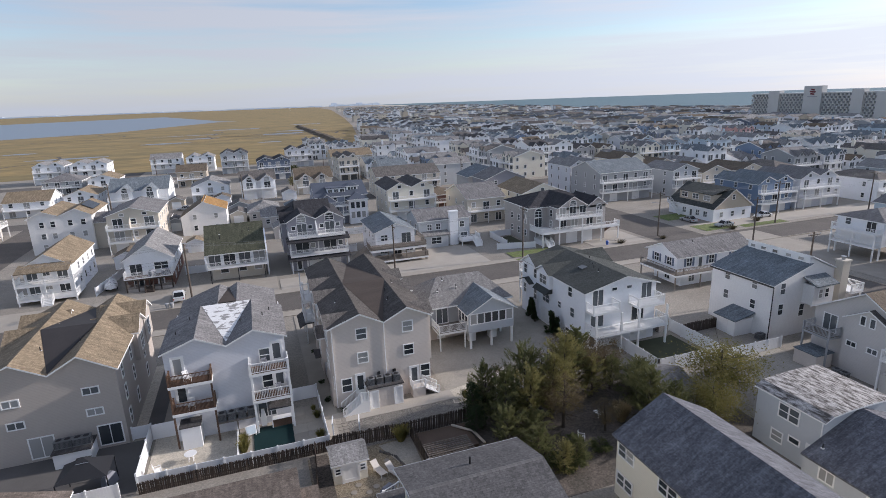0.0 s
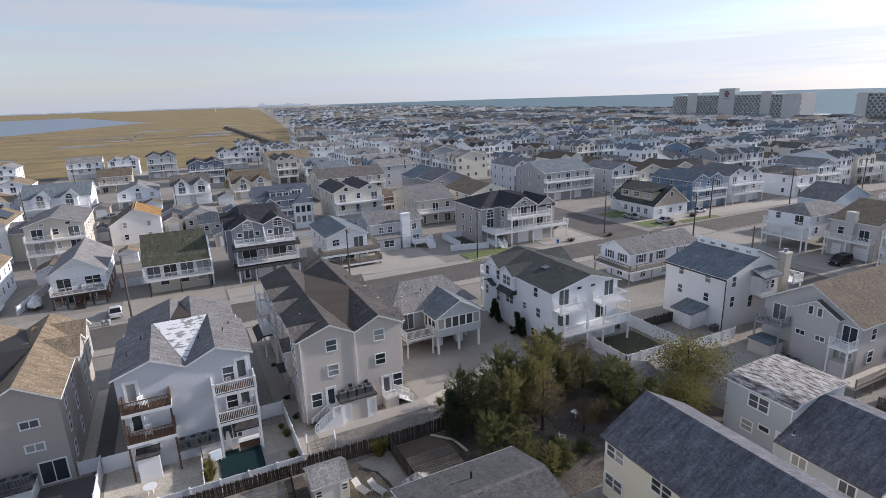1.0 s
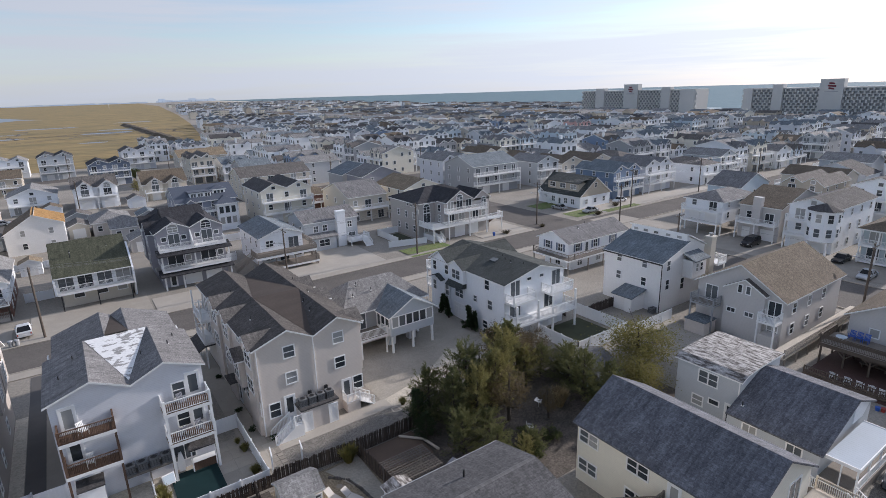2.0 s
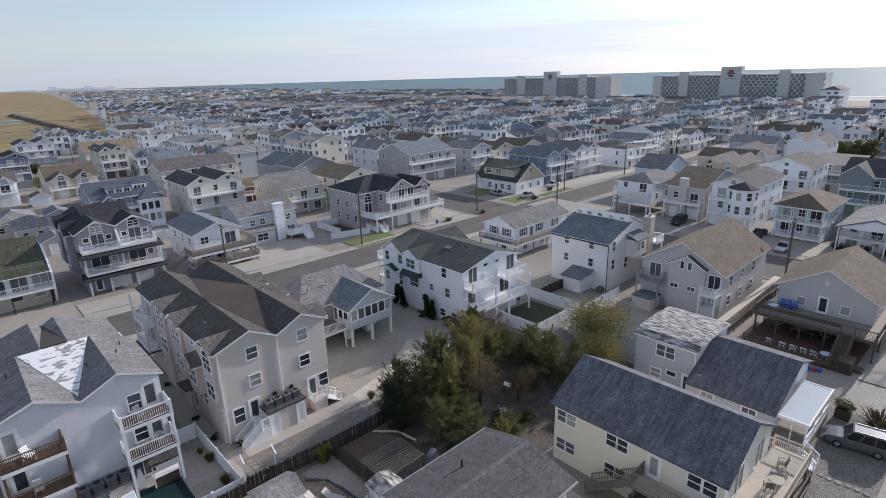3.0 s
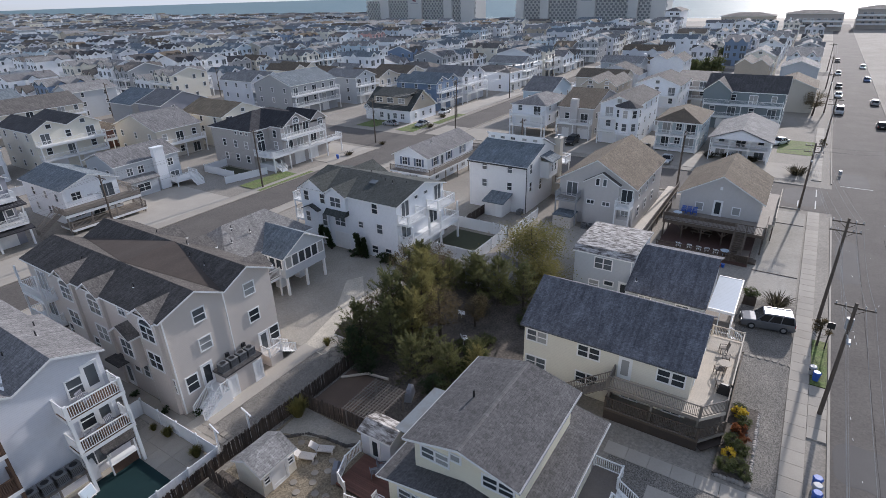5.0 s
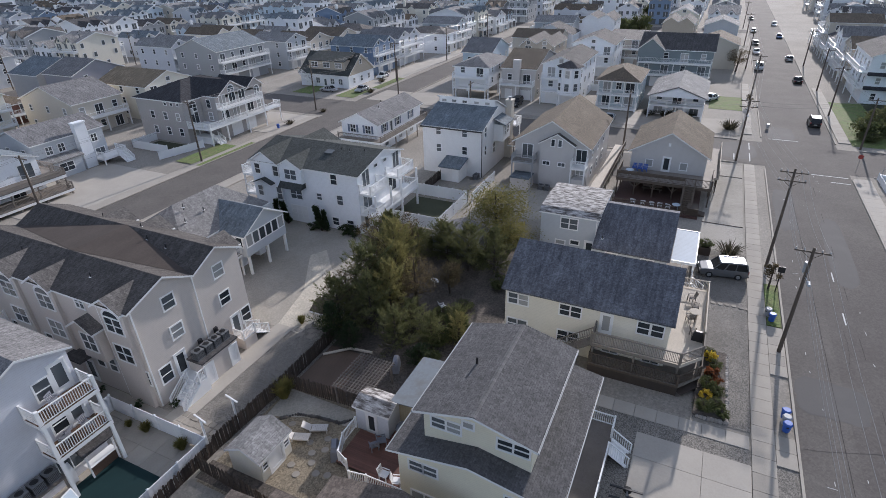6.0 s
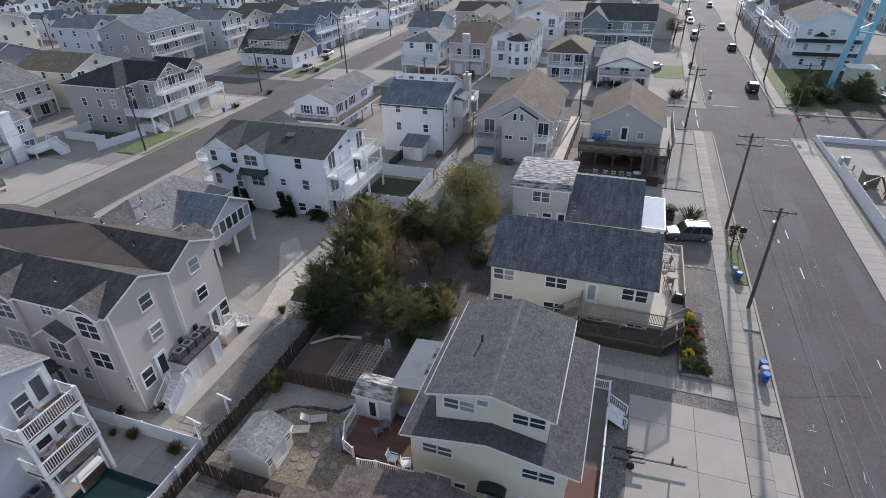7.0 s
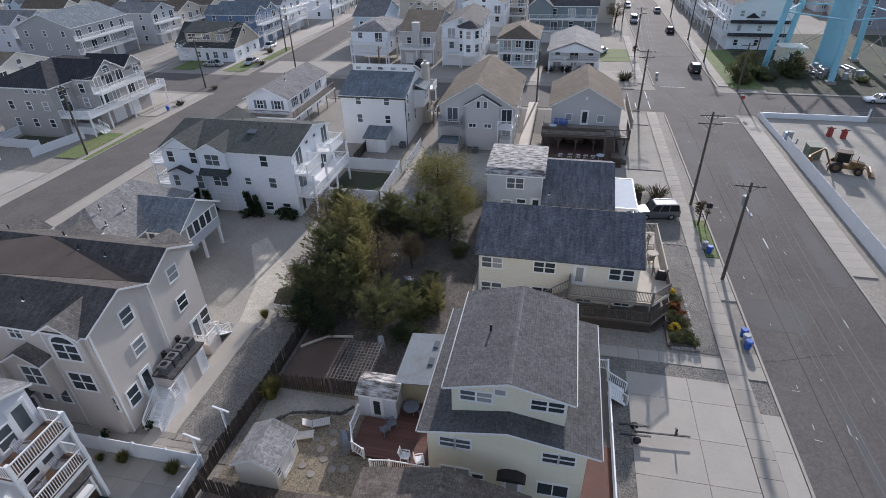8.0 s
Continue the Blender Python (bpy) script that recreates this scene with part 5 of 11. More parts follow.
h.box(21.2, 31.0, 63.4, 69.8, 0, 2.6, "condo", "lower_wall")
h.wins("S", 63.4, (23.0, 28.4), (0.1,), 0.95, 2.05, "door")
for x in (26.6, 29.6):
    h.box(x - 0.5, x + 0.5, 61.0, 61.9, 0, 1.9, "vinyl", "locker", "white plastic storage locker")
h.win("S", 62.4, 22.9, 2.7, 1.5, 2.0, "slider")
for x, y, z in ((22.9, 64.0, 6.3), (25.6, 64.2, 6.5), (24.0, 65.2, 7.3)):
    vent(h, x, y, z, z + 0.7)

# white house with the flat-topped wall
h = House("tall white house with slate shed roof and parapet wall", 66.5, 51.0)
h.body(61.3, 72.6, 46.2, 55.9, 0, "y", [(61.3, 7.3), (67.3, 9.3), (67.45, 10.15), (72.6, 7.9)], "ivory")
h.roof(61.3, 67.2, 46.2, 55.9, "y", [(61.3, 7.3), (67.2, 9.26)], "r_slate", 0.25)
h.roof(67.5, 72.6, 46.2, 55.9, "y", [(67.5, 10.2), (72.6, 7.9)], "r_slate", 0.25)
h.put("gutter", Shape().box(60.95, 61.06, 45.95, 56.15, 7.1, 7.3), "black")
h.wins("W", 61.3, (53.2, 48.9), (6.15, 3.45), 0.75, 1.15)
h.wins("S", 46.2, (62.9,), (6.0, 3.2), 0.75, 1.4)
h.wins("S", 46.2, (66.6,), (2.5,), 0.8, 1.6)
h.put("clerestory", Shape().box(67.22, 67.4, 46.4, 55.7, 9.2, 10.35), "trim")
h.wins("W", 67.22, (47.6, 49.4, 51.4, 53.2, 54.9), (9.62,), 0.75, 0.38, "plain")
h.box(58.4, 61.3, 48.6, 51.6, 0, 2.2, "ivory", "shed_room")
h.win("W", 58.4, 49.2, 0.05, 0.8, 1.9, "panel")
h.put("shed_roof", Shape().prism([(58.0, 2.15), (61.3, 2.85), (61.3, 3.0), (58.0, 2.3)], "y", 48.3, 51.9), ("r_slate",))
h.put("chimney", Shape().box(71.7, 73.0, 45.2, 46.2, 0, 9.3).box(71.6, 73.1, 45.1, 46.3, 9.3, 9.5), "beige", "sand-coloured boxed chimney stack")
h.put("flue_cap", Shape().tube((72.3, 45.7, 9.5), (72.3, 45.7, 9.85), 0.22, n=12).tube((72.3, 45.7, 9.85), (72.3, 45.7, 9.95), 0.32, n=12), "metal")
h.box(66.4, 69.9, 44.7, 46.2, 4.4, 7.0, "ivory", "bay_wall")
h.wins("S", 44.7, (67.6, 68.7), (5.3,), 0.6, 1.1)
h.put("bay_roof", Shape().prism([(44.2, 6.95), (46.2, 7.75), (46.2, 7.9), (44.2, 7.1)], "x", 66.2, 70.1), ("r_slate",))
h.put("downspout", Shape().beam((61.22, 46.1, 0.1), (61.22, 46.1, 7.2), 0.09), "black")
h.stairs(73.2, 44.9, 2.7, 1, 0, 13, 1.1, "weathered")
h.deck(70.0, 73.3, 43.9, 45.1, 2.75, "SW", "weathered", "weathered", 0.2, posts=((70.2, 44.1), (73.1, 44.1)))
h.deck(73.1, 75.4, 44.6, 47.6, 5.2, "SE", "trim", "trim", 0.25, posts=((75.2, 44.8), (75.2, 47.4)))

# grey house with tan roof
h = House("pale grey two-storey house with a wide brown gable roof", 69.5, 35.5)
h.gable(62.3, 78.2, 30.6, 41.3, 0, 6.3, 9.5, "x", "pewter", "r_brown", 0.4)
h.gable(61.7, 66.0, 32.6, 37.4, 0, 6.5, 7.9, "x", "pewter", "r_dusk", 0.25, ends=(0.25, 0))
h.wins("W", 61.7, (35.6, 34.6), (6.2,), 0.45, 0.95, "plain")
h.wins("W", 61.7, (36.4, 34.2), (3.4,), 0.95, 0.5, "slider")
h.win("W", 62.3, 31.6, 3.9, 1.4, 2.0, "slider")
h.win("W", 62.3, 39.4, 3.9, 1.5, 2.0, "slider")
h.win("W", 62.3, 31.6, 1.6, 1.1, 1.3, "double")
h.deck(60.5, 62.3, 30.6, 32.7, 3.8, "SWN", "trim", "trim", 0.25, posts=((60.6, 30.7), (60.6, 32.6)))
h.deck(60.4, 62.3, 38.0, 41.2, 3.8, "SWN", "weathered", "greybin", 0.25, posts=((60.5, 38.1), (60.5, 41.1)))
h.box(59.2, 61.8, 38.2, 40.9, 0, 1.7, "condo", "store")
h.box(59.1, 61.9, 38.1, 41.0, 1.7, 1.82, "r_slate", "store_roof")
h.wins("S", 30.6, (65, 69, 73), (4.2, 1.5), 0.9, 1.3)
h.box(60.7, 62.2, 30.8, 32.4, 0, 2.1, "pewter", "store")

# house with the big raised deck
h = House("grey house on a high brown timber deck, brown roof", 72.5, 20.5)
h.gable(66.8, 79.0, 15.7, 25.5, 2.6, 5.4, 8.2, "x", "pewter", "r_brown", 0.5)
h.box(68.2, 78.5, 16.2, 25.0, 0, 2.6, "beige", "lower_wall")
h.win("W", 66.8, 20.72, 2.75, 0.95, 2.05, "door")
h.wins("W", 66.8, (22.98, 18.47), (3.25,), 0.85, 0.95, "plain")
h.put("gable_lamp", Shape().box(66.68, 66.8, 20.5, 20.82, 6.4, 6.8), "trim")
h.wins("S", 15.7, (69, 72.5, 76), (3.5,), 0.9, 1.1)
h.deck(62.4, 66.8, 14.5, 26.6, 2.7, "WN", "weathered", "decktimber", 0.42, gap=0.15)
h.deck(66.8, 80.0, 13.8, 15.7, 2.7, "S", "weathered", "sunwood", 0.3, gap=0.2)
h.put("railing", railing(Shape(), [(62.5, 14.6), (66.8, 14.6)], 2.7, 1.0, 0.15), "decktimber")
h.put("rail_board", Shape().box(62.44, 62.5, 17.9, 26.5, 3.28, 3.62), "decktimber")
for y in (14.7, 19.2, 21.7, 24.1, 26.4):
    h.post(62.6, y, 0, 2.28, 0.17, "decktimber")
    if 15 < y < 26:
        h.put("brace", Shape().beam((62.6, y, 1.5), (62.6, y + 0.75, 2.25), 0.1).beam((62.6, y, 1.5), (62.6, y - 0.75, 2.25), 0.1), "decktimber")
    h.post(66.2, y, 0, 2.28, 0.17, "decktimber")
for x in (68, 71, 74, 77, 79.8):
    h.post(x, 13.95, 0, 2.4, 0.14, "decktimber")
h.stairs(62.4, 17.2, 2.7, -1, 0, 13, 1.25, "decktimber")
h.put("lower_deck", Shape().box(58.2, 68.2, 15.6, 26.3, 0.0, 0.35), "winedeck")
h.put("railing", railing(Shape(), [(58.3, 26.2), (58.3, 23.2), (58.3, 20.2), (58.3, 17.6), (58.3, 15.7)], 0.35, 0.95, 0.22, w=0.06), "decktimber")
h.put("rail_board", Shape().box(58.23, 58.27, 17.6, 26.2, 0.4, 0.62).box(58.23, 58.27, 17.6, 26.2, 0.72, 0.9), "decktimber")
h.put("storage_bin", Shape().box(58.5, 60.4, 15.7, 17.0, 0.35, 1.25), "decktimber")
h.put("side_stair", Shape().box(59.3, 60.6, 15.2, 15.6, 0, 0.3).box(59.3, 60.6, 14.8, 15.2, 0, 0.18), "decktimber")
h.put("bench", Shape().box(64.6, 65.1, 20.6, 23.2, 0.72, 0.8).box(64.65, 65.05, 20.8, 20.9, 0.35, 0.72).box(64.65, 65.05, 22.9, 23.0, 0.35, 0.72).box(65.1, 65.16, 20.6, 23.2, 0.9, 1.15), "decktimber")
h.put("ramp_rail", railing(Shape(), [(57.5, 28.0), (80.0, 28.0)], 1.6, 0.95, 0.18), "weathered")
h.put("ramp", Shape().box(57.5, 80.0, 28.0, 29.6, 1.35, 1.6), "sunwood")
for x in (58, 61, 64, 67, 70, 73, 76, 79):
    h.post(x, 28.1, 0, 1.4, 0.14, "weathered")

# grey house with the weathered flat roof
h = House("grey house with a worn low-arched roof and dark gabled wing", 45.5, 23.5)
arch = [(42.6, 5.15), (43.3, 5.45), (45.0, 5.6), (47.4, 5.64), (49.9, 5.58)]
h.body(42.6, 49.9, 25.4, 31.6, 0, "y", arch, "mist")
h.roof(42.6, 49.9, 25.4, 31.6, "y", arch, "r_flat", 0.22, thick=0.14)
prof = [(40.7, 2.95), (46.6, 5.42), (50.4, 4.0)]
h.body(40.7, 50.4, 17.95, 25.4, 0, "y", prof, "mist")
h.roof(40.7, 50.4, 17.95, 25.4, "y", prof, "r_blue", 0.35, ends=(0.3, 0), edge="r_blue")
h.put("gable_trim", Shape().prism([(46.6, 5.35), (47.0, 5.2), (49.8, 4.1), (48.6, 3.2), (46.6, 3.2)], "y", 17.88, 17.95), "white")
h.wins("W", 42.6, (28.9, 27.96), (3.55,), 0.85, 1.2)
h.win("W", 42.6, 29.25, 1.0, 1.0, 0.95)
h.win("W", 42.6, 27.65, 1.75, 0.9, 0.45, "plain")
h.win("W", 42.6, 26.05, 0.4, 0.9, 2.0, "door")
h.wins("W", 40.7, (23.4, 19.8), (1.55,), 1.1, 0.95, "slider")
h.put("downpipe", Shape().box(42.52, 42.6, 25.45, 25.53, 0, 5.0), "trim")
h.wins("N", 31.6, (44.8, 47.8), (3.4, 1.0), 0.9, 1.2)
vent(h, 41.6, 24.6, 3.3, 3.95)
h.put("awning", Shape().box(40.75, 48.1, 15.35, 17.6, 2.88, 3.02), "awning", "white metal porch awning")
h.put("awning_edge", Shape().box(40.65, 48.2, 15.27, 15.35, 2.78, 3.06).box(40.65, 40.75, 15.35, 17.6, 2.78, 3.06).box(48.1, 48.2, 15.35, 17.6, 2.78, 3.06), "trim")
for x in (40.8, 43.2, 45.6, 48.05):
    h.post(x, 15.42, 0.75, 2.88, 0.12)
h.post(40.8, 16.5, 0.75, 2.88, 0.09)
h.put("porch_floor", Shape().box(39.0, 48.0, 15.3, 17.95, 0.0, 0.75), "weathered")
h.put("railing", railing(Shape(), [(39.05, 17.8), (39.05, 15.35)], 0.75, 0.95), "trim")
h.put("railing", railing(Shape(), [(40.9, 15.4), (47.9, 15.4)], 0.75, 0.9), "trim")
h.stairs(39.8, 15.3, 0.75, 0, -1, 4, 1.3)

# cream house with slate roof
h = House("cream two-storey house with blue-grey roof and wraparound deck", 30.0, 22.5)
prof = [(26.2, 5.35), (30.6, 7.75), (35.0, 5.35)]
h.body(26.2, 35.0, 16.6, 30.0, 0, "y", prof, "cream")
h.roof(26.2, 35.0, 16.6, 30.0, "y", prof, "r_blue", 0.32, ends=(0.3, 0.3), edge="r_blue")
for y, z in ((28.4, 3.85), (23.9, 3.85), (28.4, 1.2), (23.9, 1.2)):
    h.wins("W", 26.2, (y + 0.9, y), (z,), 0.82, 1.0)
h.win("W", 26.2, 21.4, 3.0, 0.85, 1.85, "door")
h.wins("W", 26.2, (18.55, 17.5), (3.8,), 0.85, 1.05)
h.wins("W", 26.2, (20.8, 17.6), (1.2,), 1.2, 0.5, "slider")
h.wins("S", 16.6, (28.5, 32.5), (3.3,), 1.6, 2.0, "slider")
h.wins("S", 16.6, (28.5, 32.5), (0.3,), 1.6, 2.0, "slider")
h.wins("N", 30.0, (28.5, 32.5), (4.0, 1.4), 0.9, 1.3)
h.deck(24.5, 26.2, 15.5, 22.2, 2.95, "WN", "sunwood", "weathered", 0.3, gap=0.12, posts=((24.6, 22.0), (24.6, 18.8)))
h.put("balcony_floor", Shape().box(26.2, 36.2, 14.0, 16.6, 2.65, 2.95, 1, 0), ("sunwood", "weathered"))
h.put("balcony_floor", Shape().hexa([(24.5, 15.5, 2.65), (26.2, 14.0, 2.65), (26.2, 15.5, 2.65), (26.2, 15.5, 2.65), (24.5, 15.5, 2.95), (26.2, 14.0, 2.95), (26.2, 15.5, 2.95), (26.2, 15.5, 2.95)]), "sunwood")
h.put("railing", railing(Shape(), [(24.55, 15.5), (26.2, 14.05), (28.0, 14.05)], 2.95, 1.0, 0.12), "weathered")
h.put("railing", railing(Shape(), [(28.0, 14.05), (36.1, 14.05), (36.1, 16.5)], 2.95, 1.0, 0.12), "sunwood")
h.deck(24.3, 26.2, 15.3, 22.2, 1.1, "WN", "weathered", "decktimber", 0.22, gap=0.12)
h.put("balcony_floor", Shape().box(26.2, 36.2, 13.8, 16.6, 0.88, 1.1), "weathered")
h.put("balcony_floor", Shape().hexa([(24.3, 15.3, 0.88), (26.2, 13.8, 0.88), (26.2, 15.3, 0.88), (26.2, 15.3, 0.88), (24.3, 15.3, 1.1), (26.2, 13.8, 1.1), (26.2, 15.3, 1.1), (26.2, 15.3, 1.1)]), "weathered")
h.put("railing", railing(Shape(), [(24.35, 15.4), (26.2, 13.85), (36.1, 13.85)], 1.1, 0.95, 0.12), "decktimber")
h.put("skirting", Shape().box(24.4, 24.45, 15.3, 22.2, 0, 0.88), "fence")
h.put("skirting", Shape().beam((24.42, 15.32, 0.44), (26.2, 13.9, 0.44), 0.05, 0.88).box(26.2, 36.0, 13.88, 13.93, 0, 0.88), "fence")
for x, y in ((24.7, 15.6), (26.3, 14.15), (29.5, 14.15), (32.8, 14.15), (36.0, 14.15)):
    h.post(x, y, 0, 2.65, 0.15, "weathered")
h.stairs(24.9, 22.2, 2.95, 0, 1, 15, 1.0, "weathered", run=0.24)

# yellow house
RIDGE_CAP = Shape().prism([(-0.16, -0.075), (0, 0.012), (0.16, -0.075), (0.16, -0.05), (0, 0.04), (-0.16, -0.05)], "x", 0, 0.235).mesh("ridge_cap", ("r_cap",))
h = House("pale yellow house with grey shingle roofs on two levels", 12.0, 25.4)
prof = [(21.0, 5.12), (25.5, 5.95), (30.2, 5.12)]
h.body(7.5, 17.9, 21.0, 30.2, 0, "x", prof, "yellow")
h.roof(7.5, 17.9, 20.75, 30.2, "x", [(20.75, 5.07), (25.5, 5.95), (30.2, 5.12)], "r_ash", 0.45, ends=(0.5, 0.5))
up = [(22.35, 7.89), (25.6, 8.74), (28.9, 7.89)]
h.body(8.6, 16.6, 22.35, 28.9, 5.1, "x", up, "yellow", "upper_wall")
h.roof(8.6, 16.6, 22.35, 28.9, "x", up, "r_ash", 0.4, ends=(0.6, 0.45), name="upper_roof")
for i in range(35):
    h.put("ridge_cap", RIDGE_CAP, None).matrix_basis = Matrix.Translation((8.05 + 0.255 * i - h.x, 25.6 - h.y, 8.905))
h.wins("W", 8.6, (27.95, 27.0), (6.6,), 0.85, 0.75, "hung")
h.win("W", 8.6, 26.1, 7.35, 0.6, 0.42, "plain")
h.wins("W", 8.6, (23.9, 22.95), (6.6,), 0.85, 0.75, "hung")
h.wins("W", 7.5, (29.0, 28.05), (3.65,), 0.85, 0.75)
h.wins("W", 7.5, (23.0, 22.05), (3.65,), 0.85, 0.75)
h.win("W", 7.5, 28.55, 0.65, 1.7, 1.05, "slider")
h.win("W", 7.5, 27.15, 1.0, 0.65, 0.4, "plain")
h.win("W", 7.5, 25.05, 0.05, 0.95, 1.95, "door")
h.win("W", 7.5, 22.65, 0.6, 1.75, 1.05, "slider")
h.put("awning", Shape().prism([(24.25, 2.1), (24.4, 2.25), (24.8, 2.4), (25.4, 2.4), (25.8, 2.25), (25.95, 2.1)], "x", 6.8, 7.5), "black", "dark striped door awning")
h.wins("N", 30.2, (9.5, 12.5, 15.5), (1.4,), 0.9, 1.2)
h.wins("S", 21.0, (10, 14), (1.6,), 1.5, 1.9, "slider")
for y, z, x0, x1 in ((21.9, 7.83, 8.0, 17.05), (29.35, 7.83, 8.0, 17.05), (20.22, 5.02, 7.0, 18.4), (30.72, 5.08, 7.0, 18.4)):
    h.put("gutter", Shape().box(x0, x1, y - 0.03, y + 0.03, z - 0.04, z + 0.09), "greybin")
h.put("vent_pipe", Shape().tube((12.6, 27.2, 8.2), (12.6, 27.2, 9.0), 0.07), "black")
h.put("porch_floor", Shape().box(6.5, 11.4, 19.0, 21.0, 0.0, 0.85, 1, 0), ("reddeck", "weathered"))
h.put("porch_floor", Shape().box(11.4, 18.6, 19.0, 21.0, 0.0, 0.8, 1, 0), ("oldwood", "weathered"))
h.put("railing", railing(Shape(), [(6.5, 19.05), (12.7, 19.05), (16.0, 19.05)], 0.85, 0.9), "trim")
h.put("railing", railing(Shape(), [(18.55, 21.0), (18.55, 19.05), (17.4, 19.05)], 0.85, 0.9), "trim")
h.stairs(16.7, 19.0, 0.85, 0, -1, 5, 1.3, "trim")

# ---- the rest of the town ----
WALL_WORD = {"white": "white", "condo": "taupe", "paleblue": "pale blue-grey", "taupe": "brown-grey", "cream": "cream", "yellow": "yellow", "grey": "grey",
             "slate": "slate blue", "slategrey": "slate grey", "blue": "dark blue", "green": "dark green", "sky": "light blue", "beige": "beige", "tan": "tan", "brick": "red-brown brick",
             "pink": "rose", "teal": "pale teal", "warmgrey": "warm grey", "mist": "misty grey", "pewter": "pale stone-grey", "harbour": "harbour blue", "ivory": "ivory"}
ROOF_WORD = {"r_dark": "charcoal", "r_grey": "grey", "r_light": "light grey", "r_brown": "brown", "r_tan": "tan", "r_blue": "blue-grey", "r_slate": "slate",
             "r_green": "dull green", "r_dusk": "dark taupe", "r_night": "blue-black", "r_seam": "blue-grey metal", "r_orange": "orange-brown"}


def town_house(x, y, w, d, eave, style, wall, roof, rz=0.0, near=False, label="", base=0.0, gap=0.22, sparse=False):
    """A house of w by d whose front faces -y before the turn rz; its middle at x, y. style: twin (two front gables), front (one front
    gable), side (ridge along the front), hip, low (shed roof)."""
    word = {"twin": "house with two front gables", "front": "gabled house", "side": "side-gabled house", "hip": "hip-roofed house", "low": "flat-roofed house"}[style]
    h = House(label or f"{WALL_WORD[wall]} {word}, balconies and {ROOF_WORD[roof]} roof", x, y, near=near, rz=rz, rail_gap=gap)
    x0, x1, y0, y1 = -w / 2, w / 2, -d / 2, d / 2
    rise = min(2.6, w * 0.19)
    if style == "twin":
        q = w / 4
        prof = [(x0, eave), (x0 + q, eave + 1.7), (0, eave + 0.35), (x1 - q, eave + 1.7), (x1, eave)]
        h.body(x0, x1, y0, y1, base, "y", prof, wall)
        h.roof(x0, x1, y0, y1, "y", prof, roof, 0.35)
    elif style == "front":
        h.gable(x0, x1, y0, y1, base, eave, eave + rise, "y", wall, roof)
    elif style == "side":
        h.gable(x0, x1, y0, y1, base, eave, eave + min(2.8, d * 0.2), "x", wall, roof)
    elif style == "hip":
        h.box(x0, x1, y0, y1, base, eave, wall)
        h.hip(x0, x1, y0, y1, eave, rise, roof)
    else:
        h.body(x0, x1, y0, y1, base, "x", [(y0, eave), (y1, eave + 0.6)], wall)
        h.roof(x0, x1, y0, y1, "x", [(y0, eave), (y1, eave + 0.6)], roof, 0.3)
    for u in {"twin": (x0 + w / 4, x1 - w / 4), "front": (0.0,)}.get(style, ()):
        h.win("S", y0, u, eave + (0.3 if style == "twin" else 0.35), 0.9, 0.75, "plain")
    floors = max(1, round((eave - base) / 2.75))
    fh = (eave - base) / floors
    n = max(2, round(w / 3.8))
    for k in range(floors):
        z = base + fh * k
        if k == 0 and floors > 1 and eave > 6.5:
            for i in range(2):
                h.win("S", y0, x0 + w * (0.28 + 0.44 * i), z + 0.05, 2.4, 2.1, "garage")
        else:
            for i in range(n):
                u = x0 + w * (i + 0.5) / n
                if i % 2 == k % 2:
                    h.win("S", y0, u, z + 0.2, 1.6, 1.95, "slider")
                else:
                    h.win("S", y0, u, z + 0.9, 0.95, 1.25)
        m = 2 if sparse else max(2, round(d / 5))
        for face, plane in (("W", x0), ("E", x1)):
            for i in range(m):
                h.win(face, plane, y0 + d * (i + 0.5) / m, z + 0.95, 0.8, 1.2)
        for i in range(0 if sparse else 2):
            h.win("N", y1, x0 + w * (0.3 + 0.4 * i), z + 0.95, 0.9, 1.2)
        if k > 0 or floors == 1 or base > 1:
            deep = 1.7
            h.deck(x0 + 0.1, x1 - 0.1, y0 - deep, y0, z + 0.12, "SWE", "trim", "trim", 0.28)
    if floors > 1 or base > 1:
        for px in ([x0 + 0.24, 0, x1 - 0.24]):
            h.post(px, y0 - 1.53, 0, base + fh * (floors - 1), 0.2)
    if base > 1:
        for px in (x0 + 0.2, x1 - 0.2):
            for py in (y0 + 0.2, 0, y1 - 0.2):
                h.post(px, py, 0, base, 0.25)
    return h


TAKEN = []


def claim(x, y, w, d, rz):
    if rz % 180:
        w, d = d, w
    TAKEN.append((x - w / 2 - 1.2, x + w / 2 + 1.2, y - d / 2 - 2.6, y + d / 2 + 2.6))


def place(x0, x1, front, d, eave, style, wall, roof, face="S", **kw):
    """A house by its span along the front, its front's place and its depth."""
    w = x1 - x0
    c = (x0 + x1) / 2
    px, py, rz = {"S": (c, front + d / 2, 0.0), "N": (c, front - d / 2, 180.0), "W": (front + d / 2, c, -90.0), "E": (front - d / 2, c, 90.0)}[face]
    claim(px, py, w, d, rz)
    return town_house(px, py, w, d, eave, style, wall, roof, rz, **kw)


# row on the far side of the side street
h = House("white house with tan roof and wraparound porches on two levels", -33.7, 113.0)
h.gable(-37.2, -30.1, 106.2, 121.5, 0, 5.9, 7.9, "y", "white", "r_tan", 0.4, ends=(0.3, 0.35))
h.put("porch_roof", Shape().prism([(103.3, 5.5), (106.2, 6.3), (106.2, 6.45), (103.3, 5.65)], "x", -37.6, -29.7), "r_tan")
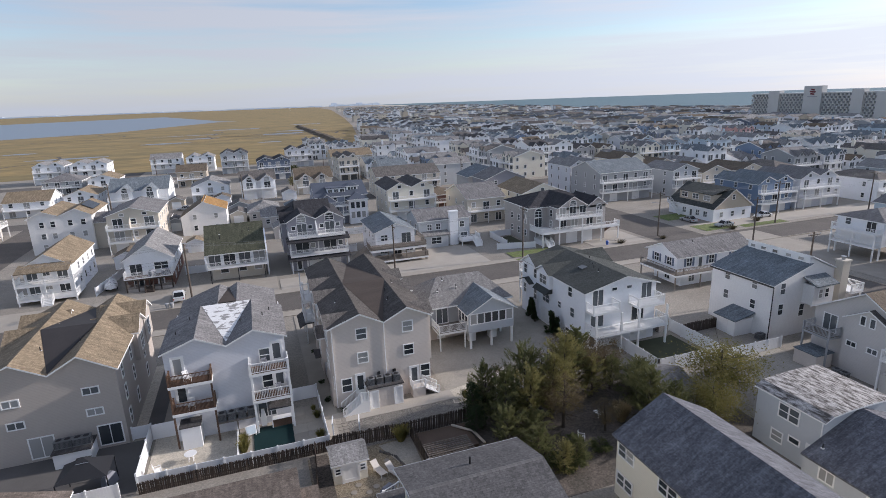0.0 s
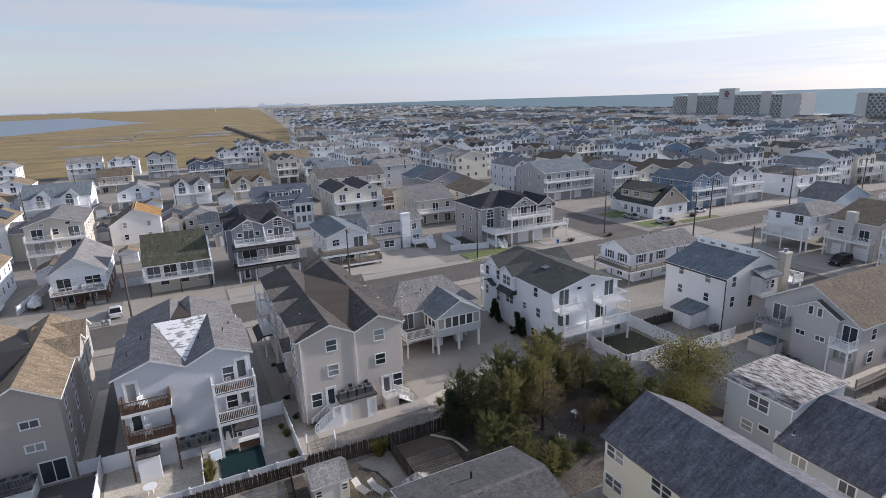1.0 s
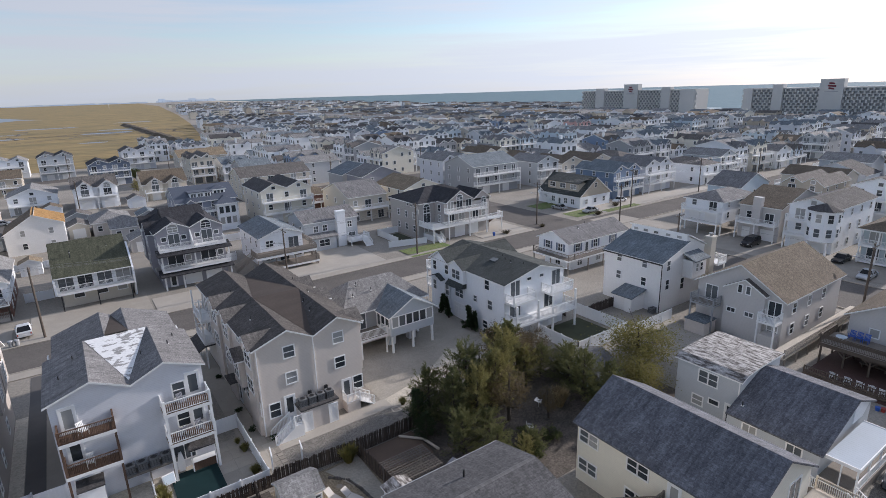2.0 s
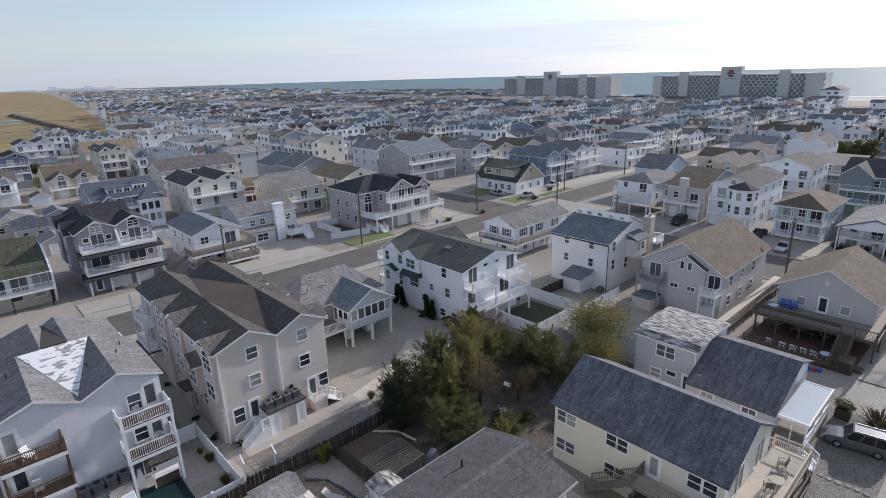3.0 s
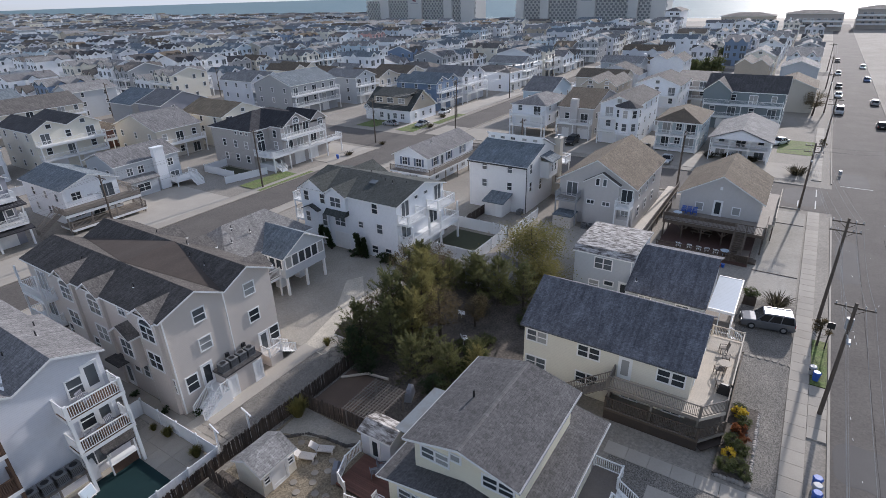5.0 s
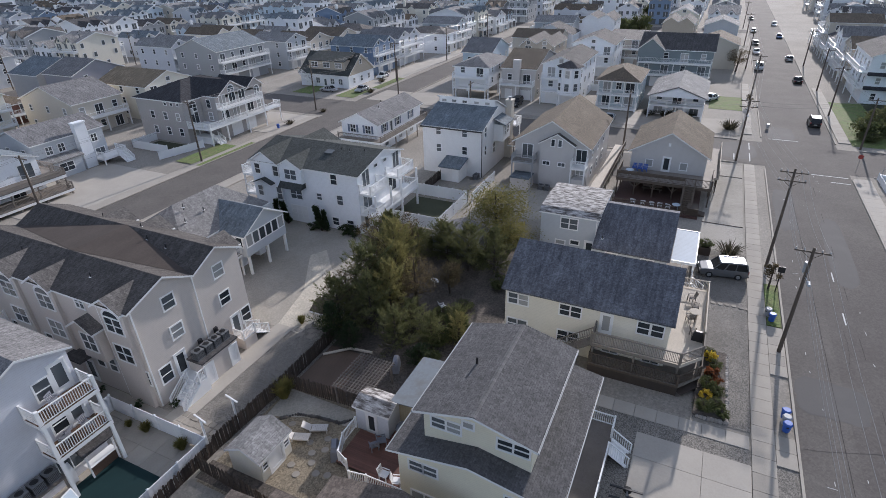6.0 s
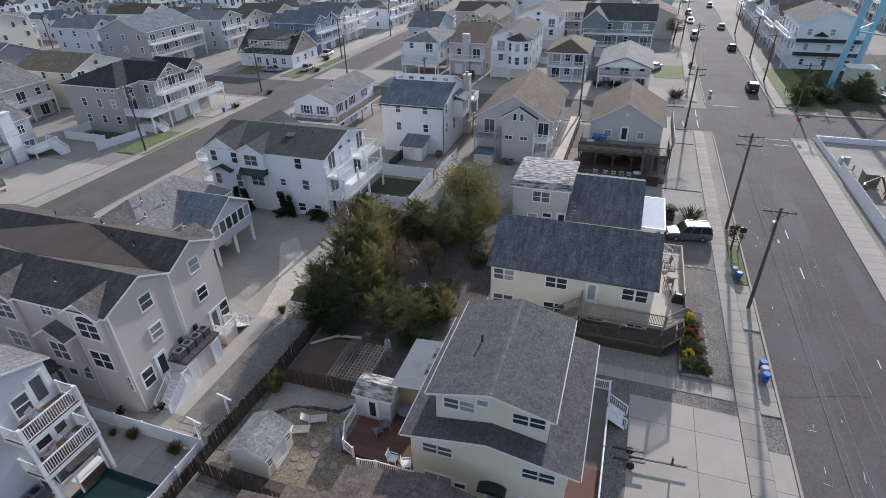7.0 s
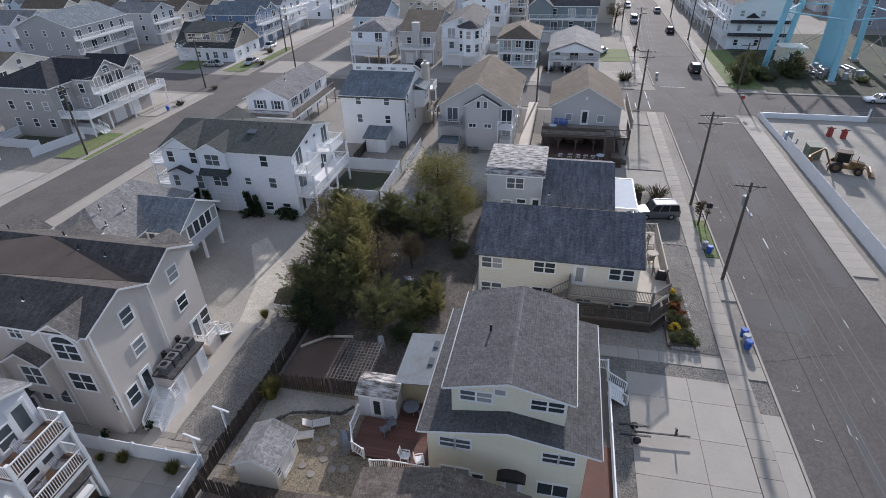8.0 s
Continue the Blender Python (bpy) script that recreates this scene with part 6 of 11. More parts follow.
for z in (0.95, 3.45):
    h.deck(-37.9, -29.2, 103.4, 106.2, z, "SWE", "trim", "trim", 0.3)
    h.deck(-30.1, -29.2, 106.2, 109.0, z, "E", "trim", "trim", 0.3)
    h.wins("S", 106.2, (-36.0, -31.5), (z + 0.05,), 1.5, 2.05, "slider")
    h.win("S", 106.2, -33.9, z + 0.8, 1.0, 1.2, "double")
for x in (-37.75, -33.6, -29.35):
    h.post(x, 103.55, 0, 5.55, 0.18)
h.stairs(-33.4, 103.4, 0.95, 0, -1, 5, 1.5)
h.wins("E", -30.1, (110.4, 113.6, 116.8, 119.8), (3.9, 1.4), 0.8, 1.15)
h.wins("W", -37.2, (109.5, 114.0, 118.5), (3.9, 1.4), 0.8, 1.15)
TAKEN.append((-39, -27.5, 100, 124))
h = House("white gabled house above a dark brick and timber ground floor", -17.9, 112.0, rail_gap=0.14)
h.gable(-21.8, -14.0, 105.2, 120.4, 2.5, 5.45, 7.95, "y", "white", "r_light", 0.4, ends=(0.5, 0.35))
h.box(-21.7, -14.1, 105.3, 120.3, 0, 2.5, "brick", "ground_floor_wall")
h.deck(-21.9, -14.1, 103.5, 105.2, 2.55, "SWE", "deckwood", "trim", 0.22)
h.win("S", 105.2, -20.0, 2.62, 1.9, 2.0, "slider")
h.win("S", 105.2, -15.9, 3.4, 2.2, 1.2, "double")
h.wins("E", -14.0, (108.5, 113.0, 117.0), (3.5,), 0.8, 1.1)
h.wins("E", -14.1, (107.5, 111.5, 115.5), (0.9,), 0.8, 1.0)
h.wins("W", -21.8, (108.5, 113.0, 117.0), (3.5,), 0.8, 1.1)
for x in (-21.7, -19.8, -18.0, -16.2, -14.3):
    h.post(x, 103.65, 0, 2.33, 0.2, "fence")
h.put("cross_beam", Shape().box(-21.9, -14.1, 103.52, 103.64, 2.05, 2.33), "fence")
for x0, x1 in ((-21.6, -19.9), (-16.1, -14.4)):
    h.put("timber_screen", railing(Shape(), [(x0, 103.66), (x1, 103.66)], 0.05, 1.35, 0.2, w=0.07), "weathered")
h.win("S", 105.3, -19.9, 0.3, 1.5, 1.7, "slider")
h.win("S", 105.3, -16.3, 0.1, 0.95, 2.05, "door")
h.stairs(-18.0, 103.7, 0.9, 0, -1, 5, 1.3, "fence")
h.put("porch_floor", Shape().box(-21.8, -14.2, 103.6, 105.2, 0, 0.55), "stone")
TAKEN.append((-23.2, -12.6, 101, 122))
h = House("white stilt house with dull green roof and long balcony", -3.0, 108.0, rail_gap=0.15)
prof = [(103.6, 6.05), (109.3, 9.4), (115.0, 6.05)]
h.body(-8.1, 2.1, 103.6, 115.0, 2.95, "x", prof, "white")
h.roof(-8.1, 2.1, 103.6, 115.0, "x", prof, "r_green", 1.3, ends=(0.25, 0.1))
h.put("end_wall", Shape().prism([(102.3, 2.7), (102.3, 5.2), (104.0, 6.6), (107.2, 8.5), (107.2, 0.0), (104.0, 0.0)], "x", 2.24, 2.5), "white")
h.put("end_wall", Shape().prism([(102.3, 2.7), (102.3, 5.0), (103.6, 5.9), (103.6, 2.7)], "x", -8.4, -8.12), "white")
h.deck(-8.1, 2.3, 102.2, 103.6, 2.95, "S", "trim", "trim", 0.32)
for x in (-6.8, -4.25, -1.6, 0.95):
    h.win("S", 103.6, x, 3.0, 1.95, 2.35, "slider")
h.box(-7.6, 1.9, 104.6, 114.6, 0, 2.63, "beige", "lower_wall")
h.wins("S", 104.6, (-5.4, -2.2, 0.6), (1.3,), 1.3, 0.75, "plain")
for x in (-7.7, -2.95, 1.7):
    h.post(x, 102.4, 0, 2.63, 0.14, "black")
h.wins("E", 2.1, (112.0, 113.8), (3.9,), 0.8, 1.1)
h.wins("W", -8.1, (112.0, 113.8), (3.9,), 0.8, 1.1)
for x, y in ((-5.6, 105.9), (-0.4, 107.3)):
    vent(h, x, y, 7.3, 8.75)
TAKEN.append((-10, 3.6, 100, 117))
h = House("slate grey house with two gables, skirt roofs and white balconies", 12.0, 111.0, rail_gap=0.13)
prof = [(6.6, 9.65), (9.25, 11.15), (11.9, 9.9), (14.55, 11.15), (17.2, 9.65)]
h.body(6.6, 17.2, 104.0, 119.0, 0, "y", prof, "slategrey")
h.roof(6.6, 17.2, 104.0, 119.0, "y", prof, "r_night", 0.4)
h.put("roof_fill", Shape().face3((11.9, 104.8, 10.1), (14.4, 111, 11.28), (9.4, 111, 11.28)), "r_night")
h.put("upper_roof", Shape().prism([(108.0, 10.4), (112.0, 12.4), (116.0, 10.4)], "x", 8.6, 15.6), "r_night")
for z in (2.75, 6.25):
    h.put("skirt_roof", Shape().prism([(101.6, z - 0.28), (101.6, z - 0.12), (104.0, z + 0.55), (104.0, z - 0.28)], "x", 6.1, 17.9), "r_night")
h.deck(6.6, 17.6, 102.2, 104.0, 3.42, "SWE", "trim", "trim", 0.3)
h.deck(6.6, 17.2, 102.3, 104.0, 6.9, "SWE", "trim", "trim", 0.3)
for x in (9.25, 14.55):
    h.win("S", 104.0, x, 7.0, 1.7, 2.1, "slider")
    h.win("S", 104.0, x, 9.5, 1.5, 0.75, "arch")
    for s in (-1, 1):
        h.win("S", 104.0, x + s * 1.55, 8.1, 0.7, 0.65, "plain")
    h.win("S", 104.0, x - 0.2, 3.5, 2.4, 2.15, "slider")
    h.win("S", 104.0, x + 1.8, 4.3, 0.8, 0.9, "plain")
for x in (6.75, 11.9, 17.45):
    h.post(x, 102.35, 3.42, 5.97, 0.2)
for x in (6.75, 9.6, 13.4, 17.45):
    h.post(x, 102.35, 0, 2.47, 0.24)
h.put("party_wall", Shape().prism([(102.4, 6.9), (102.4, 7.7), (104.0, 9.6), (104.0, 6.9)], "x", 11.8, 12.0), "trim")
h.wins("S", 104.0, (11.4, 14.8), (0.05,), 2.5, 2.15, "garage")
h.win("S", 104.0, 8.2, 0.05, 0.95, 2.05, "door")
h.gable(5.7, 9.0, 107.2, 111.0, 3, 9.1, 10.7, "x", "slategrey", "r_night", 0.3)
h.gable(5.7, 9.0, 113.6, 117.2, 3, 9.1, 10.7, "x", "slategrey", "r_night", 0.3)
h.wins("W", 5.7, (109.1, 115.4), (3.7, 6.7), 1.4, 1.5, "double")
h.wins("W", 6.6, (105.6, 112.2), (1.2, 4.1, 7.0), 0.8, 1.2)
h.wins("E", 17.2, (106, 110, 114.5), (1.2, 4.1, 7.0), 0.8, 1.2)
TAKEN.append((4.2, 19.3, 100, 121))
h = House("white gabled house behind a weathered wooden deck on two levels", 27.4, 110.0, rail_gap=0.14)
h.gable(23.4, 31.6, 104.2, 117.4, 0, 5.7, 7.2, "y", "white", "r_slate", 0.4)
h.deck(21.6, 33.0, 100.7, 104.2, 3.0, "SWE", "weathered", "weathered", 0.42, posts=((21.8, 100.9), (25.2, 100.9), (28.8, 100.9), (32.8, 100.9)), gap=0.17)
h.deck(21.9, 33.2, 100.2, 104.2, 0.85, "SE", "weathered", "weathered", 0.35, gap=0.17)
h.deck(31.6, 33.6, 104.2, 109.5, 3.0, "E", "weathered", "weathered", 0.42, posts=((33.4, 104.4), (33.4, 109.3)), gap=0.17)
h.put("privacy_rail", Shape().box(21.7, 33.0, 100.62, 100.69, 3.15, 3.45).box(21.7, 33.0, 100.62, 100.69, 3.55, 3.75), "weathered")
for x in (22.2, 25.6, 29.2, 32.9):
    h.post(x, 100.4, 0, 0.5, 0.2, "weathered")
h.stairs(21.6, 102.6, 3.0, -1, 0, 12, 1.2, "weathered")
h.win("S", 104.2, 29.8, 3.1, 1.9, 2.0, "slider")
h.win("S", 104.2, 25.2, 3.9, 1.3, 1.1, "double")
h.wins("S", 104.2, (25.0, 30.4), (1.3,), 1.5, 1.1, "double")
h.win("S", 104.2, 27.8, 0.9, 1.7, 1.95, "slider")
h.wins("W", 23.4, (106.5, 110.0, 114.0), (1.2, 3.7), 0.8, 1.2)
h.wins("E", 31.6, (107.0, 111.5, 115.0), (1.2, 3.7), 0.8, 1.2)
TAKEN.append((19.5, 34, 98.5, 119))
h = House("pale blue-grey house with a white chimney stack", 40.0, 114.0)
h.gable(34.2, 46.0, 109.6, 119.0, 0, 5.8, 7.5, "x", "mist", "r_grey", 0.4)
h.box(35.0, 40.4, 108.2, 109.6, 0, 2.7, "mist", "front_room")
h.put("front_room_roof", Shape().prism([(107.8, 2.65), (109.6, 3.3), (109.6, 3.45), (107.8, 2.8)], "x", 34.7, 40.7), "r_light")
h.win("S", 108.2, 37.7, 0.9, 2.2, 1.3, "double")
h.wins("S", 109.6, (36.6, 38.6, 44.2), (3.7,), 0.95, 1.2, "double")
h.win("S", 109.6, 44.6, 0.4, 1.6, 2.0, "slider")
h.wins("W", 34.2, (112.0, 116.0), (3.6, 1.0), 0.9, 1.2)
h.put("chimney", Shape().box(41.0, 42.9, 108.6, 109.6, 0, 7.4).box(40.9, 43.0, 108.5, 109.7, 7.4, 7.6), "white")
h.deck(43.0, 47.4, 106.8, 109.6, 1.3, "SWE", "trim", "trim", 0.4, gap=0.16, posts=((43.2, 107.0), (47.2, 107.0)))
h.stairs(46.4, 106.8, 1.3, 0, -1, 7, 1.4)
TAKEN.append((33, 48.5, 105, 120))
h = House("warm grey three-storey house with long white balconies", 66.0, 106.0, rail_gap=0.13)
h.box(57.2, 74.0, 102.5, 114.5, 0, 7.8, "warmgrey")
h.box(61.5, 74.0, 98.8, 102.5, 0, 7.8, "warmgrey", "front_wall")
h.hip(57.2, 74.0, 102.5, 114.5, 7.8, 2.4, "r_night", 0.45)
h.gable(62.2, 69.2, 98.8, 108.5, 7.4, 8.0, 10.1, "y", "warmgrey", "r_night", 0.4)
h.gable(69.6, 74.0, 98.8, 107.0, 7.4, 7.95, 9.5, "y", "warmgrey", "r_night", 0.35)
h.win("S", 98.8, 65.7, 8.2, 1.5, 0.5, "arch")
h.wins("S", 98.8, (63.2, 65.7, 68.2), (5.95,), 1.5, 2.0, "slider")
h.wins("S", 98.8, (63.4, 66.2, 70.0), (3.35,), 1.6, 2.0, "slider")
h.win("S", 98.8, 72.4, 5.9, 1.3, 1.5, "arch")
h.win("S", 98.8, 72.4, 3.7, 1.0, 1.4)
h.wins("S", 98.8, (65.6, 69.4), (0.05,), 2.5, 2.2, "garage")
h.win("S", 102.5, 59.4, 5.6, 1.6, 1.2, "arch")
h.win("S", 102.5, 59.4, 3.35, 1.7, 2.0, "slider")
h.win("S", 102.5, 59.2, 0.6, 1.0, 2.05, "door")
h.wins("W", 57.2, (104.2, 107.4, 110.8), (4.2, 1.4), 0.9, 1.3)
h.wins("W", 57.2, (103.6, 105.2, 106.8), (6.9,), 0.6, 0.45, "plain")
h.wins("W", 61.5, (100.6,), (5.9, 3.6), 0.9, 1.4)
h.wins("E", 74.0, (101.5, 106, 110.5), (1.2, 4.0, 6.2), 0.9, 1.3)
h.deck(61.5, 72.2, 97.2, 98.8, 5.85, "SWE", "trim", "trim", 0.28)
h.deck(57.4, 76.6, 97.0, 98.8, 3.2, "SWE", "trim", "trim", 0.28)
h.deck(57.3, 61.5, 98.8, 102.5, 3.2, "W", "trim", "trim", 0.28)
for x in (57.6, 61.6, 67.2, 72.0, 76.4):
    h.post(x, 97.2, 0, 5.6 if 61 < x < 73 else 2.9, 0.22)
h.stairs(76.0, 99.4, 2.6, 0, 1, 13, 1.2, "deckwood")
h.stairs(59.4, 98.2, 1.2, 0, -1, 6, 1.3)
h.box(58.4, 60.4, 98.2, 102.5, 0, 1.2, "trim", "porch_base")
TAKEN.append((55.5, 78, 95, 116))

# rows behind
SPECIAL = (
    (34.7, 47.7, 139, 15, 8.4, "twin", "cream", "r_dark", "S"),
    (52.5, 63, 127, 16, 6.2, "side", "beige", "r_grey", "S"), (66, 78, 123, 15, 7.0, "front", "cream", "r_tan", "S"),
    (49, 58, 149, 12, 4.2, "hip", "brick", "r_brown", "S"), (-72, -59.5, 200, 13, 4.6, "side", "white", "r_tan", "S"),
    (-56.8, -47.2, 204, 13, 4.8, "front", "white", "r_tan", "S"), (-18.6, -6.7, 201, 14, 5.0, "front", "white", "r_light", "S"),
    (-76, -62.5, 250, 13, 5.0, "hip", "grey", "r_grey", "S"), (-59.5, -49, 246, 13, 5.0, "front", "white", "r_tan", "S"),
    (-90, -78, 288, 13, 8.0, "twin", "white", "r_light", "S"), (-75, -60.5, 286, 13, 8.0, "twin", "white", "r_light", "S"),
    (-27.5, -16.3, 244, 12, 6.0, "side", "tan", "r_brown", "S"), (-45, -31.2, 302, 12, 7.0, "side", "white", "r_light", "S"),
    (-28.7, -15.8, 300, 12, 7.0, "twin", "white", "r_light", "S"), (-11.8, 0.4, 281, 14, 9.2, "twin", "mist", "r_night", "S"),
    (4, 17.6, 246, 13, 8.0, "twin", "slate", "r_night", "S"), (19, 32.4, 292, 13, 8.5, "twin", "paleblue", "r_dark", "S"),
    (37.5, 57, 261, 14, 6.6, "side", "beige", "r_tan", "S"), (40, 62, 176, 13, 7.0, "side", "beige", "r_dusk", "S"),
    (97.5, 115.5, 134.5, 15, 8.6, "side", "grey", "r_slate", "S"), (98.5, 110, 152, 14, 8.8, "twin", "paleblue", "r_light", "S"),
)
for a in SPECIAL:
    place(*a[:8], face=a[8])


def dormered_house(label, x0, x1, y0, d, eave, ridge, bays, wall, roof, out=1.6):
    """A house with its ridge along the front and gabled bays with arched windows before it."""
    h = House(label, (x0 + x1) / 2, y0 + d / 2, rail_gap=0.22, near=False)
    h.gable(x0, x1, y0, y0 + d, 0, eave, ridge, "x", wall, roof, 0.4)
    for u in bays:
        h.gable(u - 2.1, u + 2.1, y0 - out, y0 + 4.0, 0, eave + 0.3, eave + 1.9, "y", wall, roof, 0.35)
        h.win("S", y0 - out, u, eave - 0.1, 1.6, 0.8, "arch")
        h.win("S", y0 - out, u, eave - 2.35, 2.0, 1.95, "slider")
        h.win("S", y0 - out, u, 0.1, 2.3, 2.1, "garage")
    h.deck(x0 + 0.2, x1 - 0.2, y0 - out - 1.4, y0 - out, max(0.5, eave - 2.5), "SWE", "trim", "trim", 0.28)
    for px in (x0 + 0.4, (x0 + x1) / 2, x1 - 0.4):
        h.post(px, y0 - out - 1.25, 0, max(0.5, eave - 2.5) - 0.28, 0.2)
    for u in range(3):
        h.win("E", x1, y0 + d * (0.2 + 0.3 * u), eave - 2.0, 0.9, 1.2)
        h.win("W", x0, y0 + d * (0.2 + 0.3 * u), eave - 2.0, 0.9, 1.2)
    TAKEN.append((x0 - 1.2, x1 + 1.2, y0 - out - 3, y0 + d + 2.6))
    return h


dormered_house("white house with grey roof and two gabled bays with arched windows", -43.8, -26.0, 203.0, 17, 5.2, 8.6, (-38.6, -31.2), "white", "r_slate", 2.4)
dormered_house("white house with brown roof and two gabled bays with arched windows", -2.7, 8.8, 198.0, 13, 6.2, 8.9, (0.2, 6.0), "white", "r_dusk")
dormered_house("beige house with brown roof and two white gabled bays", 15.8, 28.6, 199.0, 13, 5.2, 8.6, (19.2, 25.0), "beige", "r_brown", 0.8)
h = House("tall ivory house with two plain front gables and tan roof", -41.0, 150.0, near=False)
prof = [(-47.2, 8.3), (-44.2, 9.7), (-41.0, 8.5), (-37.6, 9.9), (-34.6, 8.3)]
h.body(-47.2, -34.6, 142.5, 158.0, 0, "y", prof, "ivory")
h.roof(-47.2, -34.6, 142.5, 158.0, "y", prof, "r_tan", 0.35)
h.wins("S", 142.5, (-44.6, -42.4, -39.0, -36.4), (6.2, 3.5, 1.0), 0.85, 1.2)
h.wins("E", -34.6, (144.5, 148.0, 151.5, 155.0), (6.2, 3.5, 1.0), 0.8, 1.2)
h.put("solar_panel", Shape().hexa([(-37.3, 147, 10.12), (-35.0, 147, 8.9), (-35.0, 154, 8.9), (-37.3, 154, 10.12), (-37.3, 147, 10.2), (-35.0, 147, 8.98), (-35.0, 154, 8.98), (-37.3, 154, 10.2)]), "carglass")
TAKEN.append((-49, -33, 140, 160))
h = House("beige three-storey house with wide gable and white balconies", -25.0, 143.0, rail_gap=0.16, near=False)
prof = [(-30.3, 8.5), (-25.4, 10.1), (-19.8, 8.5)]
h.body(-30.3, -19.8, 136.0, 152.0, 0, "y", prof, "beige")
h.roof(-30.3, -19.8, 136.0, 152.0, "y", prof, "r_grey", 0.4)
h.roof(-36.2, -30.3, 143.0, 151.0, "x", [(143.0, 6.2), (147.0, 7.9), (151.0, 6.2)], "r_grey", 0.3)
h.box(-36.0, -30.3, 143.2, 150.8, 0, 6.3, "beige", "side_wing")
for z in (2.75, 5.65):
    h.deck(-30.4, -19.7, 134.3, 136.0, z, "SWE", "trim", "trim", 0.3)
    h.wins("S", 136.0, (-28.2, -21.8), (z + 0.05,), 1.9, 2.05, "slider")
    h.win("S", 136.0, -25.0, z + 0.7, 1.0, 1.2)
    h.put("divider", Shape().prism([(134.5, z), (134.5, z + 1.3), (136.0, z + 2.3), (136.0, z)], "x", -25.75, -25.6), "beige")
for x in (-30.2, -25.05, -19.9):
    h.post(x, 134.5, 0, 5.35, 0.2)
h.wins("S", 136.0, (-28.0, -22.4), (0.05,), 2.4, 2.1, "garage")
h.wins("E", -19.8, (138.5, 142.0, 145.5, 149.0), (6.3, 3.6, 1.0), 0.8, 1.2)
h.wins("S", 136.0, (-27.2, -22.6), (8.35,), 0.8, 0.5, "plain")
TAKEN.append((-37.5, -18.3, 132, 154))
h = House("plain white gabled house with brown and orange roof slopes", -11.4, 152.0, near=False)
prof = [(-16.6, 4.7), (-11.1, 8.2), (-5.9, 6.0)]
h.body(-16.6, -5.9, 147.0, 158.0, 0, "y", prof, "ivory")
h.roof(-16.6, -11.1, 147.0, 158.0, "y", [(-16.6, 4.7), (-11.1, 8.2)], "r_brown", 0.3)
h.roof(-11.1, -5.9, 147.0, 158.0, "y", [(-11.1, 8.2), (-5.9, 6.0)], "r_orange", 0.3)
h.wins("S", 147.0, (-13.4, -8.4), (4.0, 1.2), 0.8, 1.2)
h.wins("E", -5.9, (149.5, 153, 156), (1.6,), 0.8, 1.1)
TAKEN.append((-18, -5, 144, 160))
h = House("low pale house with light blue-grey hip roof and front wing", 3.5, 158.0, near=False)
h.box(-0.6, 7.4, 155.0, 166.0, 0, 3.3, "pewter")
h.hip(-0.6, 7.4, 155.0, 166.0, 3.3, 1.9, "r_light", 0.45)
h.gable(2.6, 8.2, 147.0, 155.0, 0, 2.9, 4.2, "x", "pewter", "r_light", 0.35, wall_name="front_wing")
h.wins("S", 147.0, (4.0, 6.6), (1.1,), 0.9, 1.1)
h.wins("S", 155.0, (0.8,), (1.3,), 0.9, 1.1)
TAKEN.append((-2, 9.5, 145, 168))
# low garages and sheds in the back yards
for gx, gy, gw, gd, gh, gm, gr, gl in ((-24.5, 123.5, 4.6, 5.2, 2.5, "white", "r_brown", "white garage with brown roof in the back yard"), (-12.2, 130.0, 3.4, 3.0, 2.3, "white", "r_tan", "small white shed with tan roof"),
                                       (7.4, 136.0, 5.0, 6.0, 2.6, "pewter", "r_light", "pale garage with light grey roof"), (-3.0, 172.0, 6.0, 6.0, 2.7, "grey", "r_dusk", "grey garage with dark taupe roof"),
                                       (12.0, 163.0, 5.0, 6.0, 2.7, "mist", "r_slate", "misty grey garage with slate roof"), (-24.0, 164.0, 6.0, 6.0, 2.6, "white", "r_dusk", "white garage with dark taupe roof"), (-3.4, 160.0, 4.2, 7.0, 2.7, "beige", "r_dusk", "beige garage with dark taupe roof"),
                                       (-18.9, 157.5, 3.8, 6.0, 2.6, "grey", "r_dusk", "grey garage with dark taupe roof"), (-1.2, 129.5, 4.4, 4.0, 2.4, "tan", "r_dusk", "tan shed with dark taupe roof"),
                                       (-8.6, 191.0, 5.0, 5.0, 2.6, "white", "r_brown", "white garage with brown roof"), (-22.5, 193.0, 4.6, 5.0, 2.6, "tan", "r_dusk", "tan garage with dark taupe roof"), (12.6, 191.5, 4.6, 5.0, 2.6, "white", "r_dusk", "white garage with dark taupe roof")):
    g = House(gl, gx, gy, "garage", "garage", near=False, group="garages of the back yards")
    g.gable(gx - gw / 2, gx + gw / 2, gy - gd / 2, gy + gd / 2, 0, gh, gh + gw * 0.22, "y", gm, gr, 0.25)
    g.win("S", gy - gd / 2, gx, 0.05, gw * 0.55, 2.05, "garage")
    TAKEN.append((gx - gw / 2 - 0.5, gx + gw / 2 + 0.5, gy - gd / 2 - 0.5, gy + gd / 2 + 0.5))
h = place(16.3, 29.8, 143, 14, 7.4, "side", "harbour", "r_seam", "S", near=True, gap=0.16, label="slate blue house with a square lantern and metal porch roofs")
h.gable(-6.2, -1.8, -8.6, -2, 0, 6.4, 8.2, "y", "harbour", "r_seam", 0.4)
h.box(1.6, 6.2, -9.2, -3, 0, 6.6, "white", "bay")
h.hip(1.6, 6.2, -9.2, -3, 6.6, 1.5, "r_seam", 0.5, "bay_roof")
h.wins("S", -9.2, (2.5, 3.9, 5.3), (4.2, 1.6), 0.95, 1.6, "plain")
h.wins("W", 1.6, (-8.2, -6.4), (4.2, 1.6), 0.9, 1.6, "plain")
h.box(1.9, 4.9, -4.6, -1.6, 7.8, 9.5, "white", "lantern")
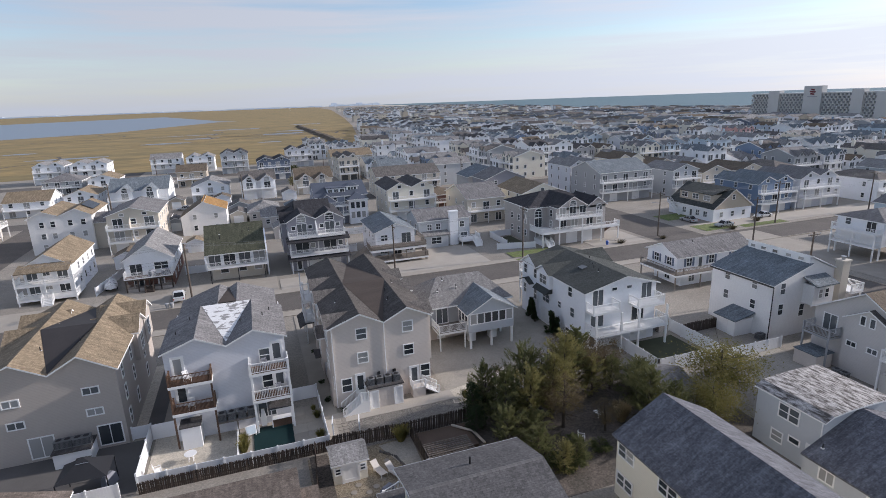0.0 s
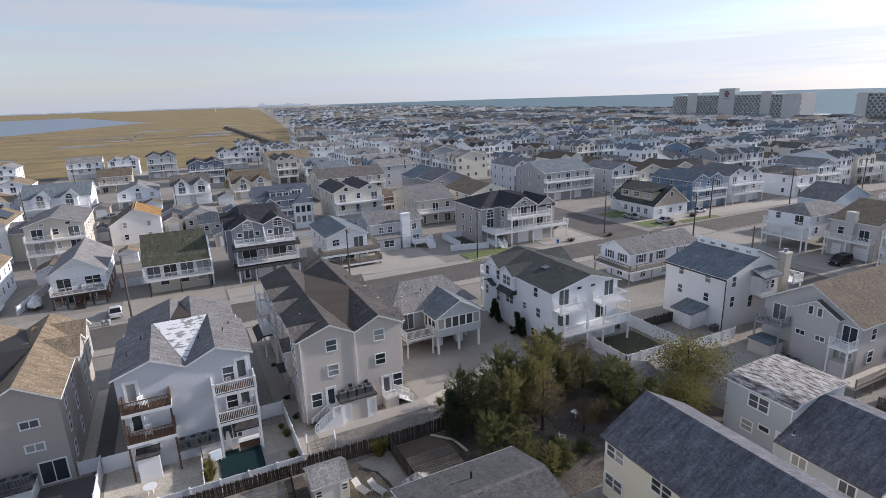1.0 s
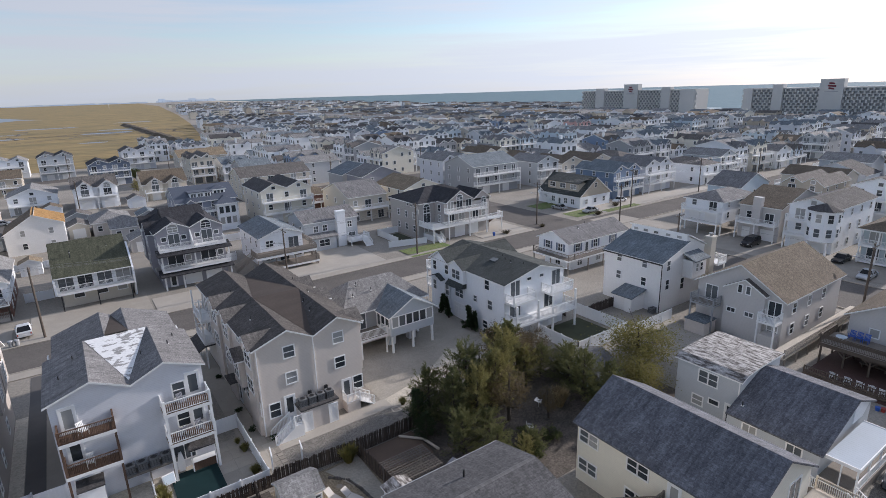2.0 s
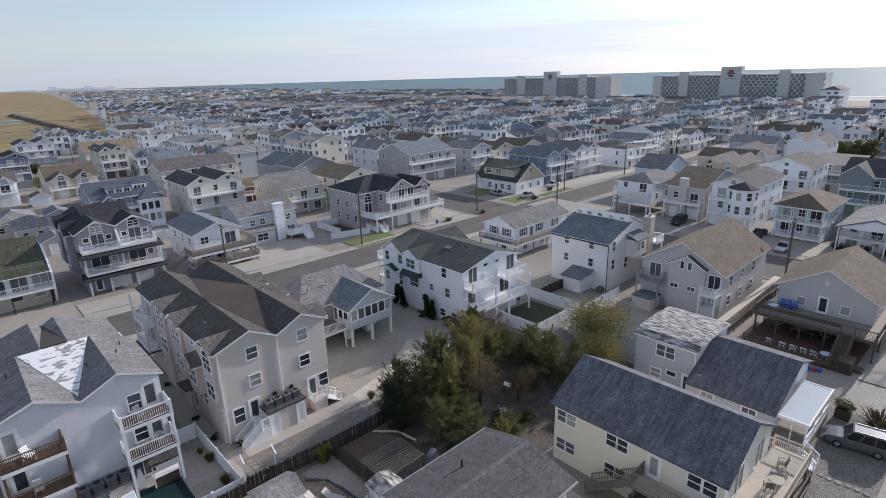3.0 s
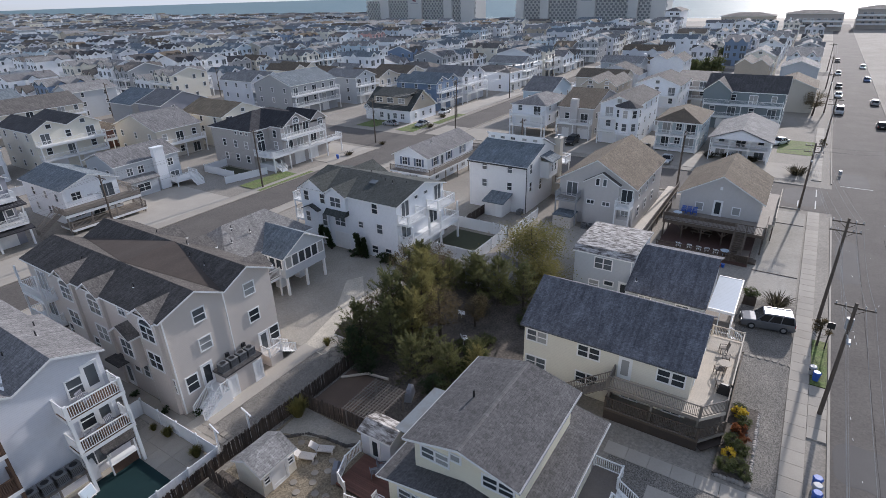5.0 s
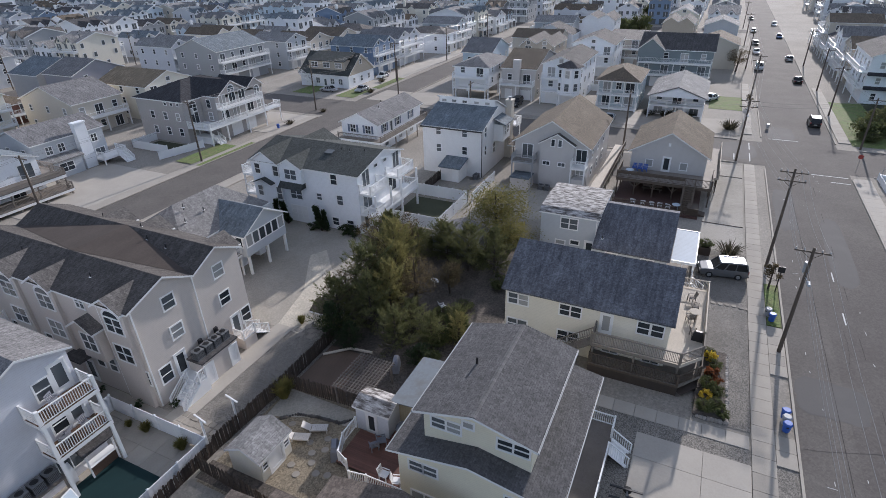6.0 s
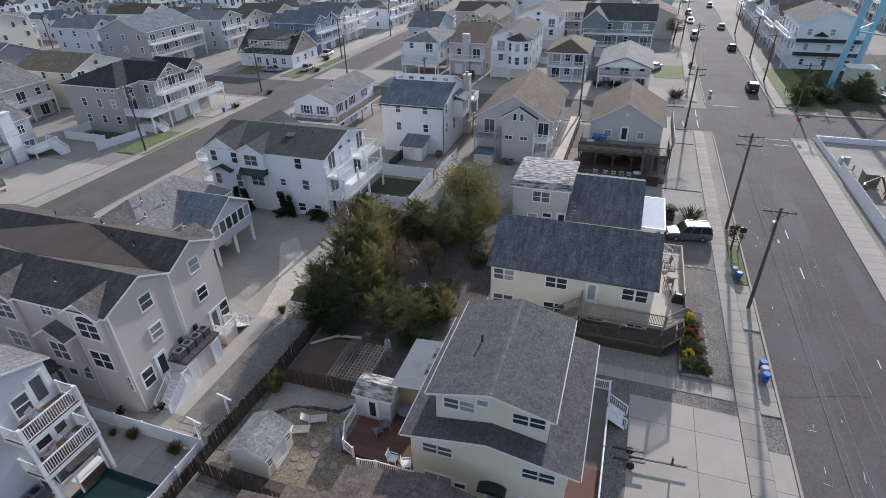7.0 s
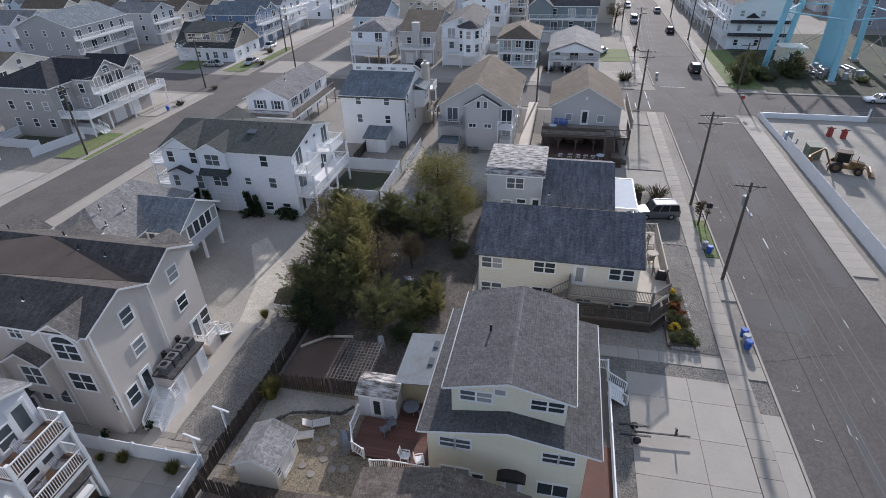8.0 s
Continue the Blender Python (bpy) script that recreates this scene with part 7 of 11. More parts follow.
h.hip(1.9, 4.9, -4.6, -1.6, 9.5, 0.9, "r_seam", 0.35, "lantern_roof")
h.wins("S", -4.6, (2.6, 3.4, 4.2), (8.3,), 0.55, 0.85, "plain")
h.box(-3.4, 1.4, -5.4, -2.0, 7.9, 9.3, "white", "dormer")
h.put("dormer_roof", Shape().box(-3.7, 1.7, -5.7, -0.6, 9.3, 9.45), "r_seam")
h.wins("S", -5.4, (-2.6, -1.0, 0.6), (8.2,), 1.1, 0.8, "slider")
# across the cross street
h = place(62.6, 71.0, 107.0, 14, 7.2, "hip", "white", "r_grey", "W", base=2.6, near=True, label="white stilt house with grey hip roof")
h = place(52.6, 60.6, 110.0, 19, 6.8, "side", "pewter", "r_brown", "W", near=True, label="pale stone-grey house with brown roof and chimney")
h.put("chimney", Shape().box(-1.0, 0.6, -10.6, -9.4, 0, 8.8), "pewter")
h = place(42.8, 50.8, 109.0, 18, 8.4, "front", "white", "r_dark", "W", near=True, label="white house with a round corner bay and dark roof")
bay = [(2.2 + 2.6 * math.cos(math.pi / 8 + math.pi * k / 4), -9.4 + 2.6 * math.sin(math.pi / 8 + math.pi * k / 4)) for k in range(8)]
sh = Shape()
for (ax, ay), (bx, by) in zip(bay, bay[1:] + bay[:1]):
    sh.face([(ax, ay, 2.6), (bx, by, 2.6), (bx, by, 8.3), (ax, ay, 8.3)])
sh.face([(x, y, 2.6) for x, y in reversed(bay)])
sh.face([(x, y, 8.3) for x, y in bay])
h.put("corner_bay", sh.weld(), "white")
for k in (4, 5, 6, 7):
    a = math.pi * (k + 1) / 4
    for z in (3.5, 6.2):
        m = Matrix.Translation((2.2 + 2.4 * math.cos(a), -9.4 + 2.4 * math.sin(a), z)) @ Matrix.Rotation(a + math.pi / 2, 4, "Z")
        fr, pn, both, name = window_meshes(0.9, 1.5, "hung")
        part("window", both, None, h.e, m=m)
h.put("bay_roof", Shape().tube((2.2, -9.4, 8.3), (2.2, -9.4, 9.5), 3.0, 0.05, n=8), "r_dark")
for x, y in ((0.6, -11.2), (3.8, -11.2)):
    h.post(x, y, 0, 2.6, 0.3)
h = House("pale teal house with brown hip roof and two white verandas", 114.0, 34.3)
h.box(109.2, 121.0, 30.2, 38.4, 0, 6.2, "teal")
h.hip(107.4, 121.0, 30.2, 38.4, 6.2, 2.0, "r_brown", 0.5)
for z in (0.55, 3.35):
    h.deck(107.3, 109.2, 30.2, 38.4, z, "WSN", "trim", "trim", 0.3, gap=0.2)
    h.wins("W", 109.2, (32.0, 36.6), (z + 0.1,), 1.7, 2.0, "slider")
    h.win("W", 109.2, 34.3, z + 0.8, 1.0, 1.3, "double")
for y in (30.4, 33.0, 35.6, 38.2):
    h.post(107.45, y, 0, 6.1, 0.18)
h.wins("S", 30.2, (111.5, 114.5, 118.0), (1.2, 4.1), 0.9, 1.3)
TAKEN.append((105, 123, 28.5, 40))
h = place(17.4, 27.6, 108.0, 14, 4.3, "front", "white", "r_light", "W", near=True, label="low white house with a wide gabled porch")
h.put("porch_roof", Shape().prism([(-5.6, 4.2), (0, 6.2), (5.6, 4.2), (5.6, 4.35), (0, 6.4), (-5.6, 4.35)], "y", -10.4, -7.0), ("r_light",))
h.put("porch_gable", Shape().prism([(-5.0, 4.25), (0, 6.1), (5.0, 4.25)], "y", -10.2, -10.0), "white")
for x in (-5.0, -1.7, 1.7, 5.0):
    h.post(x, -10.1, 0, 4.3, 0.18)
h = place(17.5, 34.0, 134.0, 14, 8.6, "side", "green", "r_dark", "W", near=True, label="dark green three-storey house with charcoal roof")
h.gable(-8.4, -2.6, -8.2, 0, 5.6, 8.7, 11.0, "y", "green", "r_dark")
h = House("white cottage with tan upper storey and green-black roof", 112.0, 107.5)
h.box(106.0, 118.0, 100.0, 115.0, 0, 3.0, "white")
prof = [(106.0, 3.3), (112.0, 7.6), (118.0, 3.3)]
h.body(106.0, 118.0, 100.0, 115.0, 3.0, "y", prof, "tan", "upper_wall")
h.roof(106.0, 118.0, 100.0, 115.0, "y", prof, "r_moss", 0.45)
h.box(107.0, 111.0, 101.6, 112.6, 3.9, 6.3, "tan", "dormer")
h.put("dormer_roof", Shape().prism([(106.7, 6.25), (112.2, 7.7), (112.2, 7.85), (106.7, 6.4)], "y", 101.3, 112.9), "r_moss")
h.wins("W", 107.0, (103.4, 107.1, 110.8), (4.75,), 1.9, 1.15, "double")
h.wins("W", 106.0, (102.5, 105.0, 109.5, 112.5), (0.9,), 1.1, 1.3, "double")
h.win("W", 106.0, 107.2, 0.1, 0.95, 2.05, "door")
h.wins("S", 100.0, (108.5, 112.0, 115.5), (1.0,), 0.9, 1.2)
h.win("S", 100.0, 112.0, 5.2, 0.8, 1.1)
h.stairs(105.2, 114.4, 3.2, 0, -1, 16, 1.0)
TAKEN.append((103.5, 120, 97.5, 117))
place(122.5, 134.5, 102.5, 14, 7.6, "twin", "blue", "r_slate", "S", near=True)
place(137, 150, 102.5, 14, 7.8, "twin", "paleblue", "r_grey", "S")
place(70.0, 78.0, 128.0, 14, 6.6, "side", "sky", "r_grey", "W")
h = place(57.0, 66.0, 140.0, 15, 7.2, "twin", "tan", "r_dusk", "W")
place(41.0, 52.0, 141.0, 14, 8.0, "front", "white", "r_dark", "W")
place(36.5, 46.5, 158.0, 16, 7.0, "low", "taupe", "r_dusk", "W")
# the long grey house by the crossing
h = House("long low white house with grey roof and wooden balcony", 73.0, 70.0)
h.gable(64.8, 80.6, 66.4, 73.5, 2.7, 5.2, 6.8, "x", "white", "r_grey", 0.4)
h.box(66.2, 80.4, 66.9, 73.2, 0, 2.7, "white", "lower_wall")
for y in (71.2, 68.2):
    h.win("W", 64.8, y, 3.6, 1.0, 1.25, "double")
    for s in (-1, 1):
        h.put("shutter", Shape().box(64.73, 64.8, y + s * 0.85 - 0.18, y + s * 0.85 + 0.18, 3.55, 4.9), "slate")
for x in (67.2, 71.8, 76.6):
    h.win("S", 66.4, x, 3.5, 1.0, 1.3, "double")
    for s in (-1, 1):
        h.put("shutter", Shape().box(x + s * 0.85 - 0.18, x + s * 0.85 + 0.18, 66.33, 66.4, 3.45, 4.85), "slate")
h.win("S", 66.4, 69.5, 2.8, 0.95, 2.05, "door")
h.wins("S", 66.9, (68.4, 73.4, 77.6), (0.6,), 1.1, 1.3, "double")
h.win("W", 66.2, 70.0, 0.5, 1.1, 1.4, "double")
h.deck(63.3, 64.8, 64.9, 73.5, 2.7, "W", "weathered", "weathered", 0.3, posts=((63.45, 65.1), (63.45, 69.2), (63.45, 73.3)), gap=0.16)
h.deck(64.8, 80.6, 64.9, 66.4, 2.7, "SE", "weathered", "weathered", 0.3, posts=((68.5, 65.05), (72.5, 65.05), (76.5, 65.05), (80.4, 65.05)), gap=0.16)
h.put("railing", railing(Shape(), [(63.4, 64.98), (64.85, 64.98)], 2.7, 1.0, 0.16), "weathered")
for x, y, z in ((70.0, 69.0, 6.4), (74.0, 71.0, 6.3)):
    vent(h, x, y, z, z + 0.6)
TAKEN.append((62.5, 83, 63, 76))
# south of the main street, past the water tower
h = place(131.0, 149.0, -12.0, 13, 9.4, "side", "white", "r_dark", "N", near=True, label="tall white house with dark trim roofs")
for z in (3.1, 5.9):
    h.put("skirt_roof", Shape().prism([(9.0, z + 0.5), (9.8, z), (9.8, z - 0.12), (9.0, z - 0.12)], "y", -6.5, 6.5), "r_night")
h.put("entry_hood", Shape().prism([(-3.4, 7.0), (-2.0, 7.9), (-0.6, 7.0)], "x", 9.0, 9.7), "r_night")
place(152.0, 163.0, -12.0, 13, 7.8, "front", "tan", "r_brown", "N")
for i, x in enumerate((168, 181, 194, 207)):
    place(x, x + 10.5, -12.0, 13, (8.4, 6.0, 9.0, 6.6)[i], ("twin", "side", "front", "hip")[i], ("white", "paleblue", "beige", "white")[i], ("r_grey", "r_dark", "r_brown", "r_slate")[i], "N")

# trees that stand between the houses
TREES = ((57.0, 245.0, 1.0), (60.5, 235.0, 0.8), (20.0, 259.0, 0.75), (58.0, 275.0, 0.85), (116.0, 319.0, 1.1), (207.0, 43.5, 1.5), (211.0, 49.0, 1.2), (171.0, 45.0, 0.8), (264.0, 229.0, 1.1), (136.0, 190.0, 0.7),
         (276.0, 47.0, 1.2), (267.0, 74.0, 1.1), (235.0, 230.0, 1.0), (240.0, 223.0, 1.1), (302.0, 162.0, 1.0))
for x, y, s in TREES:
    TAKEN.append((x - 2.5 * s, x + 2.5 * s, y - 2.5 * s, y + 2.5 * s))

# fill the remaining lots from a set of patterns
COMBOS = (("twin", "white", "r_dark", 8.6), ("front", "beige", "r_brown", 6.2), ("side", "grey", "r_slate", 7.0), ("twin", "paleblue", "r_grey", 8.4),
          ("hip", "white", "r_dusk", 6.2), ("front", "mist", "r_light", 7.8), ("twin", "tan", "r_dusk", 8.2), ("side", "white", "r_dark", 5.8),
          ("twin", "cream", "r_brown", 8.8), ("front", "grey", "r_dark", 8.2), ("low", "beige", "r_light", 7.4), ("side", "slategrey", "r_grey", 7.6))
PATTERN = {}
rnd = random.Random(21)
lots = []
for k in range(0, 7):
    y_s, y_n = A_S + PITCH * k, A_S + PITCH * k + 9.5
    for x in np.arange(-150.0, 580.0, 12.6):
        for cy, rz in ((y_n + 15.5, 0), (y_n + 46.0, 0), (y_s - 13.5, 180)):
            lots.append((float(x) + rnd.uniform(-0.8, 0.8), cy + rnd.uniform(-2.5, 2.5), rz))
for x in (150, 168, 196, 219, 262, 290, 325, 362, 406, 440, 475):
    for y in np.arange(17.0, 66.0, 12.6):
        lots.append((x + rnd.uniform(-2, 2), float(y), -90 if x % 2 else 90))
for sx in (-60, 82.6, 236, 380, 505):
    e = sx + (12.6 if sx == 82.6 else 10.0)
    for k in range(0, 7):
        for y in np.arange(A_S + PITCH * k + 20.0, A_S + PITCH * (k + 1) - 8.0, 12.4):
            lots.append((sx - 9.6, float(y), 90))
            lots.append((e + 9.6, float(y), -90))
for y in np.arange(-30.0, -260.0, -26.0):
    for x in np.arange(150.0, 560.0, 12.6):
        lots.append((float(x), float(y) + rnd.uniform(-2, 2), 180))


def free(x, y, rz):
    w, d = (5.6, 9.0) if rz % 180 == 0 else (9.0, 5.6)
    if -52 < x < 34 and y > 122 or x <= -52 and y > 186:
        return False
    if y > 372 and x < 84 + 0.16 * (y - 372):
        return False
    if x > 578 or (x > 432 and 90 < y < 430) or (x > 415 and y < 90) or (y < 78 and y > -20 and x < 126) or (y < -20 and x < 160):
        return False
    for sx in (-60, 82.6, 236, 380, 505):
        if sx - 7.5 < x < sx + 10 + (2.6 if sx > 80 and sx < 90 else 0) + 7.5 and y < 660:
            return False
    return all(x + w < a or x - w > b or y + d < c or y - d > e for a, b, c, e in TAKEN)


lots = [p for p in lots if free(*p)]
lots.sort(key=lambda p: math.hypot(p[0] - 20, p[1] - 30))
FAR = Shape()
WALLS = ("white", "beige", "grey", "paleblue", "cream", "sky", "tan", "slate", "pink", "blue")
ROOFS = ("r_dark", "r_grey", "r_light", "r_dusk", "r_slate", "r_light", "r_slate", "r_light", "r_brown")
FAR_MATS = WALLS + ROOFS + ("trim", "glass")


def far_house(x, y, rz):
    """A house too far off to tell its parts: walls, gabled roof, decks on posts, dormers, windows."""
    w, d, e = rnd.uniform(8.0, 10.6), rnd.uniform(12.5, 16.5), rnd.choice((5.6, 6.2, 8.4, 8.6, 8.9, 9.2))
    wm = rnd.choice((0, 0, 0, 0, 0, 0, 0, 0, 0, 1, 2, 3, 3, 4, 4, 5, 5, 6, 9 if rnd.random() < 0.4 else 2, 7 if rnd.random() < 0.4 else 0, 8 if rnd.random() < 0.2 else 0))
    rm = len(WALLS) + rnd.randrange(len(ROOFS))
    sh, tr, gl = Shape(), len(WALLS) + len(ROOFS), len(WALLS) + len(ROOFS) + 1
    x0, x1, y0, y1 = -w / 2, w / 2, -d / 2, d / 2
    kind = rnd.random()
    if kind < 0.5:
        tops, axis = [(x0, e), (x0 + w / 4, e + 1.6), (0, e + 0.35), (x1 - w / 4, e + 1.6), (x1, e)], "y"
    elif kind < 0.75:
        tops, axis = [(x0, e), (0, e + rnd.uniform(1.6, 2.2)), (x1, e)], "y"
    else:
        tops, axis = [(y0, e), (0, e + 2.2), (y1, e)], "x"
    u0, u1, a0, a1 = (x0, x1, y0, y1) if axis == "y" else (y0, y1, x0, x1)
    sh.prism([(u0, 0)] + tops + [(u1, 0)], axis, a0, a1, wm)
    at = (lambda u, z, a: (a, u, z)) if axis == "x" else (lambda u, z, a: (u, a, z))
    for (u, z), (v, q) in zip(tops, tops[1:]):
        f = [at(u, z + 0.14, a0 - 0.35), at(v, q + 0.14, a0 - 0.35), at(v, q + 0.14, a1 + 0.35), at(u, z + 0.14, a1 + 0.35)]
        sh.face(f if axis == "y" else f[::-1], rm)
        for a in (a0 - 0.37, a1 + 0.33):
            c = [at(u, z - 0.16, a), at(v, q - 0.16, a), at(v, q + 0.12, a), at(u, z + 0.12, a)]
            sh.hexa(c + [(px + (0.04 if axis == "x" else 0), py + (0.04 if axis == "y" else 0), pz) for px, py, pz in c], tr)
    if axis == "y":
        for u, z in tops[1::2]:
            for py, qy in ((y0 - 0.06, y0), (y1, y1 + 0.06)):
                sh.box(u - 0.5, u + 0.5, py, qy, z - 1.45, z - 0.7, gl)
            sh.box(u - 0.62, u + 0.62, y0 - 0.04, y0, z - 1.57, z - 0.58, tr)
        # side gables along the eaves
        for s in (-1, 1):
            for c in ((-d * 0.22, d * 0.2) if rnd.random() < 0.6 else (rnd.uniform(-2, 2),)):
                a, b = (x0 - 0.3, x0 + w * 0.22) if s < 0 else (x1 - w * 0.22, x1 + 0.3)
                sh.prism([(c - 1.5, e - 1.0), (c - 1.5, e + 0.05), (c, e + 1.1), (c + 1.5, e + 0.05), (c + 1.5, e - 1.0)], "x", a, b, wm)
                for p_, q_ in (((c - 1.8, e + 0.0), (c, e + 1.25)), ((c, e + 1.25), (c + 1.8, e + 0.0))):
                    sh.hexa([(a - 0.2, p_[0], p_[1]), (b + 0.2, p_[0], p_[1]), (b + 0.2, q_[0], q_[1]), (a - 0.2, q_[0], q_[1]),
                             (a - 0.2, p_[0], p_[1] + 0.14), (b + 0.2, p_[0], p_[1] + 0.14), (b + 0.2, q_[0], q_[1] + 0.14), (a - 0.2, q_[0], q_[1] + 0.14)], rm)
    else:
        for u in (x0 + w * 0.27, x1 - w * 0.27):
            for py, qy in ((y0 - 0.3, y0 + d * 0.4), (y1 - d * 0.4, y1 + 0.3)):
                sh.prism([(u - 1.6, e - 0.2), (u, e + 1.5), (u + 1.6, e - 0.2)], "y", py, qy, wm)
                sh.prism([(u - 1.95, e - 0.3), (u, e + 1.75), (u + 1.95, e - 0.3), (u, e + 1.52)], "y", py - 0.2, qy + 0.2, rm)
            sh.box(u - 0.4, u + 0.4, y0 - 0.36, y0 - 0.3, e + 0.1, e + 0.8, gl)
    if rnd.random() < 0.35:
        u = rnd.uniform(x0 + 1, x1 - 1)
        sh.box(u - 0.45, u + 0.45, y1 - 4.0, y1 - 3.1, e - 0.5, e + 3.0, rnd.choice((wm, tr)))
    for k in range(2):
        u, v = rnd.uniform(x0 + 1, x1 - 1), rnd.uniform(y0 + 2, y1 - 2)
        sh.box(u - 0.1, u + 0.1, v - 0.1, v + 0.1, e + 0.6, e + 2.3, gl)
    floors = round(e / 2.9)
    for face, out, deep in ((y0, -1, rnd.uniform(1.5, 2.4)), (y1, 1, rnd.choice((0.0, 1.4, 1.8)))):
        near_, far_ = (face + out * 0.05, face) if out > 0 else (face + out * 0.05, face)
        lo, hi = min(near_, far_), max(near_, far_)
        for u in (x0 + w * 0.27, x1 - w * 0.27):
            sh.box(u - 1.25, u + 1.25, lo, hi, 0.1, 2.2, rnd.choice((gl, gl, tr)))
        half = rnd.random() < 0.3
        left, right = (x0, x0 + w * 0.55) if half else (x0, x1)
        for k in range(1, floors):
            z = k * 2.9
            for i in range(3):
                u = x0 + w * (i + 0.5) / 3
                if i == 1:
                    sh.box(u - 0.55, u + 0.55, lo, hi, z + 0.9, z + 2.2, gl)
                else:
                    sh.box(u - 0.95, u + 0.95, lo, hi, z + 0.15, z + 2.15, gl)
                    sh.box(u - 0.05, u + 0.05, lo - 0.02, hi + 0.02, z + 0.15, z + 2.15, tr)
            if deep:
                p, q = sorted((face, face + out * deep))
                sh.box(left, right, p, q, z - 0.25, z, tr)
                edge = face + out * deep
                for zz, t in ((0.88, 0.1), (0.22, 0.28)):
                    sh.box(left, right, edge - 0.04, edge + 0.04, z + zz, z + zz + t, tr)
                    for u in (left, right):
                        sh.box(u - 0.04, u + 0.04, p, q, z + zz, z + zz + t, tr)
                m_ = 6
                for i in range(m_ + 1):
                    u = left + (right - left) * i / m_
                    sh.box(u - 0.06, u + 0.06, edge - 0.05, edge + 0.05, z, z + 0.95, tr)
        if deep:
            edge = face + out * (deep - 0.1)
            for u in (left + 0.1, (left + right) / 2, right - 0.1):
                sh.box(u - 0.11, u + 0.11, edge - 0.11, edge + 0.11, 0, 2.9 * (floors - 1) - 0.2, tr)
    for face_x in (x0, x1):
        for k in range(floors):
            z = 2.9 * k + 0.95
            for i in range(4):
                u = y0 + d * (i + 0.5) / 4
                if (i + k) % 4 != 3:
                    sh.box(face_x - 0.05, face_x + 0.05, u - 0.45, u + 0.45, z, z + 1.3, gl)
                    sh.box(face_x - 0.03, face_x + 0.03, u - 0.58, u + 0.58, z - 0.12, z + 1.42, tr)
    m = pose(x, y, 0, 0, 0, rz)
    n = len(FAR.v)
    FAR.v += [tuple(m @ Vector(p)) for p in sh.v]
    FAR.f += [tuple(i + n for i in f) for f in sh.f]
    FAR.m += sh.m


def faint_house(x, y, rz):
    """A house near the skyline: walls, roof, one white balcony and dark openings."""
    w, d, e = rnd.uniform(8.0, 11), rnd.uniform(12, 16), rnd.choice((5.8, 8.4, 8.8, 9.2))
    wm, rm = rnd.choice((0, 0, 0, 0, 1, 2, 3, 4, 6)), len(WALLS) + rnd.randrange(len(ROOFS))
    sh, tr, gl = Shape(), len(WALLS) + len(ROOFS), len(WALLS) + len(ROOFS) + 1
    x0, x1, y0, y1 = -w / 2, w / 2, -d / 2, d / 2
    tops = [(x0, e), (x0 + w / 4, e + 1.6), (0, e + 0.4), (x1 - w / 4, e + 1.6), (x1, e)] if rnd.random() < 0.6 else [(x0, e), (0, e + 2.0), (x1, e)]
    sh.prism([(x0, 0)] + tops + [(x1, 0)], "y", y0, y1, wm)
    for (u, z), (v, q) in zip(tops, tops[1:]):
        sh.face([(u, y0 - 0.3, z + 0.15), (v, y0 - 0.3, q + 0.15), (v, y1 + 0.3, q + 0.15), (u, y1 + 0.3, z + 0.15)], rm)
    for k in range(1, round(e / 2.9)):
        z = 2.9 * k
        sh.box(x0, x1, y0 - 1.6, y0, z - 0.25, z, tr)
        sh.box(x0, x1, y0 - 1.6, y0 - 1.54, z + 0.3, z + 0.95, tr)
        sh.box(x0 + 1, x1 - 1, y0 - 0.05, y0, z + 0.2, z + 2.1, gl)
        for fx in (x0, x1):
            for i in range(3):
                u = y0 + d * (i + 0.5) / 3
                sh.box(fx - 0.05, fx + 0.05, u - 0.5, u + 0.5, z + 0.9, z + 2.2, gl)
    m = pose(x, y, 0, 0, 0, rz)
    n = len(FAR.v)
    FAR.v += [tuple(m @ Vector(p)) for p in sh.v]
    FAR.f += [tuple(i + n for i in f) for f in sh.f]
    FAR.m += sh.m


count = 0
for x, y, rz in lots:
    if not free(x, y, rz):
        continue
    w, d = (4.9, 8.0) if rz % 180 == 0 else (8.0, 4.9)
    TAKEN.append((x - w, x + w, y - d, y + d))
    count += 1
    if count < 39:
        key = rnd.randrange(len(COMBOS))
        if key not in PATTERN:
            st, wl, rf, ev = COMBOS[key]
            PATTERN[key] = town_house(x, y, rnd.uniform(9, 10.8), rnd.uniform(13, 15), ev, st, wl, rf, rz, gap=0.3, sparse=True).e
        else:
            copy_thing(PATTERN[key], pose(x, y, 0, 0, 0, rz))
    elif math.hypot(x, y) < 460:
        far_house(x, y, rz)
    else:
        faint_house(x, y, rz)
for k in range(500):
    y = rnd.uniform(740, 2300)
    lo, hi = 150 + 0.13 * (y - 740), 590 + 0.14 * (y - 700)
    faint_house(rnd.uniform(lo, hi), y, rnd.choice((0, 180, 90)))
for k in range(90):
    faint_house(rnd.uniform(585, 600) - 14 if k % 2 else rnd.uniform(520, 590), rnd.uniform(500, 740), rnd.choice((0, -90)))
tagged(solid("far_houses", FAR, FAR_MATS, "hundreds of closely set beach houses in the distance", "houses", kind="stuff"), group="")

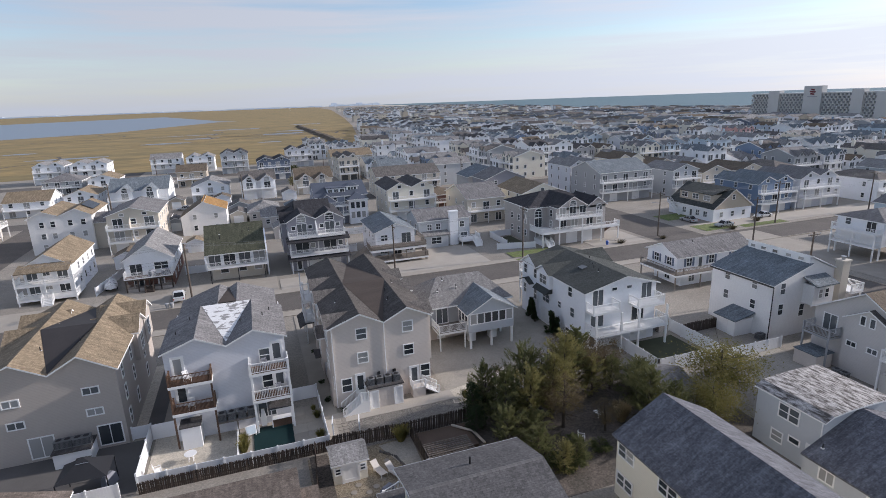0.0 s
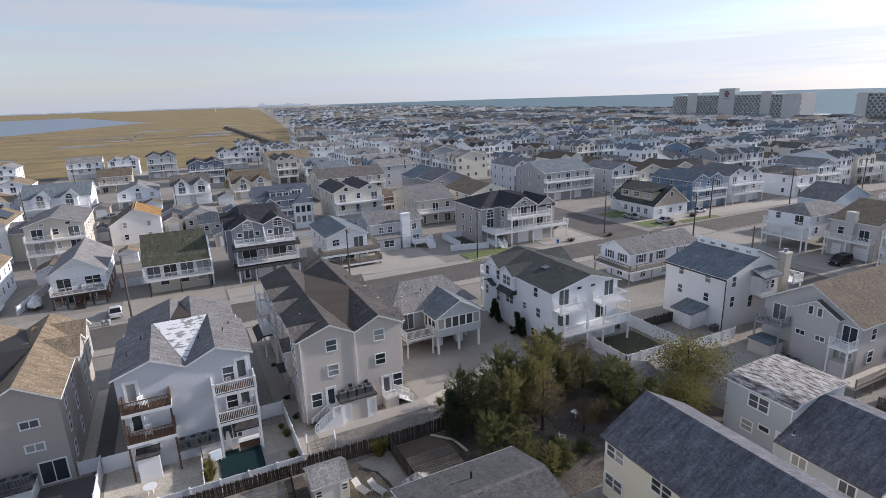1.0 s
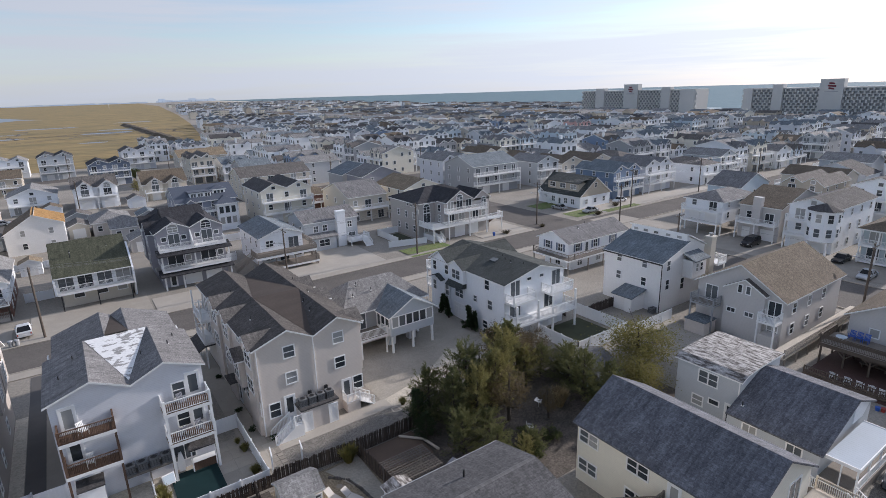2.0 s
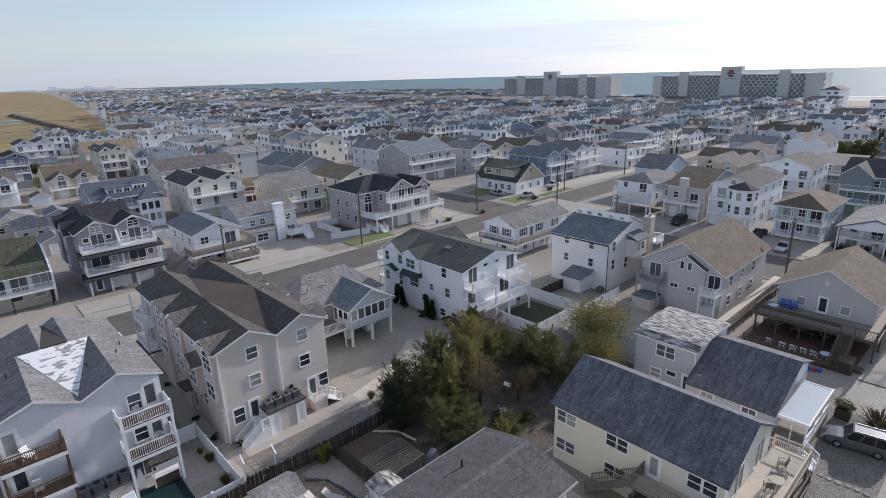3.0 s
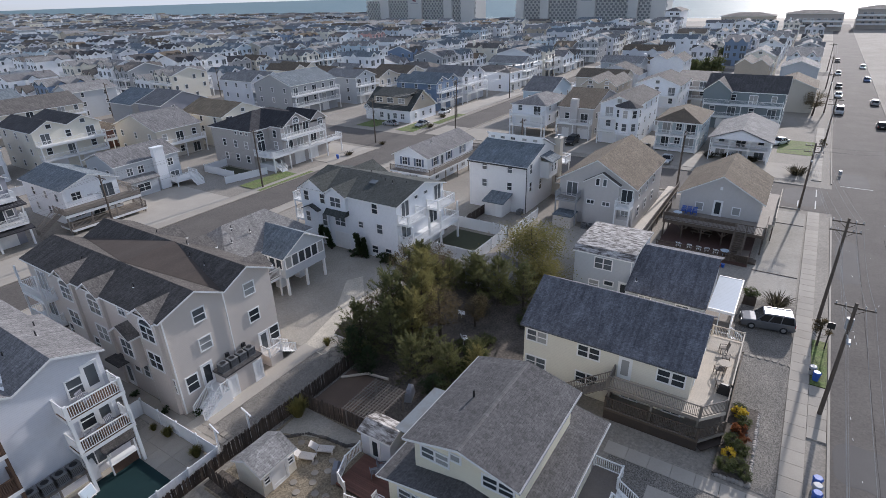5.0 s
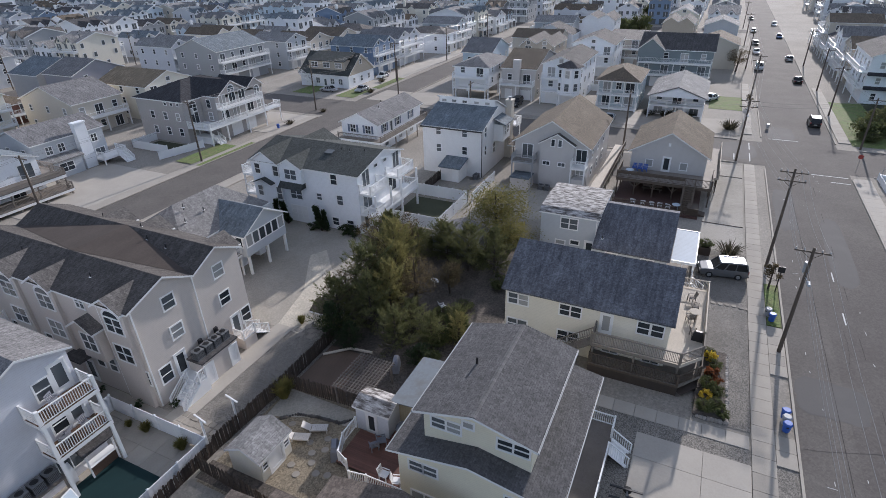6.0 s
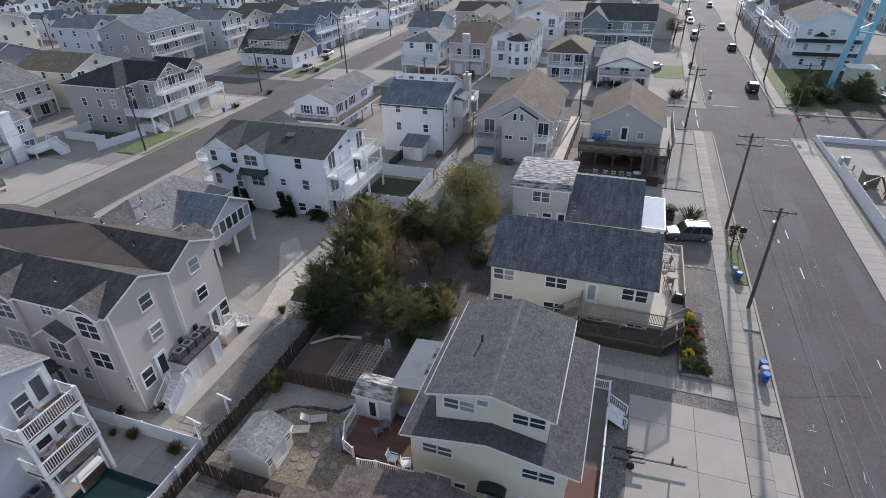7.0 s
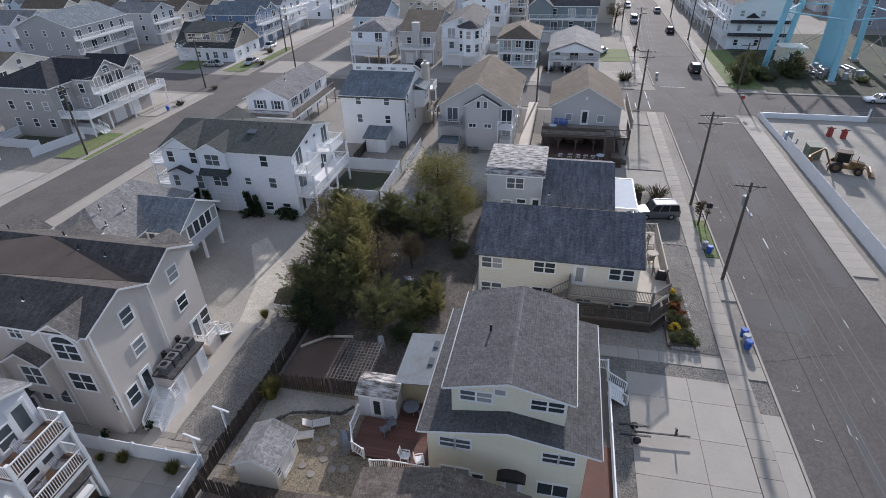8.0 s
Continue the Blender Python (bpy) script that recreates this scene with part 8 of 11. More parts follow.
# ---- plants ----
def leaf_mesh(name, pts, sizes, mat, flat=0.0, seed=0, long=1.6):
    """One small blade or leaf at each point, turned at random."""
    g = np.random.RandomState(seed)
    n = len(pts)
    a = g.normal(size=(n, 3))
    a[:, 2] *= 1 - flat
    a /= np.linalg.norm(a, axis=1)[:, None]
    b = np.cross(a, g.normal(size=(n, 3)))
    b /= np.linalg.norm(b, axis=1)[:, None] + 1e-9
    s = np.asarray(sizes)[:, None]
    p = np.asarray(pts)
    q = np.stack((p - a * s * long / 2 - b * s / 2, p - a * s * long / 2 + b * s / 2, p + a * s * long / 2 + b * s * 0.35, p + a * s * long / 2 - b * s * 0.35), 1)
    me = bpy.data.meshes.new(name)
    me.from_pydata(q.reshape(-1, 3).tolist(), [], np.arange(4 * n).reshape(n, 4).tolist())
    me.materials.append(M[mat])
    return me


def spray_mesh(name, pts, dirs, sizes, mat, seed=0):
    """Narrow feathery sprays, each along its own direction, wide in the middle."""
    g = np.random.RandomState(seed)
    n = len(pts)
    p, d = np.asarray(pts), np.asarray(dirs) + g.normal(size=(n, 3)) * 0.38
    d /= np.linalg.norm(d, axis=1)[:, None]
    b = np.cross(d, g.normal(size=(n, 3)))
    b /= np.linalg.norm(b, axis=1)[:, None] + 1e-9
    s = np.asarray(sizes)[:, None]
    q = np.stack((p, p + d * s * 0.45 + b * s * 0.15, p + d * s, p + d * s * 0.4 - b * s * 0.15), 1)
    me = bpy.data.meshes.new(name)
    me.from_pydata(q.reshape(-1, 3).tolist(), [], np.arange(4 * n).reshape(n, 4).tolist())
    me.materials.append(M[mat])
    return me


def limbs(sh, base, top, r, g, n, spread):
    sh.tube(base, base + (top - base) * 0.5, r, r * 0.7, 7)
    sh.tube(base + (top - base) * 0.5, top, r * 0.7, r * 0.15, 7)
    ends = []
    for i in range(n):
        k = 0.25 + 0.65 * (i + g.rand()) / n
        a = g.rand() * 6.283
        o = base + (top - base) * k
        e = o + Vector((math.cos(a) * spread * (1.15 - 0.6 * k), math.sin(a) * spread * (1.15 - 0.6 * k), spread * g.uniform(0.15, 0.6)))
        sh.tube(o, e, r * 0.35 * (1.2 - k), r * 0.08, 5)
        ends.append(e)
    return ends


def conifer(label, height, radius, seed, count=9000, mat="cedar", blunt=0.8):
    """An evergreen whose limbs sweep outward and up, each with its feathery sprays; blunt: how fast the crown narrows."""
    g = np.random.RandomState(seed)
    e = thing("conifer_tree", label, "tree", group="trees of the wooded yard")
    sh = Shape()
    top = Vector((g.uniform(-0.5, 0.5), g.uniform(-0.5, 0.5), height * 0.96))
    sh.tube((0, 0, 0), top * 0.5, 0.17, 0.11, 7)
    sh.tube(top * 0.5, top, 0.11, 0.02, 7)
    pts, ways, size = [], [], []
    n = 96
    for i in range(n):
        k = 0.05 + 0.94 * (i + g.rand()) / n
        a = 2.4 * i + g.uniform(-0.5, 0.5)
        o = np.array(top) * k
        ln = radius * max(0.10, 1.0 - k ** 1.15) ** blunt * g.choice((0.5, 0.75, 1.0, 1.28)) * g.uniform(0.85, 1.1)
        d = np.array((math.cos(a), math.sin(a), g.uniform(0.1, 0.5) + 0.65 * k))
        sh.tube(o, o + d * ln, 0.035 * (1.2 - k), 0.008, 4, caps=False)
        side = np.array((-math.sin(a), math.cos(a), 0.0))
        twigs = max(4, int(5 + 9 * ln / radius))
        for j in range(twigs):
            t = 0.25 + 0.75 * (j + g.rand()) / twigs
            w = side * g.choice((-1, 1)) * g.uniform(0.2, 0.9) + d * 0.8 + np.array((0, 0, g.uniform(-0.1, 0.75)))
            w /= np.linalg.norm(w)
            tl = (0.18 + 0.34 * math.sin(math.pi * min(1.0, 0.2 + 0.65 * t))) * (0.5 + ln * 0.55)
            root = o + d * ln * t
            for q in range(max(4, int(count / (n * 9.5)))):
                u = g.rand() ** 0.7
                pts.append(root + w * tl * u + g.normal(size=3) * 0.05 * (1.3 - u) * (0.6 + tl))
                ways.append(w * 0.8 + np.array((0, 0, 0.25)))
                size.append(g.uniform(0.14, 0.3) * (1.15 - 0.45 * u))
    part("trunk", sh, "bark", e)
    part("crown", spray_mesh("crown", pts, ways, size, mat, seed), None, e)
    return e


def broadleaf(label, height, radius, seed, count=5000, mat="olive", name="tree", leaf=(0.07, 0.15), low=0.3, open_=0.55, group="trees of the wooded yard"):
    g = np.random.RandomState(seed)
    e = thing(name, label, "tree" if name == "tree" else "shrub", group=group)
    sh = Shape()
    top = Vector((g.uniform(-0.4, 0.4), g.uniform(-0.4, 0.4), height * 0.9))
    ends = limbs(sh, Vector((0, 0, 0)), top, 0.03 * height + 0.02, g, 14, radius * 0.9)
    part("trunk", sh, "bark", e)
    pts, size = [], []
    clumps = []
    for i in range(int(count / 60)):
        v = g.normal(size=3)
        v /= np.linalg.norm(v)
        v *= g.uniform(open_, 1.0)
        clumps.append(np.array((v[0] * radius, v[1] * radius, height * (low + (1 - low) * 0.5) + v[2] * height * (1 - low) * 0.5)))
    for c in clumps:
        s = radius * g.uniform(0.10, 0.2)
        for j in range(60):
            pts.append(c + g.normal(size=3) * s * np.array((1, 1, 0.7)))
            size.append(g.uniform(*leaf))
    part("crown", leaf_mesh("crown", pts, size, mat, seed=seed), None, e)
    return e


def tuft(label, height, radius, seed, mat="straw", count=500, name="ornamental_grass", wide=0.025):
    g = np.random.RandomState(seed)
    e = thing(name, label, "plant", group="garden plants")
    sh = Shape()
    for i in range(count):
        a, r = g.rand() * 6.283, radius * math.sqrt(g.rand()) * 0.35
        o = Vector((r * math.cos(a), r * math.sin(a), 0))
        lean = radius * g.uniform(0.2, 1.0)
        t = Vector((o.x + lean * math.cos(a), o.y + lean * math.sin(a), height * g.uniform(0.55, 1)))
        m_ = o.lerp(t, 0.55) + Vector((0, 0, height * 0.15))
        w = Vector((-math.sin(a), math.cos(a), 0)) * wide
        sh.face([o - w, o + w, m_ + w, m_ - w])
        sh.face([m_ - w, m_ + w, t])
    part("foliage", sh, mat, e)
    return e


cedars = [conifer("dark green cedar with ragged sprays, in a thicket", 7.6, 3.2, 1, 19000, "cedar", 0.7), conifer("tall olive-green cedar in a thicket", 7.7, 3.0, 2, 18000, "olivecedar", 0.65),
          conifer("broad dark cedar in a thicket", 6.4, 3.5, 3, 19000, "cedar", 0.55)]
spots = ((0, 22.0, 41.2, 0.8, 0), (1, 29.2, 43.2, 1.0, 40), (2, 25.2, 43.4, 1.05, 80))
for k, x, y, s, r in spots:
    cedars[k].matrix_basis = pose(x, y, 0, 0, 0, r)
    cedars[k].scale = (0.86 * min(s, 1.0), 0.86 * min(s, 1.0), s)
for i, (k, x, y, s) in enumerate(((2, 23.2, 37.8, 0.56), (0, 21.2, 44.2, 0.74), (2, 20.6, 38.0, 0.6), (0, 31.8, 45.0, 0.85), (1, 33.2, 43.4, 0.62),
                                  (2, 35.6, 43.6, 0.58), (2, 36.6, 40.4, 0.62), (1, 24.0, 40.6, 0.72), (2, 25.4, 34.2, 0.42), (2, 38.0, 41.8, 0.6),
                                  (2, 22.2, 35.4, 0.5), (2, 35.4, 37.4, 0.74), (0, 36.0, 34.6, 0.74), (1, 23.6, 33.4, 0.42), (1, 27.0, 41.6, 0.8))):
    c = copy_thing(cedars[k], pose(x, y, 0, 0, 0, 57 * i))
    c.scale = (s * 0.9, s * 0.9, s * (0.94 + 0.07 * (i % 4)))
spire = conifer("slim dark evergreen at the gravel edge", 4.2, 1.25, 9, 3800, "darkshrub")
spire.matrix_basis = pose(19.8, 43.7, 0)
for x, y, s in ((19.2, 42.0, 0.7), (20.7, 45.2, 0.6)):
    c = copy_thing(spire, pose(x, y, 0, 0, 0, 90 * s))
    c.scale = (s * 1.3, s * 1.3, s)
copy_thing(spire, pose(19.9, 35.4, 0, 0, 0, 40)).scale = (0.9, 0.9, 0.5)
cypress = conifer("slim columnar evergreen against a white wall", 3.1, 0.26, 19, 2600, "darkshrub", 0.3)
cypress.matrix_basis = pose(37.3, 63.5, 0)
for x, y, s in ((37.3, 58.2, 1.05), (37.4, 65.6, 0.9), (37.35, 57.5, 0.85)):
    copy_thing(cypress, pose(x, y, 0, 0, 0, 80 * y)).scale = (s, s, s)
thin = broadleaf("thin bare-twigged brown tree in the thicket", 6.6, 2.3, 31, 4200, "russet", leaf=(0.05, 0.1))
thin.matrix_basis = pose(32.2, 46.2, 0)
for x, y, s in ((36.4, 45.6, 0.78), (27.4, 44.0, 0.95), (33.8, 45.4, 0.85), (27.2, 39.4, 0.9), (23.8, 45.4, 0.75), (30.6, 37.4, 0.55)):
    copy_thing(thin, pose(x, y, 0, 0, 0, 130 * x)).scale = (s, s, s * 0.95)
olive = broadleaf("olive-yellow tree thinning in autumn, in a mulched bed", 7.4, 4.1, 12, 9000, "olive", leaf=(0.06, 0.13), low=0.2, open_=0.25)
olive.matrix_basis = pose(45.0, 37.6, 0)
olive.scale = (1.1, 1.1, 0.84)
c = copy_thing(olive, pose(40.6, 34.6, 0, 0, 0, 70))
c.scale = (0.72, 0.72, 0.62)
yard_tree = broadleaf("bushy dark green tree between the houses", 5.6, 2.9, 41, 3000, "shrub", leaf=(0.16, 0.32), low=0.06, open_=0.4, group="trees between the houses")
yard_tree.matrix_basis = pose(*TREES[0][:2], 0)
for x, y, s in TREES[1:]:
    copy_thing(yard_tree, pose(x, y, 0, 0, 0, 37 * x)).scale = (s, s, s)
bush = broadleaf("rounded green shrub in a yard", 1.7, 1.2, 14, 2400, "shrub", "shrub", (0.05, 0.1), 0.05, 0.5, "shrubs of the gardens")
bush.matrix_basis = pose(25.5, 34.2, 0)
for x, y, s in ((28.4, 35.0, 0.8), (38.8, 43.6, 1.2), (33.6, 33.0, 0.9), (20.0, 34.6, 0.9), (22.6, 35.2, 1.2), (26.6, 36.2, 0.8), (37.8, 37.2, 1.0), (105.5, -10.6, 1.6), (106.6, -13.6, 1.5), (112.6, -12.4, 1.4), (24.0, 33.6, 0.8)):
    copy_thing(bush, pose(x, y, 0, 0, 0, 40 * x)).scale = (s, s, s * 0.9)
darkbush = broadleaf("dark clipped evergreen shrub against a wall", 1.2, 0.65, 15, 1500, "darkshrub", "shrub", (0.04, 0.08), 0.02, 0.4, "shrubs of the gardens")
darkbush.matrix_basis = pose(37.6, 58.4, 0)
copy_thing(bush, pose(49.3, 14.4, 0.95)).scale = (0.7, 0.7, 0.55)
for x, y, sx, sz in ((104.6, -9.6, 2.4, 2.2), (101.6, -9.2, 1.6, 1.1), (107.4, -10.2, 1.7, 1.5), (109.2, -18.6, 1.9, 1.9), (106.6, -20.2, 1.3, 0.9), (104.4, -14.4, 1.4, 0.8), (112.0, -13.0, 1.8, 1.2), (105.4, -31.2, 1.2, 0.7)):
    copy_thing(bush, pose(x, y, 0, 0, 0, 83 * x)).scale = (sx, sx, sz)
for x, y, sx, sz in ((37.6, 55.0, 1.2, 1.2), (37.7, 53.6, 1.4, 1.1), (37.2, 59.4, 1.2, 0.9), (7.7, 50.6, 0.6, 0.5), (6.4, 53.0, 0.5, 0.6), (6.3, 57.4, 0.6, 0.4), (6.3, 66.0, 0.6, 0.4), (84.0, 20.0, 1, 1)):
    copy_thing(darkbush, pose(x, y, 0, 0, 0, 77 * y)).scale = (sx, sx, sz)
spiky = tuft("low spreading brownish spiky shrub by the pavement", 1.25, 1.9, 16, "spike", 150, "spiky_shrub", 0.045)
spiky.matrix_basis = pose(50.0, 11.9, 0)
for x, y, s in ((101.5, 12.3, 1.3), (107.0, 20.0, 1.0), (106.2, 24.0, 1.1), (106.4, 27.4, 0.9), (74.5, 93.5, 0.7), (104.5, 92.7, 0.8), (116, 96.4, 0.8), (85.0, 92.8, 0.6)):
    copy_thing(spiky, pose(x, y, 0, 0, 0, 31 * y)).scale = (s, s, s)
pampas = tuft("pale feathery ornamental grass in the thicket", 2.2, 1.0, 3)
pampas.matrix_basis = pose(33.0, 38.2, 0)
clump = tuft("yellow-green grass tuft beside the fence", 1.7, 0.9, 4, "olive", 500)
clump.matrix_basis = pose(11.9, 43.3, 0)
for x, y, s in ((4.9, 50.4, 0.5), (4.8, 46.6, 0.55), (-2.2, 47.2, 0.75), (-2.2, 48.6, 0.6), (20.4, 48.2, 0.5), (4.7, 52.0, 0.35)):
    copy_thing(clump, pose(x, y, 0.02, 0, 0, 50 * y)).scale = (s, s, s)
sapling = broadleaf("young street tree with sparse leaves", 3.2, 0.9, 18, 900, "russet", "tree", (0.05, 0.1), 0.35, 0.3, "street trees")
sapling.matrix_basis = pose(43.9, 8.2, 0)
for x, y, s in ((120.5, 9.0, 0.9),):
    copy_thing(sapling, pose(x, y, 0)).scale = (s, s, s)
for x, y, s, k in ((158, 11.5, 0.95, 1), (108.0, -9.9, 0.62, 0), (110.4, -12.6, 0.7, 0), (111.0, -20.6, 0.66, 0), (109.4, -21.4, 0.5, 0), (205, 60, 0.9, 0), (210, 66, 0.8, 0), (222, 57, 0.9, 0), (54.4, 248, 0.55, 0), (55.6, 233, 0.5, 0), (16, 222, 0.6, 0), (255, 248, 0.7, 0), (271, 234, 0.7, 0), (222, 45, 0.8, 0), (127, 118, 0.5, 1), (66, 119, 0.5, 1), (150, 190, 0.6, 0), (180, 160, 0.6, 0)):
    if k:
        copy_thing(thin, pose(x, y, 0, 0, 0, x)).scale = (s * 1.2, s * 1.2, s)
    else:
        copy_thing(cedars[int(x) % 3], pose(x, y, 0, 0, 0, x)).scale = (s, s, s * 0.85)
# garden bed at the corner of the wooden deck
bed = solid("garden_bed", Shape().prism([(11.7, 0.0), (11.9, 0.18), (14.0, 0.2), (14.0, 0.0)], "x", 22.9, 31.2), "soil", "dark planted bed edged with stones", "garden bed", kind="structure")
mums = broadleaf("yellow chrysanthemum in flower", 0.7, 0.55, 20, 900, "mums", "flower", (0.05, 0.09), 0.05, 0.6, "garden plants")
mums.matrix_basis = pose(29.8, 13.1, 0.15)
copy_thing(mums, pose(25.0, 13.2, 0.15, 0, 0, 50)).scale = (0.9, 0.9, 0.8)
rust = broadleaf("rust-red leafy shrub in a garden bed", 0.8, 0.6, 22, 900, "rust", "shrub", (0.05, 0.1), 0.05, 0.5, "garden plants")
rust.matrix_basis = pose(27.8, 12.9, 0.15)
copy_thing(rust, pose(27.0, 12.5, 0.15, 0, 0, 90)).scale = (0.8, 0.8, 0.8)
for x, y, s in ((23.6, 13.3, 0.55), (24.2, 12.5, 0.5), (25.6, 12.5, 0.5), (26.2, 13.3, 0.55), (28.8, 12.6, 0.5), (23.4, 12.0, 0.45), (30.6, 13.2, 0.4)):
    copy_thing(bush, pose(x, y, 0.15, 0, 0, 60 * x)).scale = (s, s, s)
rnd = random.Random(8)
STONE = [Shape().tube((0, 0, -0.05), (0, 0, 0.13), 0.2, 0.13, n=7).mesh("edging_stone", ("stone",), True) for i in range(1)]


STONE.append(Shape().tube((0, 0, -0.05), (0, 0, 0.13), 0.2, 0.13, n=7).mesh("edging_stone", ("darkstone",), True))


def stones(label, line, n, parent_name="stone_edging", s0=0.7, s1=1.2, which=0):
    e = thing(parent_name, label, "stones", line[0][0], line[0][1])
    total = [math.dist(a, b) for a, b in zip(line, line[1:])]
    for i in range(n):
        t = sum(total) * (i + 0.5) / n
        for (a, b), q in zip(zip(line, line[1:]), total):
            if t <= q:
                break
            t -= q
        x, y = a[0] + (b[0] - a[0]) * t / q, a[1] + (b[1] - a[1]) * t / q
        s = rnd.uniform(s0, s1)
        part("stone", STONE[which], None, e, m=pose(x - line[0][0], y - line[0][1], 0.05, rnd.uniform(-12, 12), rnd.uniform(-12, 12), rnd.uniform(0, 360)) @ Matrix.Diagonal((s, s * rnd.uniform(0.7, 1), s, 1)))


stones("grey stones edging the garden bed", [(31.0, 11.8), (22.9, 11.7), (22.8, 13.8)], 40)
stones("dark stones edging the pebble garden", [(9.6, 42.4), (10.8, 41.2), (11.2, 39.6), (11.4, 37.6), (12.2, 36.9)], 30, s0=0.6, s1=1.0, which=1)

# ---- fences ----
def vinyl_fence(pts, h=1.8, label="white vinyl panel fence", step=2.4, mat="vinyl"):
    for (x0, y0), (x1, y1) in zip(pts, pts[1:]):
        L = math.hypot(x1 - x0, y1 - y0)
        n = max(1, round(L / step))
        e = thing("fence", label, "fence", x0, y0, 0, math.degrees(math.atan2(y1 - y0, x1 - x0)), group="fences")
        s = L / n
        key = ("fence", round(s, 2), h, mat)
        if key not in SHARED:
            p, k = Shape(), max(2, int(s / 0.25))
            line = []
            for i in range(k):
                a, b = 0.06 + (s - 0.12) * i / k, 0.06 + (s - 0.12) * (i + 1) / k
                line += [(a + (0.012 if i else 0), 0.028), (b - (0.012 if i < k - 1 else 0), 0.028)]
                line += [(b - 0.006, 0.012), (b + 0.006, 0.012)] if i < k - 1 else []
            outline = [(x, -y) for x, y in line] + [(x, y) for x, y in reversed(line)]
            for (ax, ay), (bx, by) in zip(outline, outline[1:] + outline[:1]):
                p.face([(ax, ay, 0.06), (bx, by, 0.06), (bx, by, h - 0.03), (ax, ay, h - 0.03)])
            p.face([(x, y, h - 0.03) for x, y in outline])
            p.face([(x, y, 0.06) for x, y in outline][::-1])
            p.weld()
            q = Shape().box(-0.065, 0.065, -0.065, 0.065, 0, h + 0.02)
            q.hexa([(-0.085, -0.085, h + 0.02), (0.085, -0.085, h + 0.02), (0.085, 0.085, h + 0.02), (-0.085, 0.085, h + 0.02), (-0.02, -0.02, h + 0.1), (0.02, -0.02, h + 0.1), (0.02, 0.02, h + 0.1), (-0.02, 0.02, h + 0.1)])
            SHARED[key] = (p.mesh("panel", (mat,)), q.mesh("post", (mat,)))
        for i in range(n):
            part("panel", SHARED[key][0], None, e, m=pose(s * i, 0, 0))
        for i in range(n + 1):
            part("post", SHARED[key][1], None, e, m=pose(s * i, 0, 0))


vinyl_fence([(-10.7, 52.6), (-10.7, 44.9)], 1.7)
vinyl_fence([(-10.7, 44.9), (5.4, 44.7)], 1.45, "low white vinyl fence around a patio")
vinyl_fence([(5.4, 44.7), (5.4, 54.6)], 1.5)
vinyl_fence([(5.4, 54.6), (2.7, 54.6)], 1.6)
vinyl_fence([(-10.7, 52.6), (-8.4, 52.6)], 1.7)
vinyl_fence([(-12.5, 53.4), (-10.8, 53.4)], 1.4)
vinyl_fence([(-2.7, 44.9), (-2.7, 51.2)], 1.0, "low white vinyl fence between two patios")
vinyl_fence([(-12.0, 44.4), (-19.0, 44.2)], 1.5)
vinyl_fence([(42.9, 52.8), (42.9, 44.6), (52.2, 44.6), (52.2, 53.5)], 1.75, "white vinyl fence around an artificial lawn")
vinyl_fence([(52.4, 44.0), (61.0, 44.0)], 1.5)
vinyl_fence([(26.0, -7.5), (68.6, -7.5)], 1.8, "long white panel fence along the gravel lot")
vinyl_fence([(68.6, -7.5), (82.0, -7.3)], 1.0, "low white panel fence along the gravel lot")
e = thing("barrier_wall", "low white concrete wall with a wire fence at the lot corner", "wall", 82.0, -21.0)
part("wall", Shape().box(-0.2, 0.1, -2.0, 13.6, 0, 0.85), "vinyl", e)
part("wall", Shape().box(-0.2, 0.1, -31.0, -2.0, 0, 0.8), "concrete", e)
part("end_post", Shape().box(-0.15, 0.05, -2.1, -1.9, 0, 2.1), "trim", e)
for k in range(14):
    part("fence_post", Shape().tube((-0.05, 13.4 - 3.2 * k, 0.8), (-0.05, 13.4 - 3.2 * k, 1.9), 0.035, n=6), "metal", e)
for z in (1.15, 1.5, 1.88):
    part("wire", Shape().tube((-0.05, -30.8, z), (-0.05, 13.4, z), 0.012, n=4), "metal", e)
vinyl_fence([(48.6, 100.6), (56.6, 98.6)], 1.4)
vinyl_fence([(51.6, 102.0), (51.6, 111.0), (56.8, 111.0)], 1.5)
vinyl_fence([(124, 38.5), (124, 50)], 1.6)
vinyl_fence([(-26.6, 104), (-24.4, 116)], 1.6)
vinyl_fence([(18, 113), (21, 113)], 1.7)
vinyl_fence([(19.0, 129.2), (30.6, 128.6)], 1.7, "white vinyl fence before a slate blue house")
vinyl_fence([(-19.0, 133.0), (-7.0, 132.4)], 1.5, "white vinyl fence across the back yards")
vinyl_fence([(-12.8, 111.0), (-9.0, 111.0)], 1.6, "white vinyl fence between two houses")


